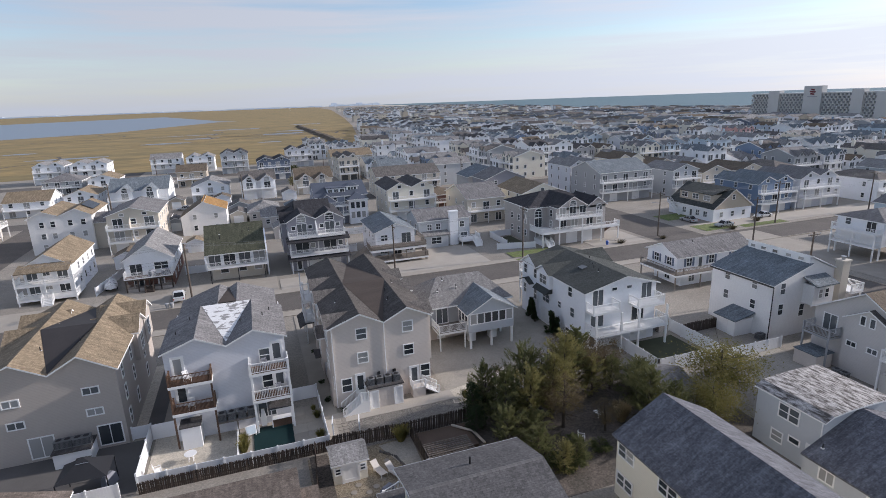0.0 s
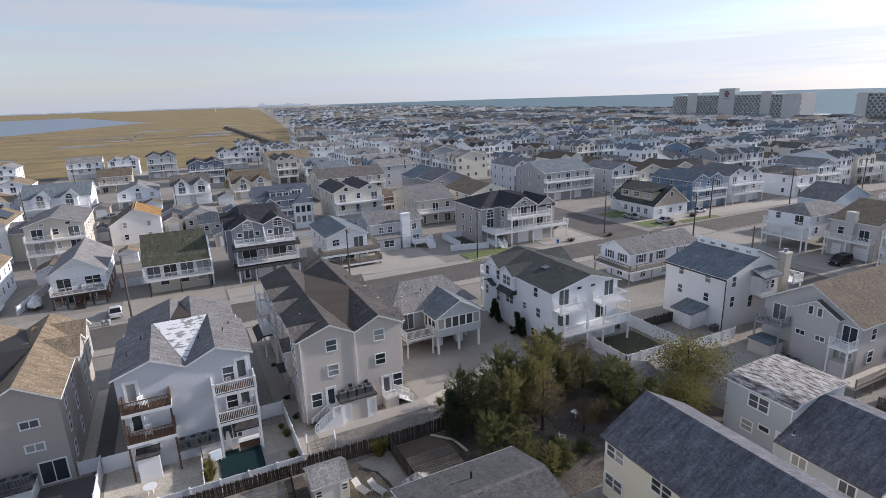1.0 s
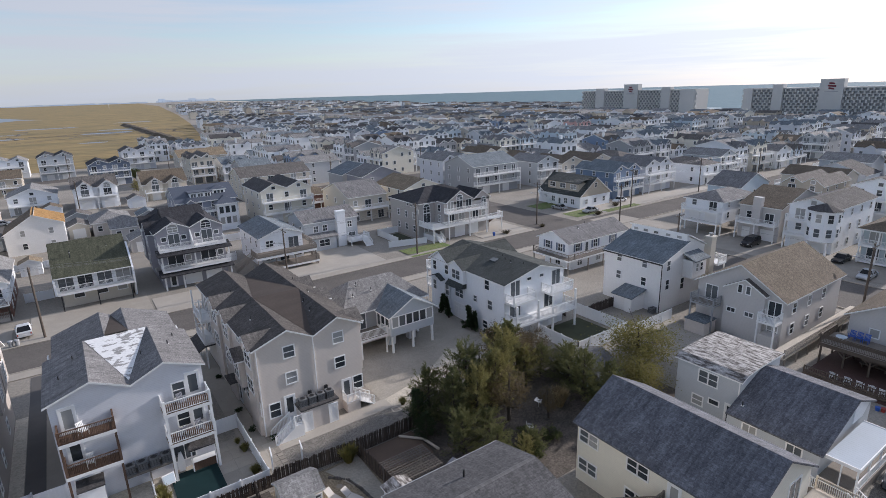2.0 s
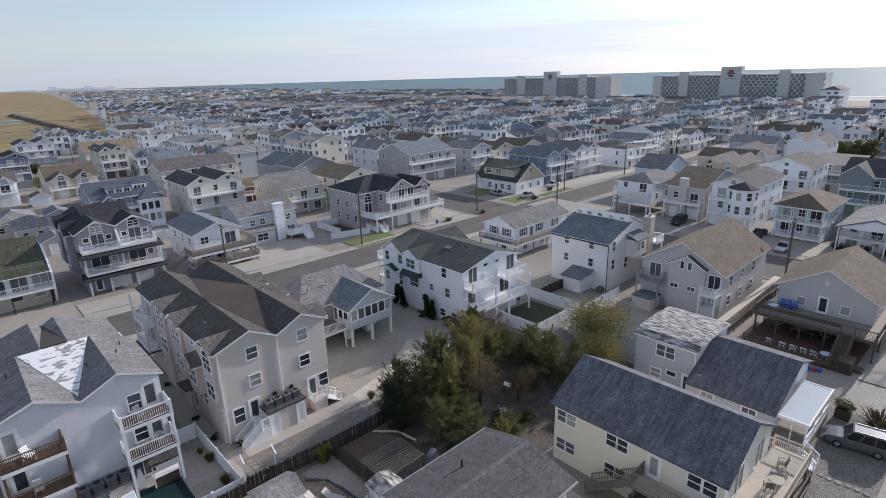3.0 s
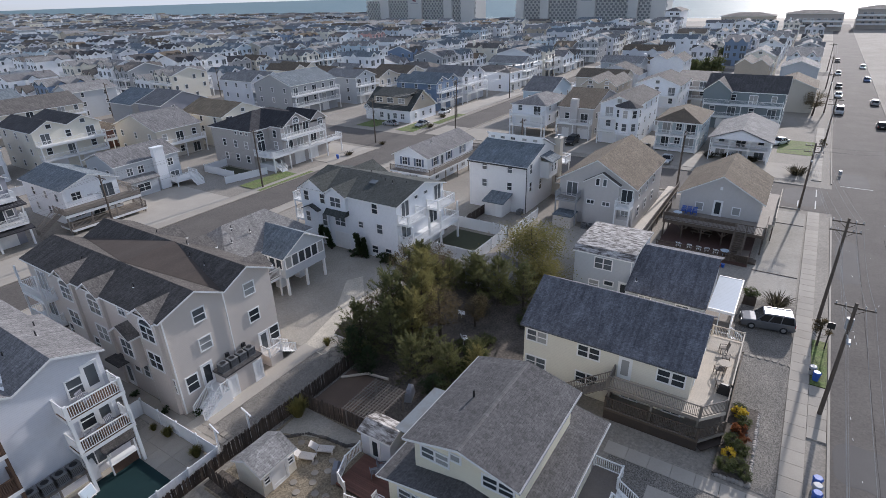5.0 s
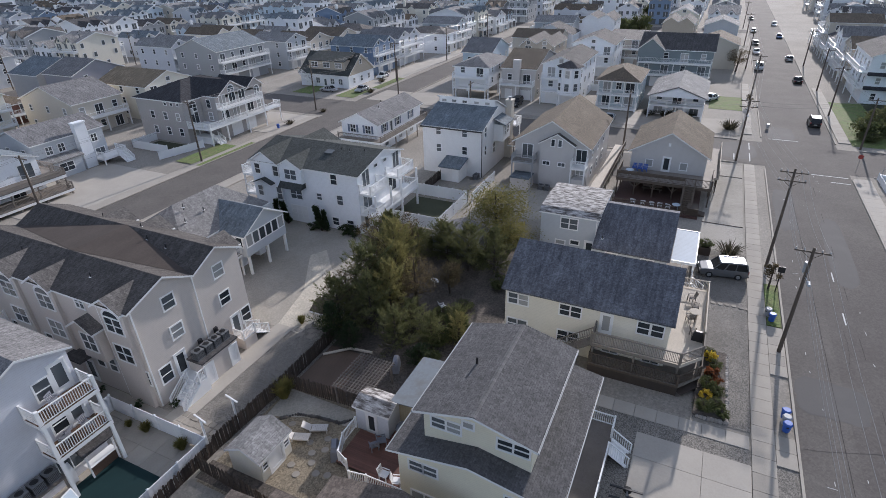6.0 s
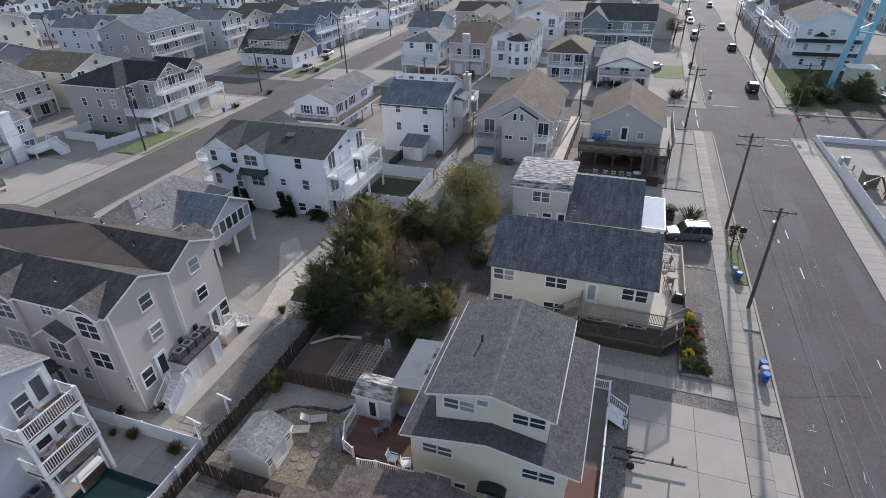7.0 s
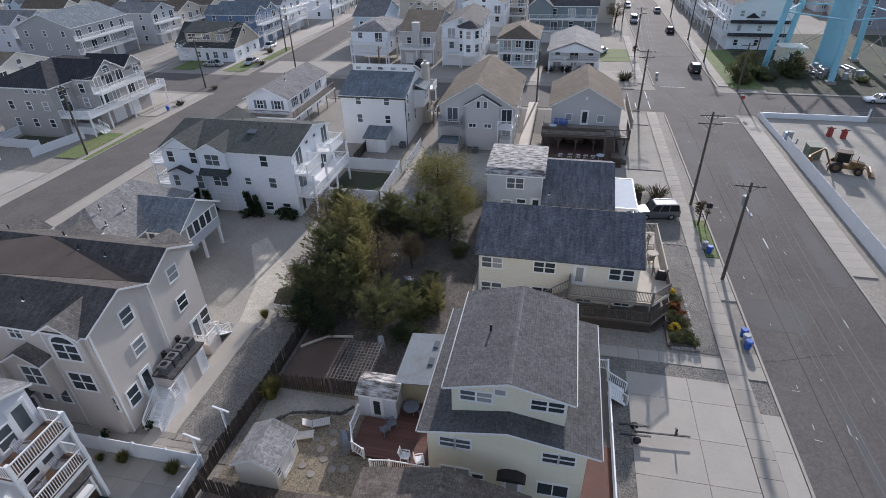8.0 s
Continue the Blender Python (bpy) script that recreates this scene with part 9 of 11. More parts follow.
def picket_fence(pts, h=1.7, label="dark weathered wooden picket fence", every=0.19):
    for (x0, y0), (x1, y1) in zip(pts, pts[1:]):
        L = math.hypot(x1 - x0, y1 - y0)
        e = thing("picket_fence", label, "fence", x0, y0, 0, math.degrees(math.atan2(y1 - y0, x1 - x0)), group="fences")
        n = int(L / every)
        if "picket" not in SHARED:
            SHARED["picket"] = Shape().prism([(-0.07, 0), (-0.07, 1.52), (0, 1.62), (0.07, 1.52), (0.07, 0)], "y", -0.012, 0.012).mesh("picket", ("fence",))
        for i in range(n):
            part("picket", SHARED["picket"], None, e, m=pose((i + 0.5) * L / n, 0, 0, rnd.uniform(-2, 2), rnd.uniform(-2.5, 2.5), rnd.uniform(-8, 8)) @ Matrix.Diagonal((1, 1, h / 1.7 * rnd.uniform(0.93, 1.03), 1)))
        for z in (0.35, 0.7 * h):
            part("rail", Shape().box(0, L, 0.015, 0.06, z, z + 0.08), "fence", e)


picket_fence([(-10.6, 44.35), (5.6, 44.25)], 1.3, every=0.155)
picket_fence([(5.6, 44.25), (12.6, 43.9), (20.6, 43.9)], every=0.165)
picket_fence([(12.9, 43.7), (13.2, 36.8)])
picket_fence([(4.0, 44.1), (3.4, 36.0)])
picket_fence([(52.6, 51.8), (61.0, 51.9)], 1.6, "weathered brown board fence between two yards", every=0.142)
picket_fence([(50.4, 53.4), (50.4, 58.6)], 1.6, "weathered brown board fence between two yards", every=0.2)

# ---- sheds, pergola and yard things ----
def shed(label, x0, x1, y0, y1, eave, ridge, axis, wall, roof, door=None):
    h = House(label, (x0 + x1) / 2, (y0 + y1) / 2, "shed", "garden_shed", group="sheds")
    h.gable(x0, x1, y0, y1, 0, eave, ridge, axis, wall, roof, 0.18)
    if door:
        h.win(*door)
    return h


s = shed("cream garden shed with weathered grey roof", 5.0, 7.9, 39.3, 42.0, 1.95, 2.65, "x", "cream", "r_light", ("S", 39.3, 6.45, 0.1, 1.3, 1.65, "panel"))
s.wins("S", 39.3, (5.4, 7.5), (1.0,), 0.4, 0.5)
s = shed("pale blue-grey shed with bleached board roof", 11.6, 13.5, 33.5, 36.2, 2.2, 2.5, "y", "paleblue", "r_flat", ("W", 11.6, 34.9, 0.1, 0.75, 1.8, "door"))
shed("small store among the trees with brown roof", 20.7, 22.9, 45.0, 47.0, 1.6, 2.15, "y", "beige", "r_brown")
shed("grey-roofed shed behind the white fence", 38.0, 41.6, 37.6, 43.0, 2.0, 3.0, "x", "grey", "r_grey")
h = House("lean-to store with pale sheet metal roof", 15.3, 32.6, "shed", "lean_to", group="sheds")
h.box(13.2, 17.6, 31.4, 33.6, 0, 2.5, "leanwall")
h.put("metal_roof", Shape().prism([(31.2, 2.75), (33.9, 2.5), (33.9, 2.58), (31.2, 2.83)], "x", 12.7, 18.0), "leanto")
h.put("skylight", Shape().box(14.6, 15.3, 31.5, 31.9, 2.8, 2.9), "glass")
h.put("skylight", Shape().box(16.4, 17.1, 31.5, 31.9, 2.8, 2.9), "glass")
e = thing("pergola", "weathered wooden pergola with a lattice top", "pergola", 14.9, 37.6)
for x, y in ((-1.8, -1.4), (1.8, -1.4), (-1.8, 1.4), (1.8, 1.4)):
    part("post", Shape().box(x - 0.07, x + 0.07, y - 0.07, y + 0.07, 0, 1.9), "oldwood", e)
for i in range(12):
    y = -1.5 + 0.27 * i
    part("slat", Shape().box(-2.1, 2.1, y - 0.025, y + 0.025, 1.97, 2.05), "oldwood", e)
for i in range(14):
    x = -2.0 + 0.31 * i
    part("slat", Shape().box(x - 0.025, x + 0.025, -1.65, 1.65, 1.9, 1.97), "oldwood", e)
solid("hot_tub_cover", Shape().box(13.4, 18.4, 39.6, 43.3, 0.03, 0.4), "brownpatio", "brown covered timber terrace", "terrace")
solid("log", Shape().tube((17.0, 43.2, 0.5), (18.6, 41.4, 0.55), 0.12).tube((18.6, 41.4, 0.5), (18.9, 39.4, 0.5), 0.12), "sunwood", "pale bleached log edging the terrace", "log")
e = thing("red_deck", "red-stained timber deck beside the yellow house", "deck", 10.3, 31.6)
part("joists", Shape().box(-2.85, 2.85, -1.65, 1.75, 0.04, 0.25).box(-2.05, 1.0, 1.75, 4.15, 0.04, 0.25), "fence", e)
for i in range(41):
    x = -2.9 + 0.142 * i
    part("board", Shape().box(x, x + 0.132, -1.7, 4.2 if -2.1 < x < 0.95 else 1.8, 0.25, 0.3), "redboard", e)
e = thing("deck_railing", "white railing on the red deck", "railing", 7.4, 33.0)
part("railing", railing(Shape(), [(4.0, 3.2), (2.4, 3.2), (1.0, 2.6), (0.6, 1.7)], 0.3, 0.95), "trim", e)
part("railing", railing(Shape(), [(-0.1, 1.0), (0.1, -0.2), (0.1, -2.8)], 0.3, 0.95), "trim", e)
# black gazebo
e = thing("gazebo", "black metal gazebo with a dark fabric roof", "gazebo", -14.6, 46.3)
sh = Shape()
for i in range(4):
    a, b = ((-1.9, -1.5), (1.9, -1.5), (1.9, 1.5), (-1.9, 1.5))[i], ((-1.9, -1.5), (1.9, -1.5), (1.9, 1.5), (-1.9, 1.5))[(i + 1) % 4]
    sh.face([(a[0], a[1], 2.2), (b[0], b[1], 2.2), (b[0] * 0.25, b[1] * 0.25, 3.1), (a[0] * 0.25, a[1] * 0.25, 3.1)])
    sh.face([(a[0] * 0.3, a[1] * 0.3, 3.2), (b[0] * 0.3, b[1] * 0.3, 3.2), (0, 0, 3.5)])
    part("post", Shape().box(a[0] * 0.97 - 0.04, a[0] * 0.97 + 0.04, a[1] * 0.97 - 0.04, a[1] * 0.97 + 0.04, 0, 2.2), "black", e)
part("canopy", sh, "black", e)
solid("pool", Shape().box(-1.3, 2.4, 45.2, 50.6, 0.05, 0.12), "poolcover", "pool under a taut dark green cover", "pool cover")


def ac_unit(x, y, z, rz=0):
    if "ac" not in SHARED:
        e = thing("air_conditioner", "round-grilled grey outdoor air conditioner", "air conditioner", group="air conditioners")
        part("casing", Shape().box(-0.36, 0.36, -0.36, 0.36, 0.04, 0.7).box(-0.38, 0.38, -0.38, 0.38, 0.7, 0.74).box(-0.38, 0.38, -0.38, 0.38, 0.0, 0.04), "acgrey", e)
        louvres = Shape()
        for i in range(6):
            z_ = 0.11 + 0.1 * i
            louvres.box(-0.368, 0.368, -0.368, 0.368, z_, z_ + 0.035)
        part("louvre", louvres, "black", e)
        ring = Shape()
        for i in range(16):
            a, b = 6.2832 * i / 16, 6.2832 * (i + 1) / 16
            ring.hexa([(r * math.cos(q), r * math.sin(q), z_) for z_ in (0.735, 0.775) for r, q in ((0.26, a), (0.33, a), (0.33, b), (0.26, b))])
        part("fan_ring", ring.weld(), "acgrey", e)
        fan = Shape().tube((0, 0, 0.742), (0, 0, 0.75), 0.26, n=16)
        for i in range(4):
            fan.block(pose(0, 0, 0.768, 0, 0, 45 * i), 0.52, 0.02, 0.012)
        part("fan_guard", fan, "black", e)
        SHARED["ac"] = e
        e.matrix_basis = pose(x, y, z, 0, 0, rz)
    else:
        copy_thing(SHARED["ac"], pose(x, y, z, 0, 0, rz))


for x in (10.75, 11.65, 12.55, 13.45):
    ac_unit(x, 50.5, 2.5)
for x in (-18.0, -17.3, -16.5, -15.8):
    ac_unit(x, 51.9, 1.62)
for x in (-4.0, -3.1, -2.2, -1.3):
    ac_unit(x, 50.75, 1.75)
e = thing("cooler_platform", "weathered timber platform carrying air conditioners", "platform", -2.65, 50.7)
part("platform_top", Shape().box(-1.85, 1.85, -0.55, 0.5, 1.65, 1.75), "weathered", e)
for x in (-1.75, 0, 1.75):
    part("post", Shape().box(x - 0.06, x + 0.06, -0.5, -0.38, 0.05, 1.65), "weathered", e)
e = thing("garden_bar", "brown outdoor bar with white counter and dark roof", "bar", 1.5, 50.6)
part("counter_front", Shape().box(-0.9, 0.9, -0.45, -0.35, 0.05, 1.0), "deckwood", e)
part("counter_top", Shape().box(-1.0, 1.0, -0.6, 0.1, 1.0, 1.06), "trim", e)
for x in (-0.95, 0.95):
    part("post", Shape().box(x - 0.05, x + 0.05, -0.55, -0.45, 0.05, 2.2), "trim", e)
part("lintel", Shape().box(-1.05, 1.05, -0.6, -0.5, 2.1, 2.25), "trim", e)
part("bar_roof", Shape().prism([(-0.75, 2.25), (0.6, 2.6), (0.6, 2.68), (-0.75, 2.33)], "x", -1.15, 1.15), "r_dark", e)
solid("surfboard", Shape().prism([(-0.25, 0.0), (-0.3, 0.8), (-0.12, 1.9), (0.12, 1.9), (0.3, 0.8), (0.25, 0.0)], "y", 0, 0.06), "vinyl", "white surfboard leaning by the pool", "surfboard", -0.25, 50.9, 0.06)
solid("notice_board", Shape().block(pose(0, 0, 0.75, -20, 0, 0), 1.0, 0.04, 0.9, 0).block(pose(0, -0.03, 0.75, -20, 0, 0), 0.85, 0.03, 0.75, 1).box(-0.45, -0.38, 0.0, 0.1, 0.0, 0.6).box(0.38, 0.45, 0.0, 0.1, 0.0, 0.6), ("trim", "sky"), "leaning board with white frame and pale blue face", "board", -1.5, 49.4, 0.06, 12)
for x, y in ((60.4, 36.6), (60.4, 35.7), (60.6, 46.8), (61.5, 46.8), (49.9, 54.2)):
    ac_unit(x, y, 0.05)


def patio_chair(x, y, z, rz, mat="trim", label="white garden armchair with slatted back"):
    key = ("chair", mat)
    if key not in SHARED:
        e = thing("garden_chair", label, "chair", group="garden chairs")
        for a, b in ((-0.25, -0.25), (0.25, -0.25), (0.25, 0.25), (-0.25, 0.25)):
            part("leg", Shape().box(a - 0.025, a + 0.025, b - 0.025, b + 0.025, 0, 0.42), mat, e)
        part("seat", Shape().box(-0.28, 0.28, -0.28, 0.28, 0.42, 0.46), mat, e)
        comb = [(-0.28, 0.58), (-0.28, 0.5)]
        for i in range(5):
            u = -0.22 + 0.11 * i
            comb += [(u - 0.035, 0.5), (u - 0.035, 0.0), (u + 0.035, 0.0), (u + 0.035, 0.5)]
        comb += [(0.28, 0.5), (0.28, 0.58)]
        bk = Shape().prism(comb, "y", -0.012, 0.012)
        lean = pose(0, 0.27, 0.44, -14)
        bk.v = [tuple(lean @ Vector(q)) for q in bk.v]
        part("backrest", bk, mat, e)
        for a in (-0.28, 0.28):
            part("armrest", Shape().box(a - 0.03, a + 0.03, -0.25, 0.28, 0.63, 0.66).box(a - 0.02, a + 0.02, -0.24, -0.2, 0.46, 0.63), mat, e)
        SHARED[key] = e
        e.matrix_basis = pose(x, y, z, 0, 0, rz)
    else:
        copy_thing(SHARED[key], pose(x, y, z, 0, 0, rz))


for x, y, z, r in ((-9.4, 46.7, 0.04, 100), (-9.0, 45.7, 0.04, 60), (8.4, 32.0, 0.3, 0), (8.3, 31.0, 0.3, 20), (-6.4, 50.4, 6.6, 30), (-6.4, 50.4, 3.75, 0)):
    patio_chair(x, y, z, r)
for x, y, z, r in ((10.8, 33.6, 0.3, 40), (10.2, 33.9, 0.3, 140), (12.0, 31.6, 0.3, 70), (0.6, 50.4, 6.5, 20), (1.6, 50.3, 3.65, 10), (0.2, 50.5, 3.65, 200), (28.6, 14.8, 2.95, 20), (30.6, 15.2, 2.95, 120), (32.5, 14.9, 2.95, 0), (33.8, 15.3, 2.95, 200)):
    patio_chair(x, y, z, r, "weathered" if z > 2.9 and z < 3 else "cloth", "weathered wooden deck chair with slatted back" if z > 2.9 and z < 3 else "dark grey garden armchair with slatted back")


for y in (23.7, 22.4, 21.3, 20.3, 19.3):
    patio_chair(59.2, y, 0.35, 90 + 9 * math.sin(9 * y))
for y in (23.3, 24.0, 24.7):
    patio_chair(65.8, y, 2.7, -90, "bluebin", "blue plastic garden armchair on the deck")


def round_table(x, y, z, r, mat, label):
    e = thing("garden_table", label, "table", x, y, z)
    part("tabletop", Shape().tube((0, 0, 0.7), (0, 0, 0.74), r, n=18), mat, e)
    for i in range(4):
        a = 0.78 + 1.571 * i
        part("leg", Shape().beam((0.5 * r * math.cos(a), 0.5 * r * math.sin(a), 0), (0.45 * r * math.cos(a), 0.45 * r * math.sin(a), 0.7), 0.05), mat, e)


round_table(-6.8, 47.7, 0.04, 0.55, "trim", "round white plastic garden table on the patio")
round_table(12.2, 32.6, 0.3, 0.6, "cloth", "dark round garden table on the deck")
round_table(64.0, 25.1, 2.7, 0.55, "sky", "round pale blue table on the high deck")
round_table(59.6, 18.3, 0.35, 0.55, "sky", "round pale blue table on the lower deck")
round_table(31.2, 14.9, 2.95, 0.5, "sunwood", "bleached round table on the upper deck")


def lounger(x, y, rz):
    e = thing("sun_lounger", "pale slatted sun lounger on tan pebbles", "lounger", x, y, 0.04, rz, group="sun loungers")
    for i in range(9):
        part("slat", Shape().box(-0.3, 0.3, -0.9 + 0.13 * i, -0.79 + 0.13 * i, 0.3, 0.33), "lounge", e)
    part("backrest", Shape().block(pose(0, 0.62, 0.5, 35), 0.6, 0.75, 0.03), "lounge", e)
    for a in (-0.3, 0.3):
        part("frame", Shape().box(a - 0.03, a + 0.03, -0.95, 0.4, 0.24, 0.3).box(a - 0.03, a + 0.03, -0.9, -0.84, 0, 0.24).box(a - 0.03, a + 0.03, 0.3, 0.36, 0, 0.24), "lounge", e)


lounger(10.1, 38.9, 25)
lounger(8.9, 39.6, 20)
for x, y, z in ((8.9, 36.3, 0.04), (18.4, 36.8, 0.03), (28.2, 14.5, 2.95), (-13.2, 46.8, 0.03), (-17.4, 104.2, 2.55), (-15.2, 104.2, 2.55)):
    e = thing("covered_grill", "black barbecue grill on the upper deck" if 2.9 < z < 3 else "grey cloth-covered barbecue grill", "grill", x, y, z, rnd.uniform(0, 90), group="covered grills")
    if 2.9 < z < 3:
        e.scale = (0.62, 0.62, 0.8)
    part("cover", Shape().hexa([(-0.7, -0.32, 0), (0.7, -0.32, 0), (0.7, 0.32, 0), (-0.7, 0.32, 0), (-0.6, -0.24, 0.85), (0.6, -0.24, 0.85), (0.6, 0.24, 0.85), (-0.6, 0.24, 0.85)])
         .hexa([(-0.6, -0.24, 0.85), (0.6, -0.24, 0.85), (0.6, 0.24, 0.85), (-0.6, 0.24, 0.85), (-0.4, -0.15, 1.1), (0.4, -0.15, 1.1), (0.4, 0.15, 1.1), (-0.4, 0.15, 1.1)]).weld(), "black" if 2.9 < z < 3 else "cloth", e)
for x, y in ((8.3, 44.7), (5.9, 45.3)):
    e = thing("clothes_post", "white T-shaped clothes line post", "post", x, y, 0, 80, group="clothes posts")
    part("post", Shape().box(-0.06, 0.06, -0.06, 0.06, 0, 2.45), "trim", e)
    part("arm", Shape().box(-0.7, 0.7, -0.05, 0.05, 2.45, 2.57), "trim", e)
e = thing("stepping_stones", "pale square stepping stones in gravel", "paving", 19.0, 46.0)
for i, (x, y) in enumerate(((20.6, 41.8 + 4.6), (20.2, 47.3), (19.7, 46.6), (19.4, 47.9), (18.9, 47.2), (18.3, 47.6), (19.0, 46.2))):
    part("stone", Shape().box(-0.28, 0.28, -0.28, 0.28, 0.0, 0.06), "tile", e, m=pose(x - 19.0, y - 46.0, 0, 0, 0, rnd.uniform(-20, 20)))
e = thing("paving_strip", "strip of pale square paving stones in gravel", "paving", 6.5, 46.0)
for i in range(9):
    for j in range(2):
        part("stone", Shape().box(-0.24, 0.24, -0.24, 0.24, 0.0, 0.09), "tile", e, m=pose(0.3 + 0.55 * j + rnd.uniform(-0.02, 0.02), -1.4 + 0.55 * i, 0, 0, 0, rnd.uniform(-4, 4)))
e = thing("stepping_stones", "row of round brown stepping stones across the gravel", "paving", 39.2, 11.9)
for i in range(7):
    part("stone", Shape().tube((0, 0, 0), (0, 0, 0.06), 0.24, 0.21, n=10), "tile", e, m=pose(0.06 * math.sin(5 * i), 1.8 - 0.6 * i, 0.03))
e = thing("planter", "dark timber planter box with a leafy shrub", "planter", 49.3, 14.4)
part("box", Shape().box(-0.55, 0.55, -0.6, 0.6, 0, 1.0), "fence", e)
for i, mt in enumerate(("bluebin", "redpaint", "bluebin")):
    e = thing("toy_tub", ("blue plastic tub on the ground", "red plastic tub on the ground", "blue plastic tub on the ground")[i], "tub", 56.7 + 0.15 * i, 18.9 - 0.42 * i, 0, group="plastic tubs")
    part("tub", Shape().tube((0, 0, 0), (0, 0, 0.36), 0.17, 0.22, n=12), mt, e)
    part("rim", Shape().tube((0, 0, 0.36), (0, 0, 0.4), 0.24, n=12), mt, e)
e = thing("stepping_stones", "round grey stepping stones among pebbles", "paving", 8.0, 37.0)
for x, y in ((9.9, 40.9), (9.0, 38.6), (8.3, 37.9), (7.6, 37.4), (7.0, 36.6), (8.9, 37.2), (6.4, 37.8), (6.9, 38.6), (9.8, 37.6), (7.2, 35.8)):
    part("stone", Shape().tube((0, 0, 0), (0, 0, 0.06), 0.28, 0.26, n=10), "tile", e, m=pose(x - 8.0, y - 37.0, 0.01))
solid("white_board", Shape().block(pose(31.2, 39.4, 0.75, 12, 10, 30), 0.95, 0.75, 0.03).tube((31.2, 39.4, 0), (31.2, 39.4, 0.75), 0.03), "trim", "small white table among the trees", "table")
patio_chair(27.6, 36.8, 0.02, 50)
e = thing("mulch_ring", "round stone-edged mulch bed under a tree", "garden bed", 43.2, 36.4)
for i in range(22):
    a = 6.283 * i / 22
    part("stone", STONE[0], None, e, m=pose(1.5 * math.cos(a), 1.5 * math.sin(a), 0.06, 0, 0, 40 * i))
# roofs at the foot of the first view
h = House("low house with plain brown-grey roof behind the fence", -2.5, 31.0)
h.gable(-9.0, 5.0, 24.2, 33.2, 0, 3.2, 4.35, "x", "tan", "r_umber", 0.4)
h.body(-9.0, 1.8, 33.2, 38.2, 0, "x", [(33.2, 3.75), (38.2, 3.1)], "tan", "wing_wall")
h.roof(-9.0, 1.8, 33.2, 38.2, "x", [(33.2, 3.75), (38.2, 3.1)], "r_umber", 0.35, name="wing_roof")
h.body(1.9, 3.2, 33.2, 36.2, 0, "x", [(33.2, 2.9), (36.2, 2.6)], "tan", "porch_wall")
h.roof(1.9, 3.2, 33.2, 36.2, "x", [(33.2, 2.9), (36.2, 2.6)], "r_umber", 0.3, name="porch_roof")
h = House("low beige house with dull brown roof behind a fence", -20.0, 35.0)
h.gable(-26.0, -14.6, 27.0, 41.6, 0, 3.3, 4.8, "y", "beige", "r_umber", 0.4)

# ---- street furniture ----
def utility_pole(x, y, h, rz=90.0, arms=1, lamp=False, drum=False, lean=0.0):
    e = thing("utility_pole", "weathered brown wooden utility pole with crossarm", "utility pole", x, y, 0, rz, group="utility poles")
    part("pole", Shape().tube((0, 0, 0), (lean * h, 0, h), 0.17, 0.11, n=10), "pole", e)
    for k in range(arms):
        z = h - 0.5 - 0.9 * k
        part("crossarm", Shape().box(-1.25, 1.25, -0.16, -0.06, z, z + 0.12).beam((-0.7, -0.11, z), (0, -0.11, z - 0.55), 0.04).beam((0.7, -0.11, z), (0, -0.11, z - 0.55), 0.04), "pole", e)
        for u in (-1.15, -0.6, 0.6, 1.15) if -20 < x < 90 and y < 60 else ():
            part("insulator", Shape().tube((u, -0.11, z + 0.12), (u, -0.11, z + 0.32), 0.05, 0.035, n=8), "greybin", e)
    if drum:
        part("transformer", Shape().tube((0.0, -0.42, h - 2.4), (0.0, -0.42, h - 1.5), 0.24, n=12), "greybin", e)
    if lamp:
        part("lamp_arm", Shape().tube((0, 0, h - 2.6), (0, 1.6, h - 2.2), 0.035, n=6), "metal", e)
        part("lamp_head", Shape().hexa([(-0.15, 1.5, h - 2.3), (0.15, 1.5, h - 2.3), (0.12, 2.2, h - 2.25), (-0.12, 2.2, h - 2.25), (-0.12, 1.55, h - 2.1), (0.12, 1.55, h - 2.1), (0.08, 2.1, h - 2.12), (-0.08, 2.1, h - 2.12)]), "greybin", e)
    return e


POLES = [(-2.0, 8.0, 10.5), (33.4, 7.8, 10.2), (48.7, 8.2, 11.2), (83.6, 11.2, 9.9), (124.4, 8.6, 10.0), (163.0, 9.0, 10.0), (205.0, 9.0, 10.0), (250.0, 9.0, 10)]
for i, (x, y, hgt) in enumerate(POLES):
    utility_pole(x, y, hgt, 90, 2 if i in (2, 3, 4) else 1, lamp=i in (1, 3, 5), drum=i in (1, 4), lean=0.0)
ROW_A = [(-55, 92.7, 10), (-10.2, 92.8, 10.2), (24.4, 93.2, 9.6), (50.7, 93.0, 10.4), (85.6, 95.2, 10), (118, 93.0, 10), (150, 93, 10), (185, 93, 10)]
for i, (x, y, hgt) in enumerate(ROW_A):
    utility_pole(x, y, hgt, 90, 1, lamp=i % 2 == 0, drum=i == 3)
SIDE = [(117.5, -5.2, 9.5), (96.6, -7.4, 8.5), (80.6, 28.4, 10.5), (97.0, 80.5, 10.0), (80.5, 56, 10), (140.0, -5.4, 9.5), (109.9, -12.9, 7.0), (172, -5.4, 9.5)]
for i, (x, y, hgt) in enumerate(SIDE):
    utility_pole(x, y, hgt, 0 if i in (2, 3, 4) else 90, 1, lamp=i == 2)
for k, yy in ((2, A_S + PITCH + 9.9), (3, A_S + 2 * PITCH + 9.9)):
    for x in range(-40, 230, 38):
        utility_pole(x, yy, 10, 90, 1)


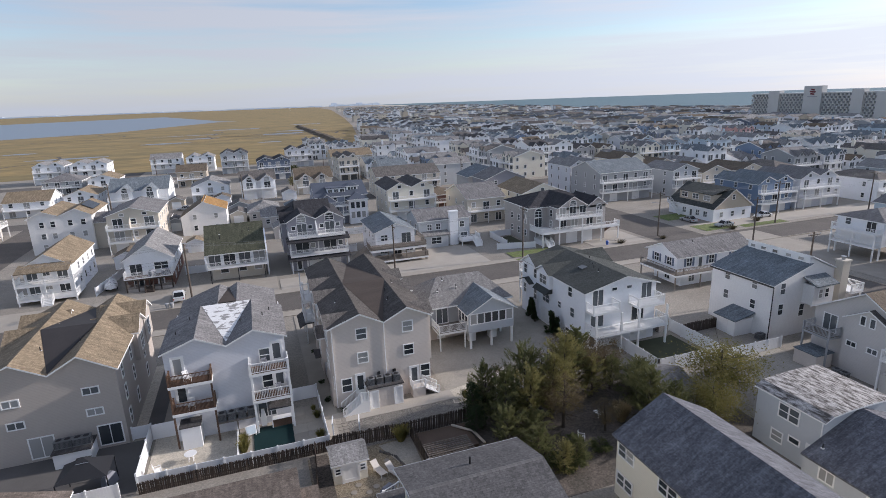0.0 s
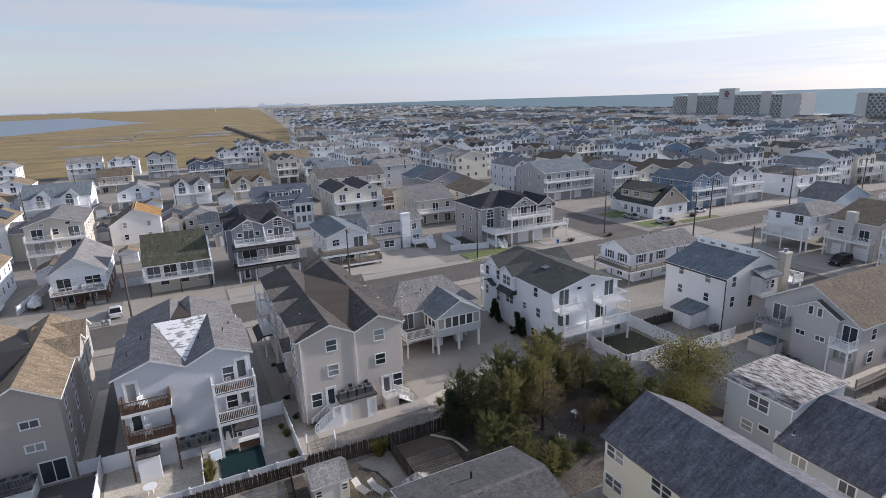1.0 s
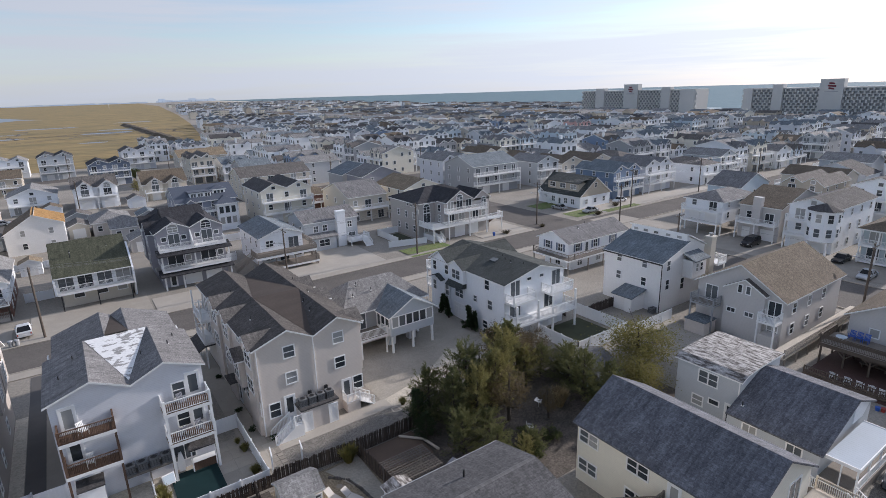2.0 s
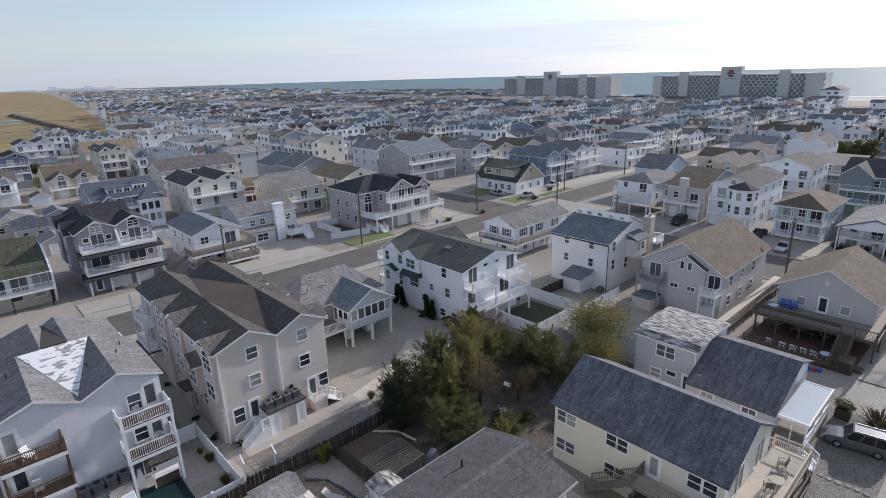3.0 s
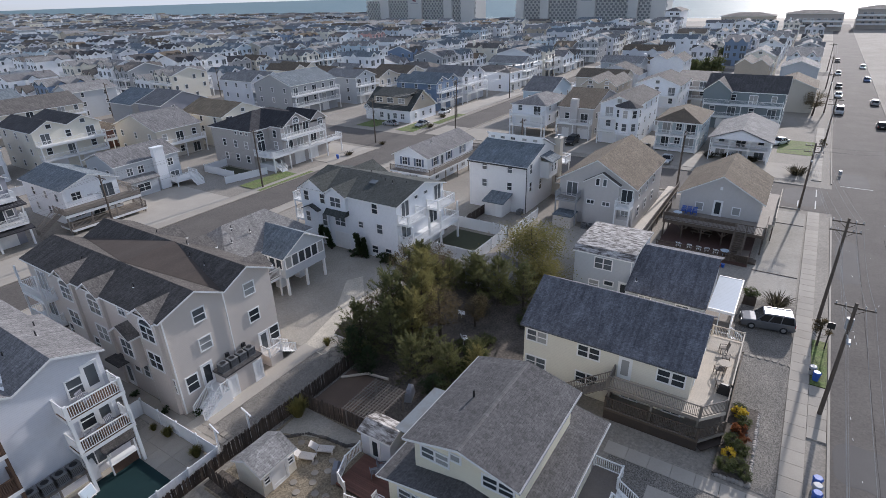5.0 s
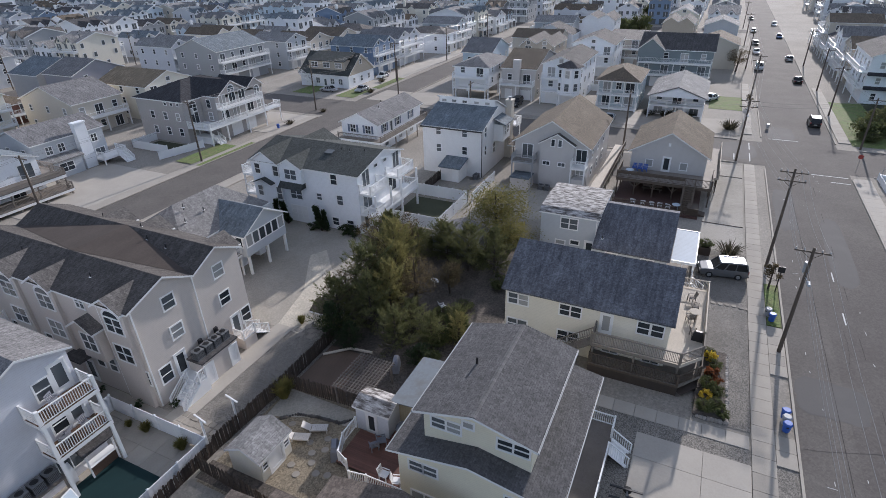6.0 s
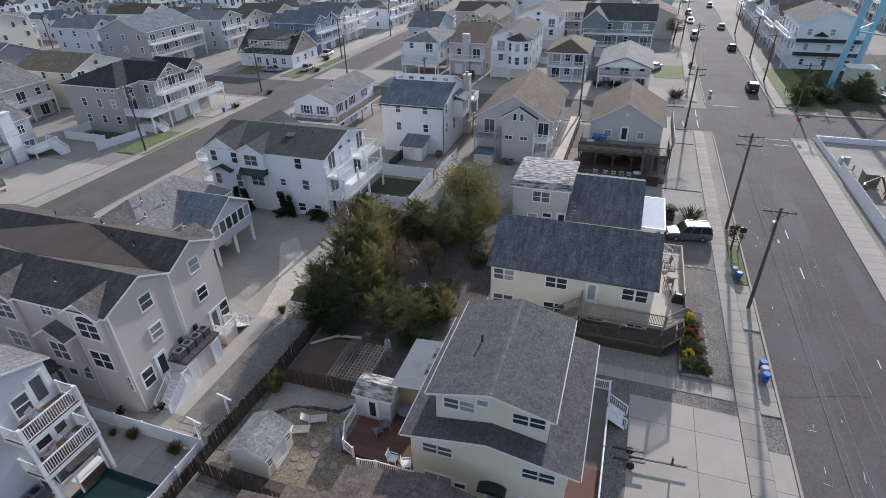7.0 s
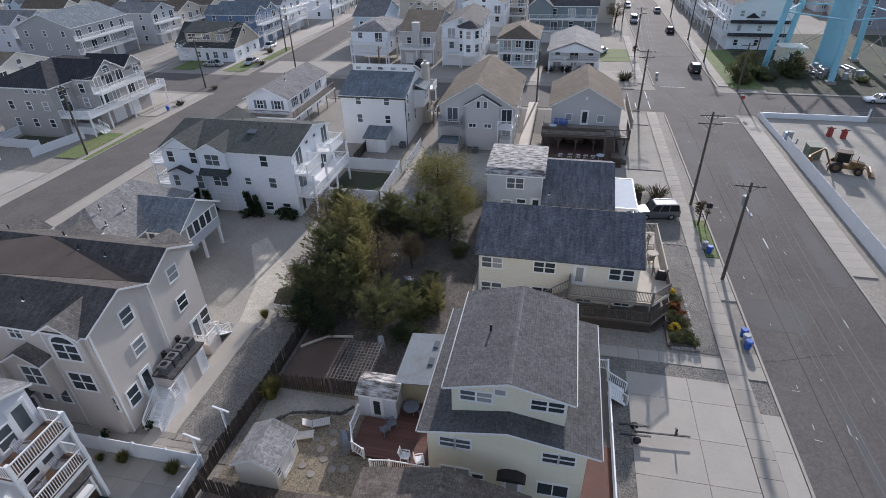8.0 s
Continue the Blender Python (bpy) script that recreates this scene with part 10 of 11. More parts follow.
def loft(sh, sections, m=0):
    """A skin through closed outlines of equal length."""
    base = len(sh.v)
    n = len(sections[0])
    for s in sections:
        sh.v += [tuple(p) for p in s]
    for i in range(len(sections) - 1):
        for j in range(n):
            k = (j + 1) % n
            sh.f.append((base + i * n + j, base + i * n + k, base + (i + 1) * n + k, base + (i + 1) * n + j))
            sh.m.append(m)
    sh.f.append(tuple(base + j for j in reversed(range(n))))
    sh.f.append(tuple(base + (len(sections) - 1) * n + j for j in range(n)))
    sh.m += [m, m]
    return sh


def wires(a, b, offs, sag=0.7):
    e = thing("power_line", "thin grey overhead cables between two poles", "cable", a[0], a[1], group="power lines")
    for u, z in offs:
        sh = Shape()
        pts = []
        for i in range(11):
            t = i / 10
            pts.append(Vector((a[0] + (b[0] - a[0]) * t - a[0], a[1] + (b[1] - a[1]) * t + u - a[1], (a[2] + (b[2] - a[2]) * t) + z - sag * 4 * t * (1 - t))))
        d = pts[-1] - pts[0]
        side = Vector((-d.y, d.x, 0)).normalized() * 0.011
        up = Vector((0, 0, 0.011))
        loft(sh, [[p - side, p - up, p + side, p + up] for p in pts])
        part("cable", sh, "cable", e)


for row in (POLES, ROW_A):
    for a, b in zip(row, row[1:]):
        wires(a, b, ((-1.1, -0.15), (-0.55, -0.15), (0.6, -0.15), (0.0, -2.2), (0.0, -2.7)))
wires((83.6, 11.2, 9.5), (96.6, -7.4, 8.2), ((0, 0), (0, -0.6)))
wires((96.6, -7.4, 8.4), (117.5, -5.2, 9.4), ((0, 0), (0, -0.5)))
wires((80.6, 28.4, 9.8), (80.5, 56, 9.8), ((0, 0),))
wires((83.6, 11.2, 9.0), (80.6, 28.4, 9.8), ((0, 0),))

# bins and small things along the pavement
def bin_(x, y, mat, label, z=0.12):
    key = ("bin", mat)
    if key not in SHARED:
        e = thing("wheeled_bin", label, "bin", group="bins")
        part("bin_body", Shape().tube((0, 0, 0.05), (0, 0, 0.75), 0.24, 0.3, n=12), mat, e)
        part("lid", Shape().tube((0, 0, 0.75), (0, 0, 0.86), 0.33, 0.26, n=12), mat, e)
        for s in (-1, 1):
            part("handle", Shape().box(s * 0.3 - 0.03, s * 0.3 + 0.03, -0.08, 0.08, 0.55, 0.62), "black", e)
        SHARED[key] = e
        e.matrix_basis = pose(x, y, z)
    else:
        copy_thing(SHARED[key], pose(x, y, z, 0, 0, x * 50))


for x, y, mt, lb in ((23.7, 7.9, "bluebin", "blue plastic recycling bin at the kerb"), (24.4, 7.9, "greybin", "grey plastic dustbin at the kerb"), (25.1, 7.9, "bluebin", ""), (37.9, 8.2, "bluebin", ""),
                     (38.7, 8.5, "greybin", ""), (71.0, 93.5, "bluebin", ""), (-13.9, 91.9, "greybin", ""), (-13.2, 91.9, "greybin", ""), (104, 6, "greybin", "")):
    bin_(x, y, mt, lb)
e = thing("street_sign", "black hanging street sign on a post", "sign", 43.6, 7.6)
part("post", Shape().tube((0, 0, 0), (0, 0, 3.0), 0.05, n=8), "black", e)
part("sign_board", Shape().box(-0.04, 0.04, -0.3, 0.3, 2.3, 2.9), "black", e)
e = thing("stop_sign", "red octagonal stop sign on a metal post", "sign", 84.4, -5.0)
part("post", Shape().tube((0, 0, 0), (0, 0, 2.7), 0.035, n=6), "metal", e)
part("sign_board", Shape().tube((-0.05, 0, 2.4), (-0.02, 0, 2.4), 0.36, n=8), "redpaint", e)
# boat cradle parts lying on the driveway
e = thing("trailer_frame", "small black boat trailer frame on the driveway", "trailer", 13.4, 17.0, 0.08, 4)
part("beam", Shape().box(-0.05, 0.05, -3.2, 0.4, 0.35, 0.42), "black", e)
for s in (-1, 1):
    part("bunk", Shape().box(s * 0.42 - 0.06, s * 0.42 + 0.06, -0.6, 1.4, 0.5, 0.58), "black", e)
    part("wheel", Shape().tube((s * 0.62 - 0.08, 0.3, 0.26), (s * 0.62 + 0.08, 0.3, 0.26), 0.26, n=14), "rubber", e)
part("axle", Shape().box(-0.62, 0.62, 0.25, 0.35, 0.24, 0.32), "metal", e)
part("winch_post", Shape().box(-0.06, 0.06, -2.3, -2.2, 0.35, 1.0).box(-0.3, 0.3, -2.28, -2.22, 0.75, 0.8), "black", e)

# ---- vehicles ----
def car(label, x, y, rz, paint_, kind="suv", z=0.02):
    """A car whose nose points to +y before the turn."""
    key = ("car", kind, paint_)
    if key in SHARED:
        return copy_thing(SHARED[key], pose(x, y, z, 0, 0, rz))
    L, W, H = {"suv": (4.65, 1.92, 1.8), "car": (4.6, 1.8, 1.45), "van": (5.1, 1.95, 1.9)}[kind]
    e = thing("car", label, "car", x, y, z, rz, group="parked cars")
    hood = 1.06 if kind != "car" else 0.82
    prof = [(-L / 2, 0.42, 0.86, 0.9), (-L / 2 + 0.12, 0.28, hood - 0.02, 0.97), (-L * 0.3, 0.24, hood, 1.0), (0, 0.24, hood, 1.0), (L * 0.18, 0.24, hood, 1.0),
            (L * 0.33, 0.26, hood - 0.05, 0.98), (L / 2 - 0.12, 0.28, hood - 0.16, 0.92), (L / 2, 0.4, hood - 0.28, 0.82)]
    sec = []
    for py, lo, hi, k in prof:
        w = W / 2 * k
        sec.append([(-w * 0.96, py, lo), (w * 0.96, py, lo), (w, py, lo + (hi - lo) * 0.45), (w * 0.985, py, hi - 0.07), (w * 0.9, py, hi), (-w * 0.9, py, hi), (-w * 0.985, py, hi - 0.07), (-w, py, lo + (hi - lo) * 0.45)])
    part("car_body", loft(Shape(), sec), paint_, e)
    back, front = (-L / 2 + 0.1, L * 0.235) if kind != "car" else (-L * 0.33, L * 0.2)
    rb, rf = (-L / 2 + 0.3, L * 0.1) if kind != "car" else (-L * 0.16, L * 0.05)
    w0, w1 = W / 2 * 0.94, W / 2 * (0.8 if kind != "car" else 0.76)
    a = [(-w0, back, hood - 0.02), (w0, back, hood - 0.02), (w0, front, hood - 0.04), (-w0, front, hood - 0.04), (-w1, rb, H - 0.05), (w1, rb, H - 0.05), (w1, rf, H - 0.05), (-w1, rf, H - 0.05)]
    part("cabin_glass", Shape().hexa(a), "carglass", e)
    part("roof_panel", Shape().hexa([(-w1 - 0.03, rb - 0.05, H - 0.07), (w1 + 0.03, rb - 0.05, H - 0.07), (w1 + 0.03, rf + 0.06, H - 0.07), (-w1 - 0.03, rf + 0.06, H - 0.07), (-w1 + 0.08, rb + 0.05, H), (w1 - 0.08, rb + 0.05, H), (w1 - 0.08, rf - 0.05, H), (-w1 + 0.08, rf - 0.05, H)]), paint_, e)
    for s in (-1, 1):
        fr = Shape()
        for t in (0.0, 0.36, 0.68, 1.0):
            p = Vector((s * w0, back + (front - back) * t, hood - 0.03))
            q = Vector((s * w1, rb + (rf - rb) * t, H - 0.05))
            fr.beam(p, q, 0.13 if t == 0.0 else 0.1, 0.06)
        part("window_frame", fr, paint_, e)
        part("mirror", Shape().box(s * W * 0.5 - 0.02, s * W * 0.5 + s * 0.16 + 0.02, front - 0.35, front - 0.2, hood, hood + 0.14), paint_, e)
        part("headlight", Shape().box(s * W * 0.32 - 0.16, s * W * 0.32 + 0.16, L / 2 - 0.1, L / 2 + 0.01, hood - 0.4, hood - 0.26), "lamp", e)
        part("tail_light", Shape().box(s * W * 0.42 - 0.08, s * W * 0.42 + 0.08, -L / 2 - 0.01, -L / 2 + 0.1, hood - 0.3, hood), "redpaint", e)
        for py in (-L * 0.295, L * 0.3):
            wh = part("wheel", Shape().tube((s * (W / 2 - 0.22), py, 0.34), (s * (W / 2 + 0.01), py, 0.34), 0.35, n=18), "rubber", e)
            part("rim", Shape().tube((s * (W / 2), py, 0.34), (s * (W / 2 + 0.025), py, 0.34), 0.21, 0.18, n=12), "metal", wh)
    part("front_bumper", Shape().box(-W * 0.42, W * 0.42, L / 2 - 0.06, L / 2 + 0.05, 0.32, 0.52), "black" if kind == "suv" else paint_, e)
    part("rear_bumper", Shape().box(-W * 0.44, W * 0.44, -L / 2 - 0.06, -L / 2 + 0.06, 0.34, 0.54), "black" if kind == "suv" else paint_, e)
    part("number_plate", Shape().box(-0.25, 0.25, -L / 2 - 0.075, -L / 2 - 0.06, 0.6, 0.73), "trim", e)
    if kind == "suv":
        for s in (-1, 1):
            part("roof_rail", Shape().box(s * (w1 - 0.06) - 0.02, s * (w1 - 0.06) + 0.02, rb + 0.15, rf - 0.2, H + 0.01, H + 0.07), "metal", e)
    SHARED[key] = e
    return e


car("silver-grey sport utility car on the gravel", 45.2, 12.5, 10, "car_grey", "suv", 0.03)
car("black sport utility car parked at the kerb", 109.6, -1.9, -90, "car_black", "suv")
car("white saloon car at the side of the street", 92.6, -29.0, 0, "car_white", "car")
car("white saloon car on the side street", -12.6, 96.4, 4, "car_white", "car", 0.02)
car("black saloon car parked at the kerb", 149, -2.2, -90, "car_black", "car")
car("silver van parked at the kerb", 163.5, 5.8, 90, "car_silver", "van")
car("black sport utility car parked at the kerb", 104.4, 55.0, 90, "car_black", "suv", 0.05)
for i, (x, y, r, p) in enumerate(((180, -2.4, -90, "car_silver"), (208, 5.6, 90, "car_black"), (190, 5.8, 90, "car_white"), (226, -2.4, 90, "car_blue"), (102, 103.5, 0, "car_silver"), (121, 99.0, 90, "car_white"),
                                  (106, 40.0, 90, "car_black"), (99.5, 34.0, 90, "car_silver"), (105, 95.6, 90, "car_silver"), (81, 185, 0, "car_blue"), (140, 189, 90, "car_blue"),
                                  (-20, 187, 90, "car_silver"), (150, 85, 90, "car_white"), (170, 90, 90, "car_black"), (200, 85, 90, "car_silver"),
                                  (123.5, 16.5, 60, "car_white"), (240, 5.6, 90, "car_silver"), (262, -2.4, 90, "car_white"), (281, 5.6, 90, "car_black"))):
    car({"car_silver": "silver saloon car parked before a house", "car_black": "black saloon car parked at the kerb", "car_white": "white saloon car at the side of the street", "car_blue": "blue saloon car parked before a house"}[p], x, y, r, p, "car")

e = thing("covered_boat", "boat on a trailer under a white cover beside the house", "boat", -24.9, 107.6, 0.02, 8)
part("cover", loft(Shape(), [[(-w, y, z0), (-w * 0.9, y, z0 + 0.5), (0, y, z1), (w * 0.9, y, z0 + 0.5), (w, y, z0)] for y, w, z0, z1 in ((-2.6, 0.9, 0.7, 1.5), (-1.0, 1.05, 0.65, 1.9), (0.8, 0.95, 0.65, 1.75), (2.0, 0.55, 0.75, 1.4), (2.6, 0.12, 0.95, 1.15))]), "membrane", e)
part("hull", loft(Shape(), [[(-w, y, 0.95), (0, y, z0), (w, y, 0.95)] for y, w, z0 in ((-2.55, 0.85, 0.5), (0.8, 0.88, 0.45), (2.0, 0.5, 0.55), (2.5, 0.1, 0.85))]), "trim", e)
part("trailer", Shape().box(-0.06, 0.06, -2.4, 3.4, 0.32, 0.44).box(-0.8, 0.8, -0.9, -0.8, 0.3, 0.4), "black", e)
for q in (-1, 1):
    part("wheel", Shape().tube((q * 0.78, -0.85, 0.28), (q * 0.95, -0.85, 0.28), 0.28, n=14), "rubber", e)

# ---- the gravel lot ----
e = thing("backhoe_loader", "worn yellow backhoe loader parked on gravel", "excavator", 61.5, -12.3, 0.02, 163)
part("chassis", Shape().box(-0.55, 0.55, -1.6, 2.1, 0.55, 1.0), "machine", e)
part("hood", Shape().hexa([(-0.5, 0.5, 1.0), (0.5, 0.5, 1.0), (0.45, 2.1, 1.0), (-0.45, 2.1, 1.0), (-0.45, 0.5, 1.6), (0.45, 0.5, 1.6), (0.38, 2.05, 1.45), (-0.38, 2.05, 1.45)]), "machine", e)
for s in (-1, 1):
    for py, r, w in ((-0.9, 0.72, 0.42), (1.6, 0.48, 0.3)):
        wh = part("wheel", Shape().tube((s * 0.62, py, r), (s * (0.62 + w), py, r), r, n=20), "rubber", e)
        part("rim", Shape().tube((s * (0.62 + w), py, r), (s * (0.64 + w), py, r), r * 0.5, n=14), "machine", wh)
    for py in (-1.2, 0.4):
        part("cab_post", Shape().beam((s * 0.58, py, 1.0), (s * 0.52, py * 0.95, 2.55), 0.08), "machine", e)
    part("loader_arm", Shape().beam((s * 0.6, 0.6, 1.4), (s * 0.6, 2.3, 1.0), 0.12, 0.2).beam((s * 0.6, 2.3, 1.0), (s * 0.6, 2.9, 0.45), 0.12, 0.18), "machine", e)
part("cab_roof", Shape().box(-0.68, 0.68, -1.35, 0.5, 2.55, 2.67), "rustroof", e, "rusty brown cab roof")
part("cab_glass", Shape().hexa([(-0.5, -1.1, 1.35), (0.5, -1.1, 1.35), (0.5, 0.32, 1.35), (-0.5, 0.32, 1.35), (-0.46, -1.08, 2.54), (0.46, -1.08, 2.54), (0.46, 0.3, 2.54), (-0.46, 0.3, 2.54)]), "carglass", e)
part("exhaust", Shape().tube((0.2, 1.2, 1.5), (0.2, 1.2, 2.3), 0.05, n=8), "black", e)
part("seat", Shape().box(-0.25, 0.25, -0.7, -0.2, 1.0, 1.35).box(-0.25, 0.25, -0.75, -0.65, 1.35, 1.9), "black", e)
part("loader_bucket", Shape().prism([(2.75, 0.1), (3.5, 0.1), (3.45, 0.2), (2.95, 0.3), (2.9, 0.85), (2.75, 0.8)], "x", -1.05, 1.05), "machine", e)
part("boom", Shape().beam((0, -1.7, 1.0), (0, -2.6, 2.7), 0.22, 0.3), "machine", e)
part("dipper", Shape().beam((0, -2.6, 2.7), (0, -3.9, 1.5), 0.18, 0.26), "machine", e)
part("bucket", Shape().prism([(-4.2, 0.7), (-3.7, 0.5), (-3.5, 0.9), (-3.8, 1.5), (-4.1, 1.4)], "x", -0.35, 0.35), "machine", e)
for s in (-1, 1):
    part("stabiliser", Shape().beam((s * 0.5, -1.6, 0.9), (s * 1.15, -1.7, 0.1), 0.14), "machine", e)
e = thing("utility_cabinet", "olive green electrical cabinet on gravel", "cabinet", 65.6, -9.9, 0.02)
part("cabinet_body", Shape().box(-0.9, 0.9, -0.8, 0.8, 0.1, 1.75), "boxgreen", e)
part("lid", Shape().box(-0.95, 0.95, -0.85, 0.85, 1.75, 1.87), "boxgreen", e)
part("base", Shape().box(-1.1, 1.1, -1.0, 1.0, 0, 0.1), "concrete", e)
part("door", Shape().box(-0.93, -0.9, -0.7, -0.03, 0.2, 1.65).box(-0.93, -0.9, 0.03, 0.7, 0.2, 1.65), "boxgreen", e)
e = thing("pump_unit", "white and blue pump equipment behind the fence", "equipment", 71.0, -8.6, 0.02)
part("tank", Shape().tube((0, 0, 0), (0, 0, 1.7), 0.4, n=14), "greybin", e)
part("housing", Shape().box(0.4, 1.3, -0.4, 0.5, 0, 1.3), "sky", e)
part("pipe", Shape().tube((-0.2, -0.3, 0.2), (-0.9, -0.8, 0.2), 0.12, n=8).tube((-0.9, -0.8, 0.2), (-0.9, -0.8, 1.0), 0.12, n=8), "metal", e)
for x, y in ((74.6, -15.2), (73.9, -16.8)):
    e = thing("red_drum", "rusty red upright drum on gravel", "drum", x, y, 0.02, 0, group="drums")
    part("drum_body", Shape().tube((0, 0, 0), (0, 0, 1.15), 0.42, 0.38, n=14), "redpaint", e)
    part("cap", Shape().tube((0, 0, 1.15), (0, 0, 1.45), 0.3, 0.12, n=12), "redpaint", e)
    part("bracket", Shape().box(-0.1, 0.1, -0.6, 0.6, 1.2, 1.3), "black", e)
# water tower legs
e = thing("water_tower", "pale blue steel legs and riser of a water tower", "water tower", 114.8, -27.5)
part("riser", Shape().tube((0, 0, 0.6), (0, 0, 5.0), 2.05, 1.8, n=24).tube((0, 0, 5.0), (0, 0, 34), 1.8, 1.8, n=24), "towerblue", e)
part("footing", Shape().tube((0, 0, 0), (0, 0, 0.6), 2.4, n=24), "concrete", e)
for i in range(5):
    a = radians(96 + 72 * i)
    b = Vector((11.4 * math.cos(a), 11.4 * math.sin(a), 0.5))
    t = Vector((8.2 * math.cos(a), 8.2 * math.sin(a), 34))
    lg = part("leg", Shape().tube(b, t, 0.58, 0.52, n=16), "towerblue", e)
    part("foot", Shape().box(b.x - 0.8, b.x + 0.8, b.y - 0.8, b.y + 0.8, 0, 0.5), "concrete", lg)
    a2 = radians(96 + 72 * (i + 1))
    p = lambda q, z: Vector((q[0] * (11.4 - 3.2 * z / 34), q[1] * (11.4 - 3.2 * z / 34), z))
    c0, c1 = (math.cos(a), math.sin(a)), (math.cos(a2), math.sin(a2))
    for z0, z1 in ((1, 11), (11, 22), (22, 33)):
        part("tie_rod", Shape().tube(p(c0, z0), p(c1, z1), 0.035, n=5), "metal", e)
        part("tie_rod", Shape().tube(p(c1, z0), p(c0, z1), 0.035, n=5), "metal", e)
    part("girt", Shape().tube(p(c0, 11), p(c1, 11), 0.14, n=8), "towerblue", e)
    part("girt", Shape().tube(p(c0, 22), p(c1, 22), 0.14, n=8), "towerblue", e)
a0 = radians(96)
part("ladder", Shape().tube((11.4 * math.cos(a0) - 0.75, 11.4 * math.sin(a0) - 0.2, 2.6), (8.2 * math.cos(a0) - 0.7, 8.2 * math.sin(a0) - 0.2, 33), 0.32, n=8), "towerblue", e, "caged climbing ladder")
for x, y, r in ((-6.5, -2.0, 0.28), (-6.0, -3.4, 0.2)):
    part("pipe", Shape().tube((x, y, 0), (x, y, 1.5), r).tube((x, y, 1.5), (x + 3.5, y + 0.6, 1.5), r).box(x - 0.4, x + 0.4, y - 0.4, y + 0.4, 0.9, 1.3), "metal", e, "grey pipework and valves")
for x, y, w, t in ((-5.2, 1.6, 1.1, 1.3), (-4.6, -0.6, 0.8, 1.7), (-6.8, 0.4, 0.9, 1.0), (-3.6, 2.8, 0.7, 1.9), (-7.6, -1.4, 0.8, 1.1), (-5.6, -4.6, 1.0, 1.2)):
    box = thing("equipment_box", "pale grey metal control box under the water tower", "control box", 114.8 + x, -27.5 + y, 0.02, 12 * x, group="tower equipment")
    part("housing", Shape().box(-w / 2, w / 2, -w * 0.4, w * 0.4, 0.12, t), "greybin", box)
    part("lid", Shape().box(-w / 2 - 0.04, w / 2 + 0.04, -w * 0.4 - 0.04, w * 0.4 + 0.04, t, t + 0.06), "trim", box)
    part("plinth", Shape().box(-w / 2 - 0.08, w / 2 + 0.08, -w * 0.4 - 0.08, w * 0.4 + 0.08, 0, 0.12), "concrete", box)
e = thing("pipe_rack", "tangled grey pipework on a low frame under the water tower", "pipework", 108.6, -25.6, 0.02)
rnd = random.Random(17)
for k in range(9):
    y, z, x = rnd.uniform(-1.8, 1.8), rnd.uniform(0.5, 2.1), rnd.uniform(-1.6, -0.4)
    part("pipe", Shape().tube((x, y, z), (x + rnd.uniform(1.4, 2.6), y + rnd.uniform(-0.8, 0.8), z), 0.09, n=8).tube((x, y, 0), (x, y, z), 0.09, n=8), "metal", e)
for y in (-1.9, -0.6, 0.7, 2.0):
    part("frame", Shape().box(-1.8, -1.7, y - 0.05, y + 0.05, 0, 1.5).box(1.0, 1.1, y - 0.05, y + 0.05, 0, 1.5).box(-1.8, 1.1, y - 0.05, y + 0.05, 1.5, 1.6), "greybin", e)
h = House("small yellow pump house under the water tower", 120.0, -22.5, "hut", "pump_house", group="sheds")
h.hip(118.4, 121.8, -24.6, -20.2, 3.4, 0.5, "cream")
h.box(118.4, 121.8, -24.6, -20.2, 0, 3.4, "yellow")
h.win("W", 118.4, -22.4, 0.1, 1.0, 2.0, "door")

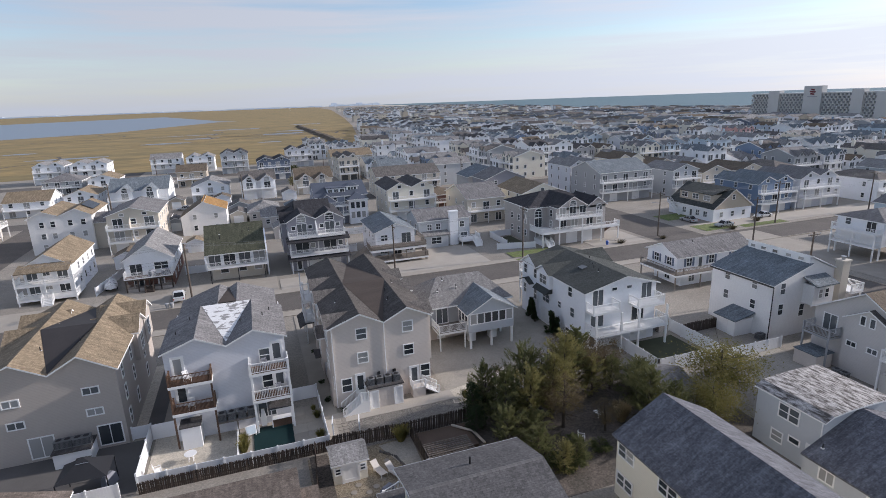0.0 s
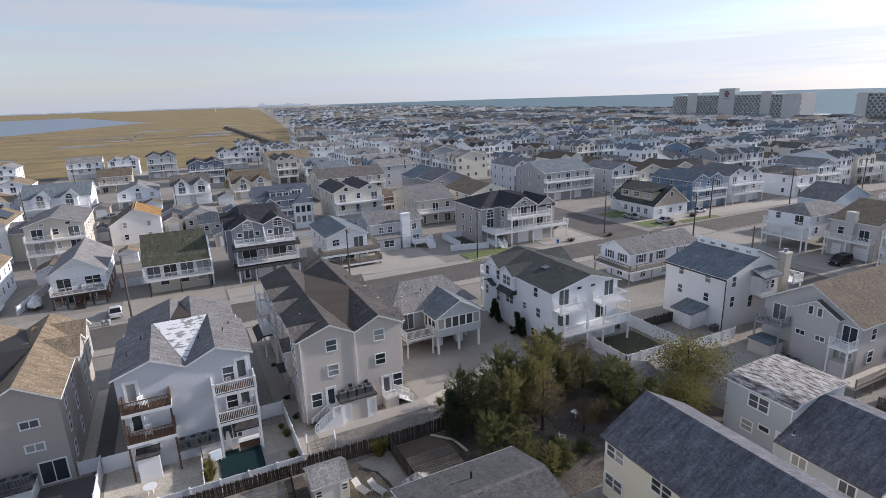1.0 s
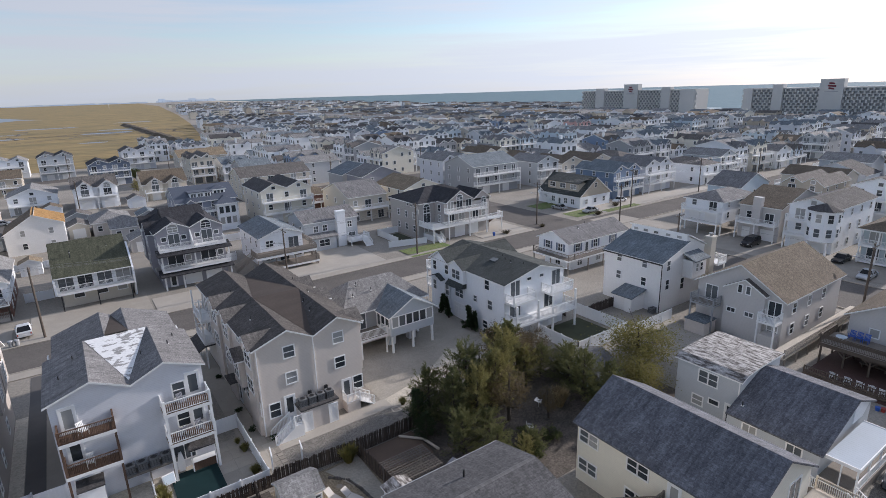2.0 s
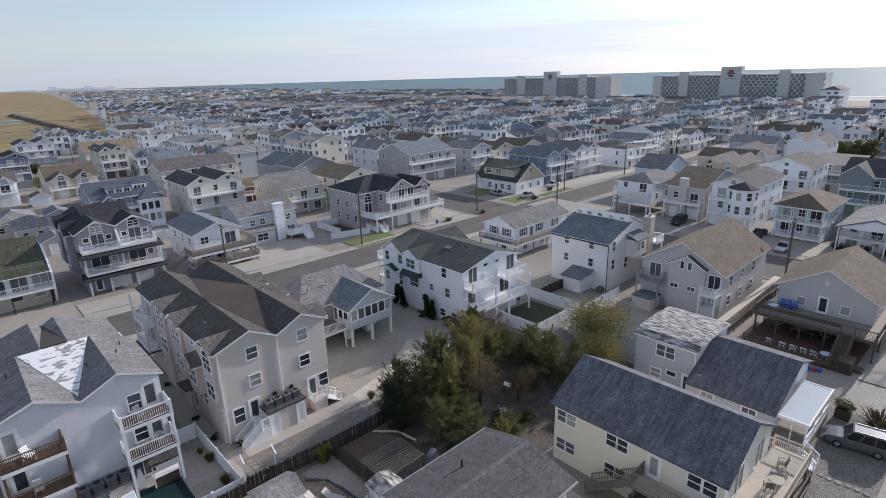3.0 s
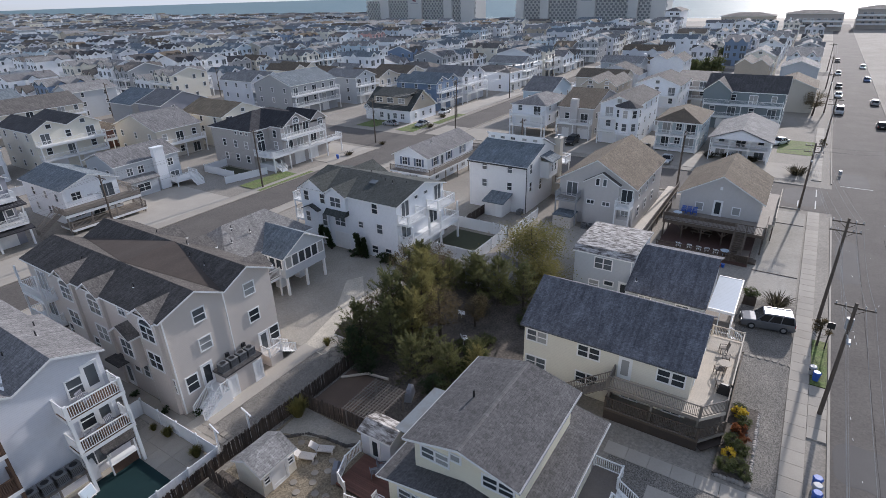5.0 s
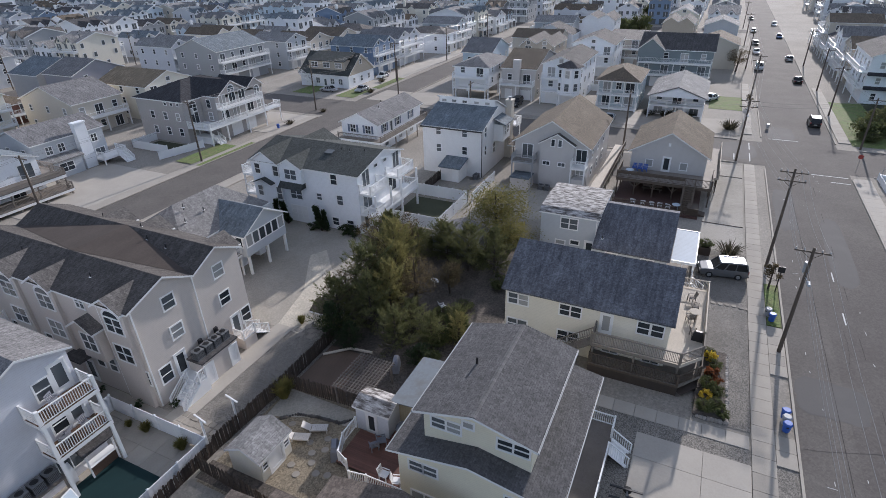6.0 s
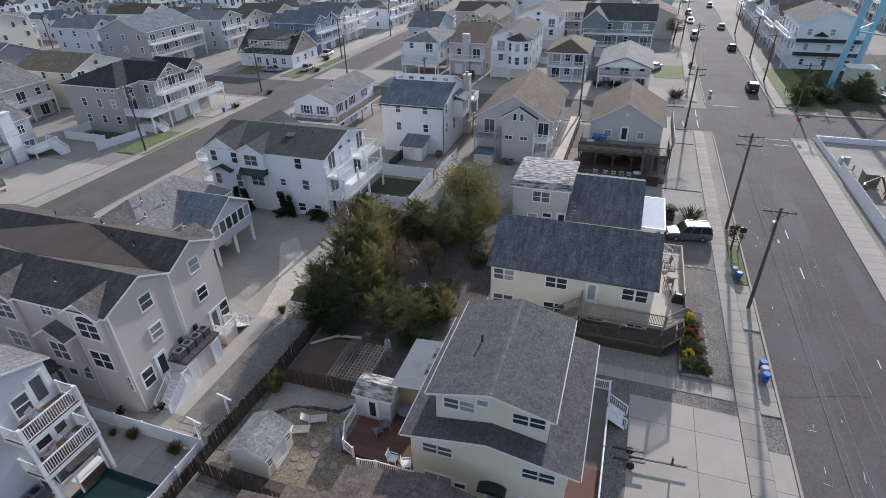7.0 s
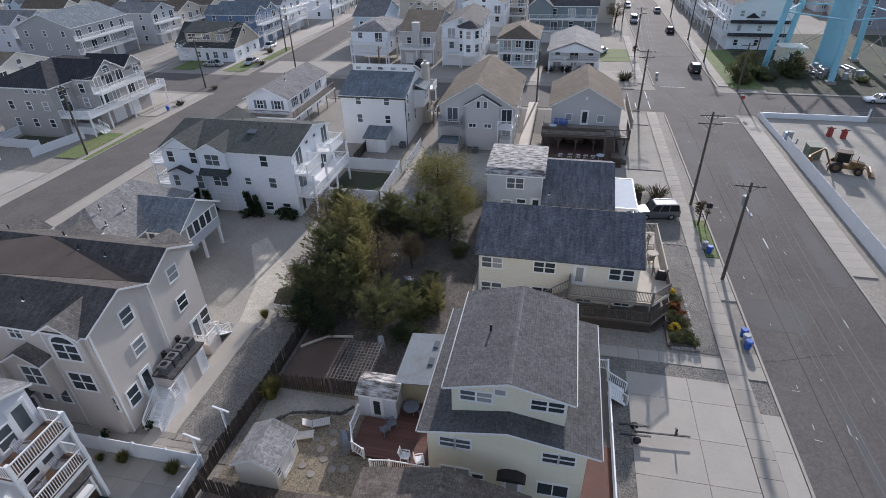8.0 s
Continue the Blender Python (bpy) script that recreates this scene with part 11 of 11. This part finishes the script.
# ---- far things ----
def hotel(x, y0, y1, h, cores, label):
    """A slab hotel with blank cores and a honeycomb of balconies on its west face."""
    e = thing("hotel", label, "hotel", x, (y0 + y1) / 2, group="ocean-front hotels")
    oy = (y0 + y1) / 2
    part("wall", Shape().box(0, 18, y0 - oy, y1 - oy, 0, h), "hoteldark", e)
    floors = 12
    for k in range(floors + 1):
        part("floor_slab", Shape().box(-1.2, 0, y0 - oy, y1 - oy, h * k / floors - 0.25, h * k / floors + 0.1), "hotel", e)
    n = int((y1 - y0) / 3.5)
    for i in range(n + 1):
        yy = y0 - oy + (y1 - y0) * i / n
        left, right = [], []
        for k in range(floors):
            o = 0.85 if k % 2 else -0.85
            for z in (h * k / floors, h * (k + 1) / floors):
                left.append((yy + o - 0.5, z))
                right.append((yy + o + 0.5, z))
        part("balcony_screen", Shape().prism(right + left[::-1], "x", -1.35, 0), "hotel", e)
    for a, b, top in cores:
        part("core", Shape().box(-2.5, 3.5, a - oy, b - oy, 0, top), "hotel", e)
    part("roof", Shape().box(-1.4, 18.2, y0 - oy, y1 - oy, h, h + 0.8), "hotel", e)
    part("end_wall", Shape().box(-1.5, 18.3, y0 - oy - 0.6, y0 - oy, 0, h + 0.6), "hotel", e)
    a, b, top = cores[1]
    c = (a + b) / 2 - oy
    sg = Shape()
    for dz, w, s in ((-3.2, 3.6, 0.3), (-5.0, 5.2, -0.3), (-6.8, 3.8, 0.2)):
        sg.hexa([(-2.7, c - w / 2, top + dz - 0.7), (-2.5, c - w / 2, top + dz - 0.7), (-2.5, c + w / 2, top + dz - 0.2), (-2.7, c + w / 2, top + dz - 0.2),
                 (-2.7, c - w / 2 + s, top + dz + 0.6), (-2.5, c - w / 2 + s, top + dz + 0.6), (-2.5, c + w / 2, top + dz + 1.0), (-2.7, c + w / 2, top + dz + 1.0)])
    part("sign", sg, "sign", e, "dark red emblem")
    part("sign_bar", Shape().box(-2.62, -2.5, c - 4.5, c + 4.5, top - 9.2, top - 8.5), "greybin", e)


hotel(460, 282, 408, 25.0, ((379.5, 390, 28), (340, 356, 31.3), (306, 315, 28), (282, 296, 25.8)), "long white concrete hotel with patterned balconies by the ocean")
hotel(460, 116.5, 240, 24.6, ((210.5, 218, 28), (170.5, 185.5, 31), (137, 144.5, 28), (116.5, 127, 25.4), (233, 240, 25.4)), "long white concrete hotel with patterned balconies by the ocean")
for x, y, w, d, hh, lab in ((440, 104, 26, 10, 15, "white"), (470, 60, 20, 34, 10, "tan"), (480, 20, 20, 34, 11, "taupe"), (500, -40, 20, 70, 13, "taupe"), (505, 455, 22, 60, 9, "paleblue"), (500, 560, 20, 60, 9, "beige")):
    h = House(f"long {WALL_WORD[lab]} ocean-front motel with open balconies", x, y, "motel", "motel", near=False)
    h.box(x - w / 2, x + w / 2, y - d / 2, y + d / 2, 0, hh, lab)
    h.hip(x - w / 2, x + w / 2, y - d / 2, y + d / 2, hh, 2.2, "r_dusk", 0.8)
    for k in range(1, int(hh / 2.9)):
        h.put("balcony_floor", Shape().box(x - w / 2 - 1.5, x - w / 2, y - d / 2, y + d / 2, 2.9 * k - 0.2, 2.9 * k).box(x - w / 2 - 1.5, x - w / 2 - 1.42, y - d / 2, y + d / 2, 2.9 * k + 0.15, 2.9 * k + 0.95), "trim")
        for i in range(int(d / 4)):
            h.win("W", x - w / 2, y - d / 2 + 2 + 4 * i, 2.9 * k + 0.1, 1.8, 2.0, "slider")
sh = Shape()
g = random.Random(3)
for i in range(46):
    x, y = 940 + g.uniform(-240, 150), 4780 + g.uniform(-60, 80)
    t = g.uniform(6, 16) * (1.7 if g.random() < 0.15 else 1)
    w = g.uniform(10, 26)
    sh.box(x - w, x + w, y - 8, y + 8, 0, t)
solid("far_skyline", sh, "far", "skyline of a distant resort city, painted pale for haze", "skyline", kind="stuff")
sh = Shape()
for i in range(90):
    x = -3600 + 4200 * i / 90
    w = g.uniform(15, 60)
    sh.box(x - w, x + w, 4700, 4740, 0, g.uniform(3, 11))
solid("far_treeline", sh, "far", "line of woods beyond the bay, painted pale for haze", "woods", kind="stuff")
TOWER = thing("far_water_tower", "white water tower far up the coast", "water tower", 205, 2750)
part("tank", Shape().tube((0, 0, 10), (0, 0, 12), 2.4, 2.8, n=16).tube((0, 0, 12), (0, 0, 14), 2.8, 1.0, n=16), "hotel", TOWER)
part("stem", Shape().tube((0, 0, 0), (0, 0, 10), 1.0, 0.8, n=12), "hotel", TOWER)

# ---- paving slabs ----
for i in range(62):
    slab(WALK, -11.0 + 1.5 * i, -9.5 + 1.5 * i, 8.6, 10.1)
for i in range(30):
    slab(WALK, 36.0 + 1.5 * i, 37.5 + 1.5 * i, -6.4, -4.2, "newconcrete")
DRIVE = tagged(new("driveway"), "pale concrete driveway in large slabs", "driveway", kind="structure")
for a, b in zip((-3.2, 0.2, 3.6, 7.0, 10.4, 13.8, 17.2), (0.2, 3.6, 7.0, 10.4, 13.8, 17.2, 19.5)):
    for c, d in ((10.12, 13.1), (13.1, 17.5)):
        slab(DRIVE, a, b, c, d, "newconcrete", 0.0, 0.075)
for a, b in ((-3.2, 0.2), (0.2, 3.6), (3.6, 7.0), (10.4, 13.8), (13.8, 16.9)):
    slab(DRIVE, a, b, 7.3, 8.6, "newconcrete", 0.0, 0.075)
for i in range(5):
    slab(DRIVE, 30.0 + 1.4 * i, 31.4 + 1.4 * i, 7.3, 8.6, "concrete", 0.0, 0.1)
for i in range(4):
    slab(DRIVE, 17.3 + 1.45 * i, 18.75 + 1.45 * i, 7.3, 8.6, "concrete", 0.0, 0.1) if i > 1 else None
TERRACE = tagged(new("pool_terrace"), "grey concrete pool terrace in large slabs", "patio", kind="structure")
for x0, x1 in ((2.3, 3.75), (3.75, 5.2)):
    for j in range(5):
        slab(TERRACE, x0, x1, 45.0 + 1.6 * j, 46.6 + 1.6 * j, "concrete", 0.052, 0.075)
GARDEN_PATH = tagged(new("garden_path"), "pale concrete path to the wooden deck", "path", kind="structure")
for i in range(7):
    slab(GARDEN_PATH, 20.9, 22.2, 10.2 + 1.55 * i, 11.75 + 1.55 * i, "newconcrete", 0.0, 0.07)
sheet("grass_verge", 37.2, 44.8, 7.35, 8.55, 0.09, "grass", "small strip of green grass at the kerb", "grass", 0.08)
for i in range(22):
    slab(WALK, 99.0 + 2.0 * i, 101.0 + 2.0 * i, 8.6, 10.1)
    slab(WALK, 99.0 + 2.0 * i, 101.0 + 2.0 * i, -6.4, -4.6)
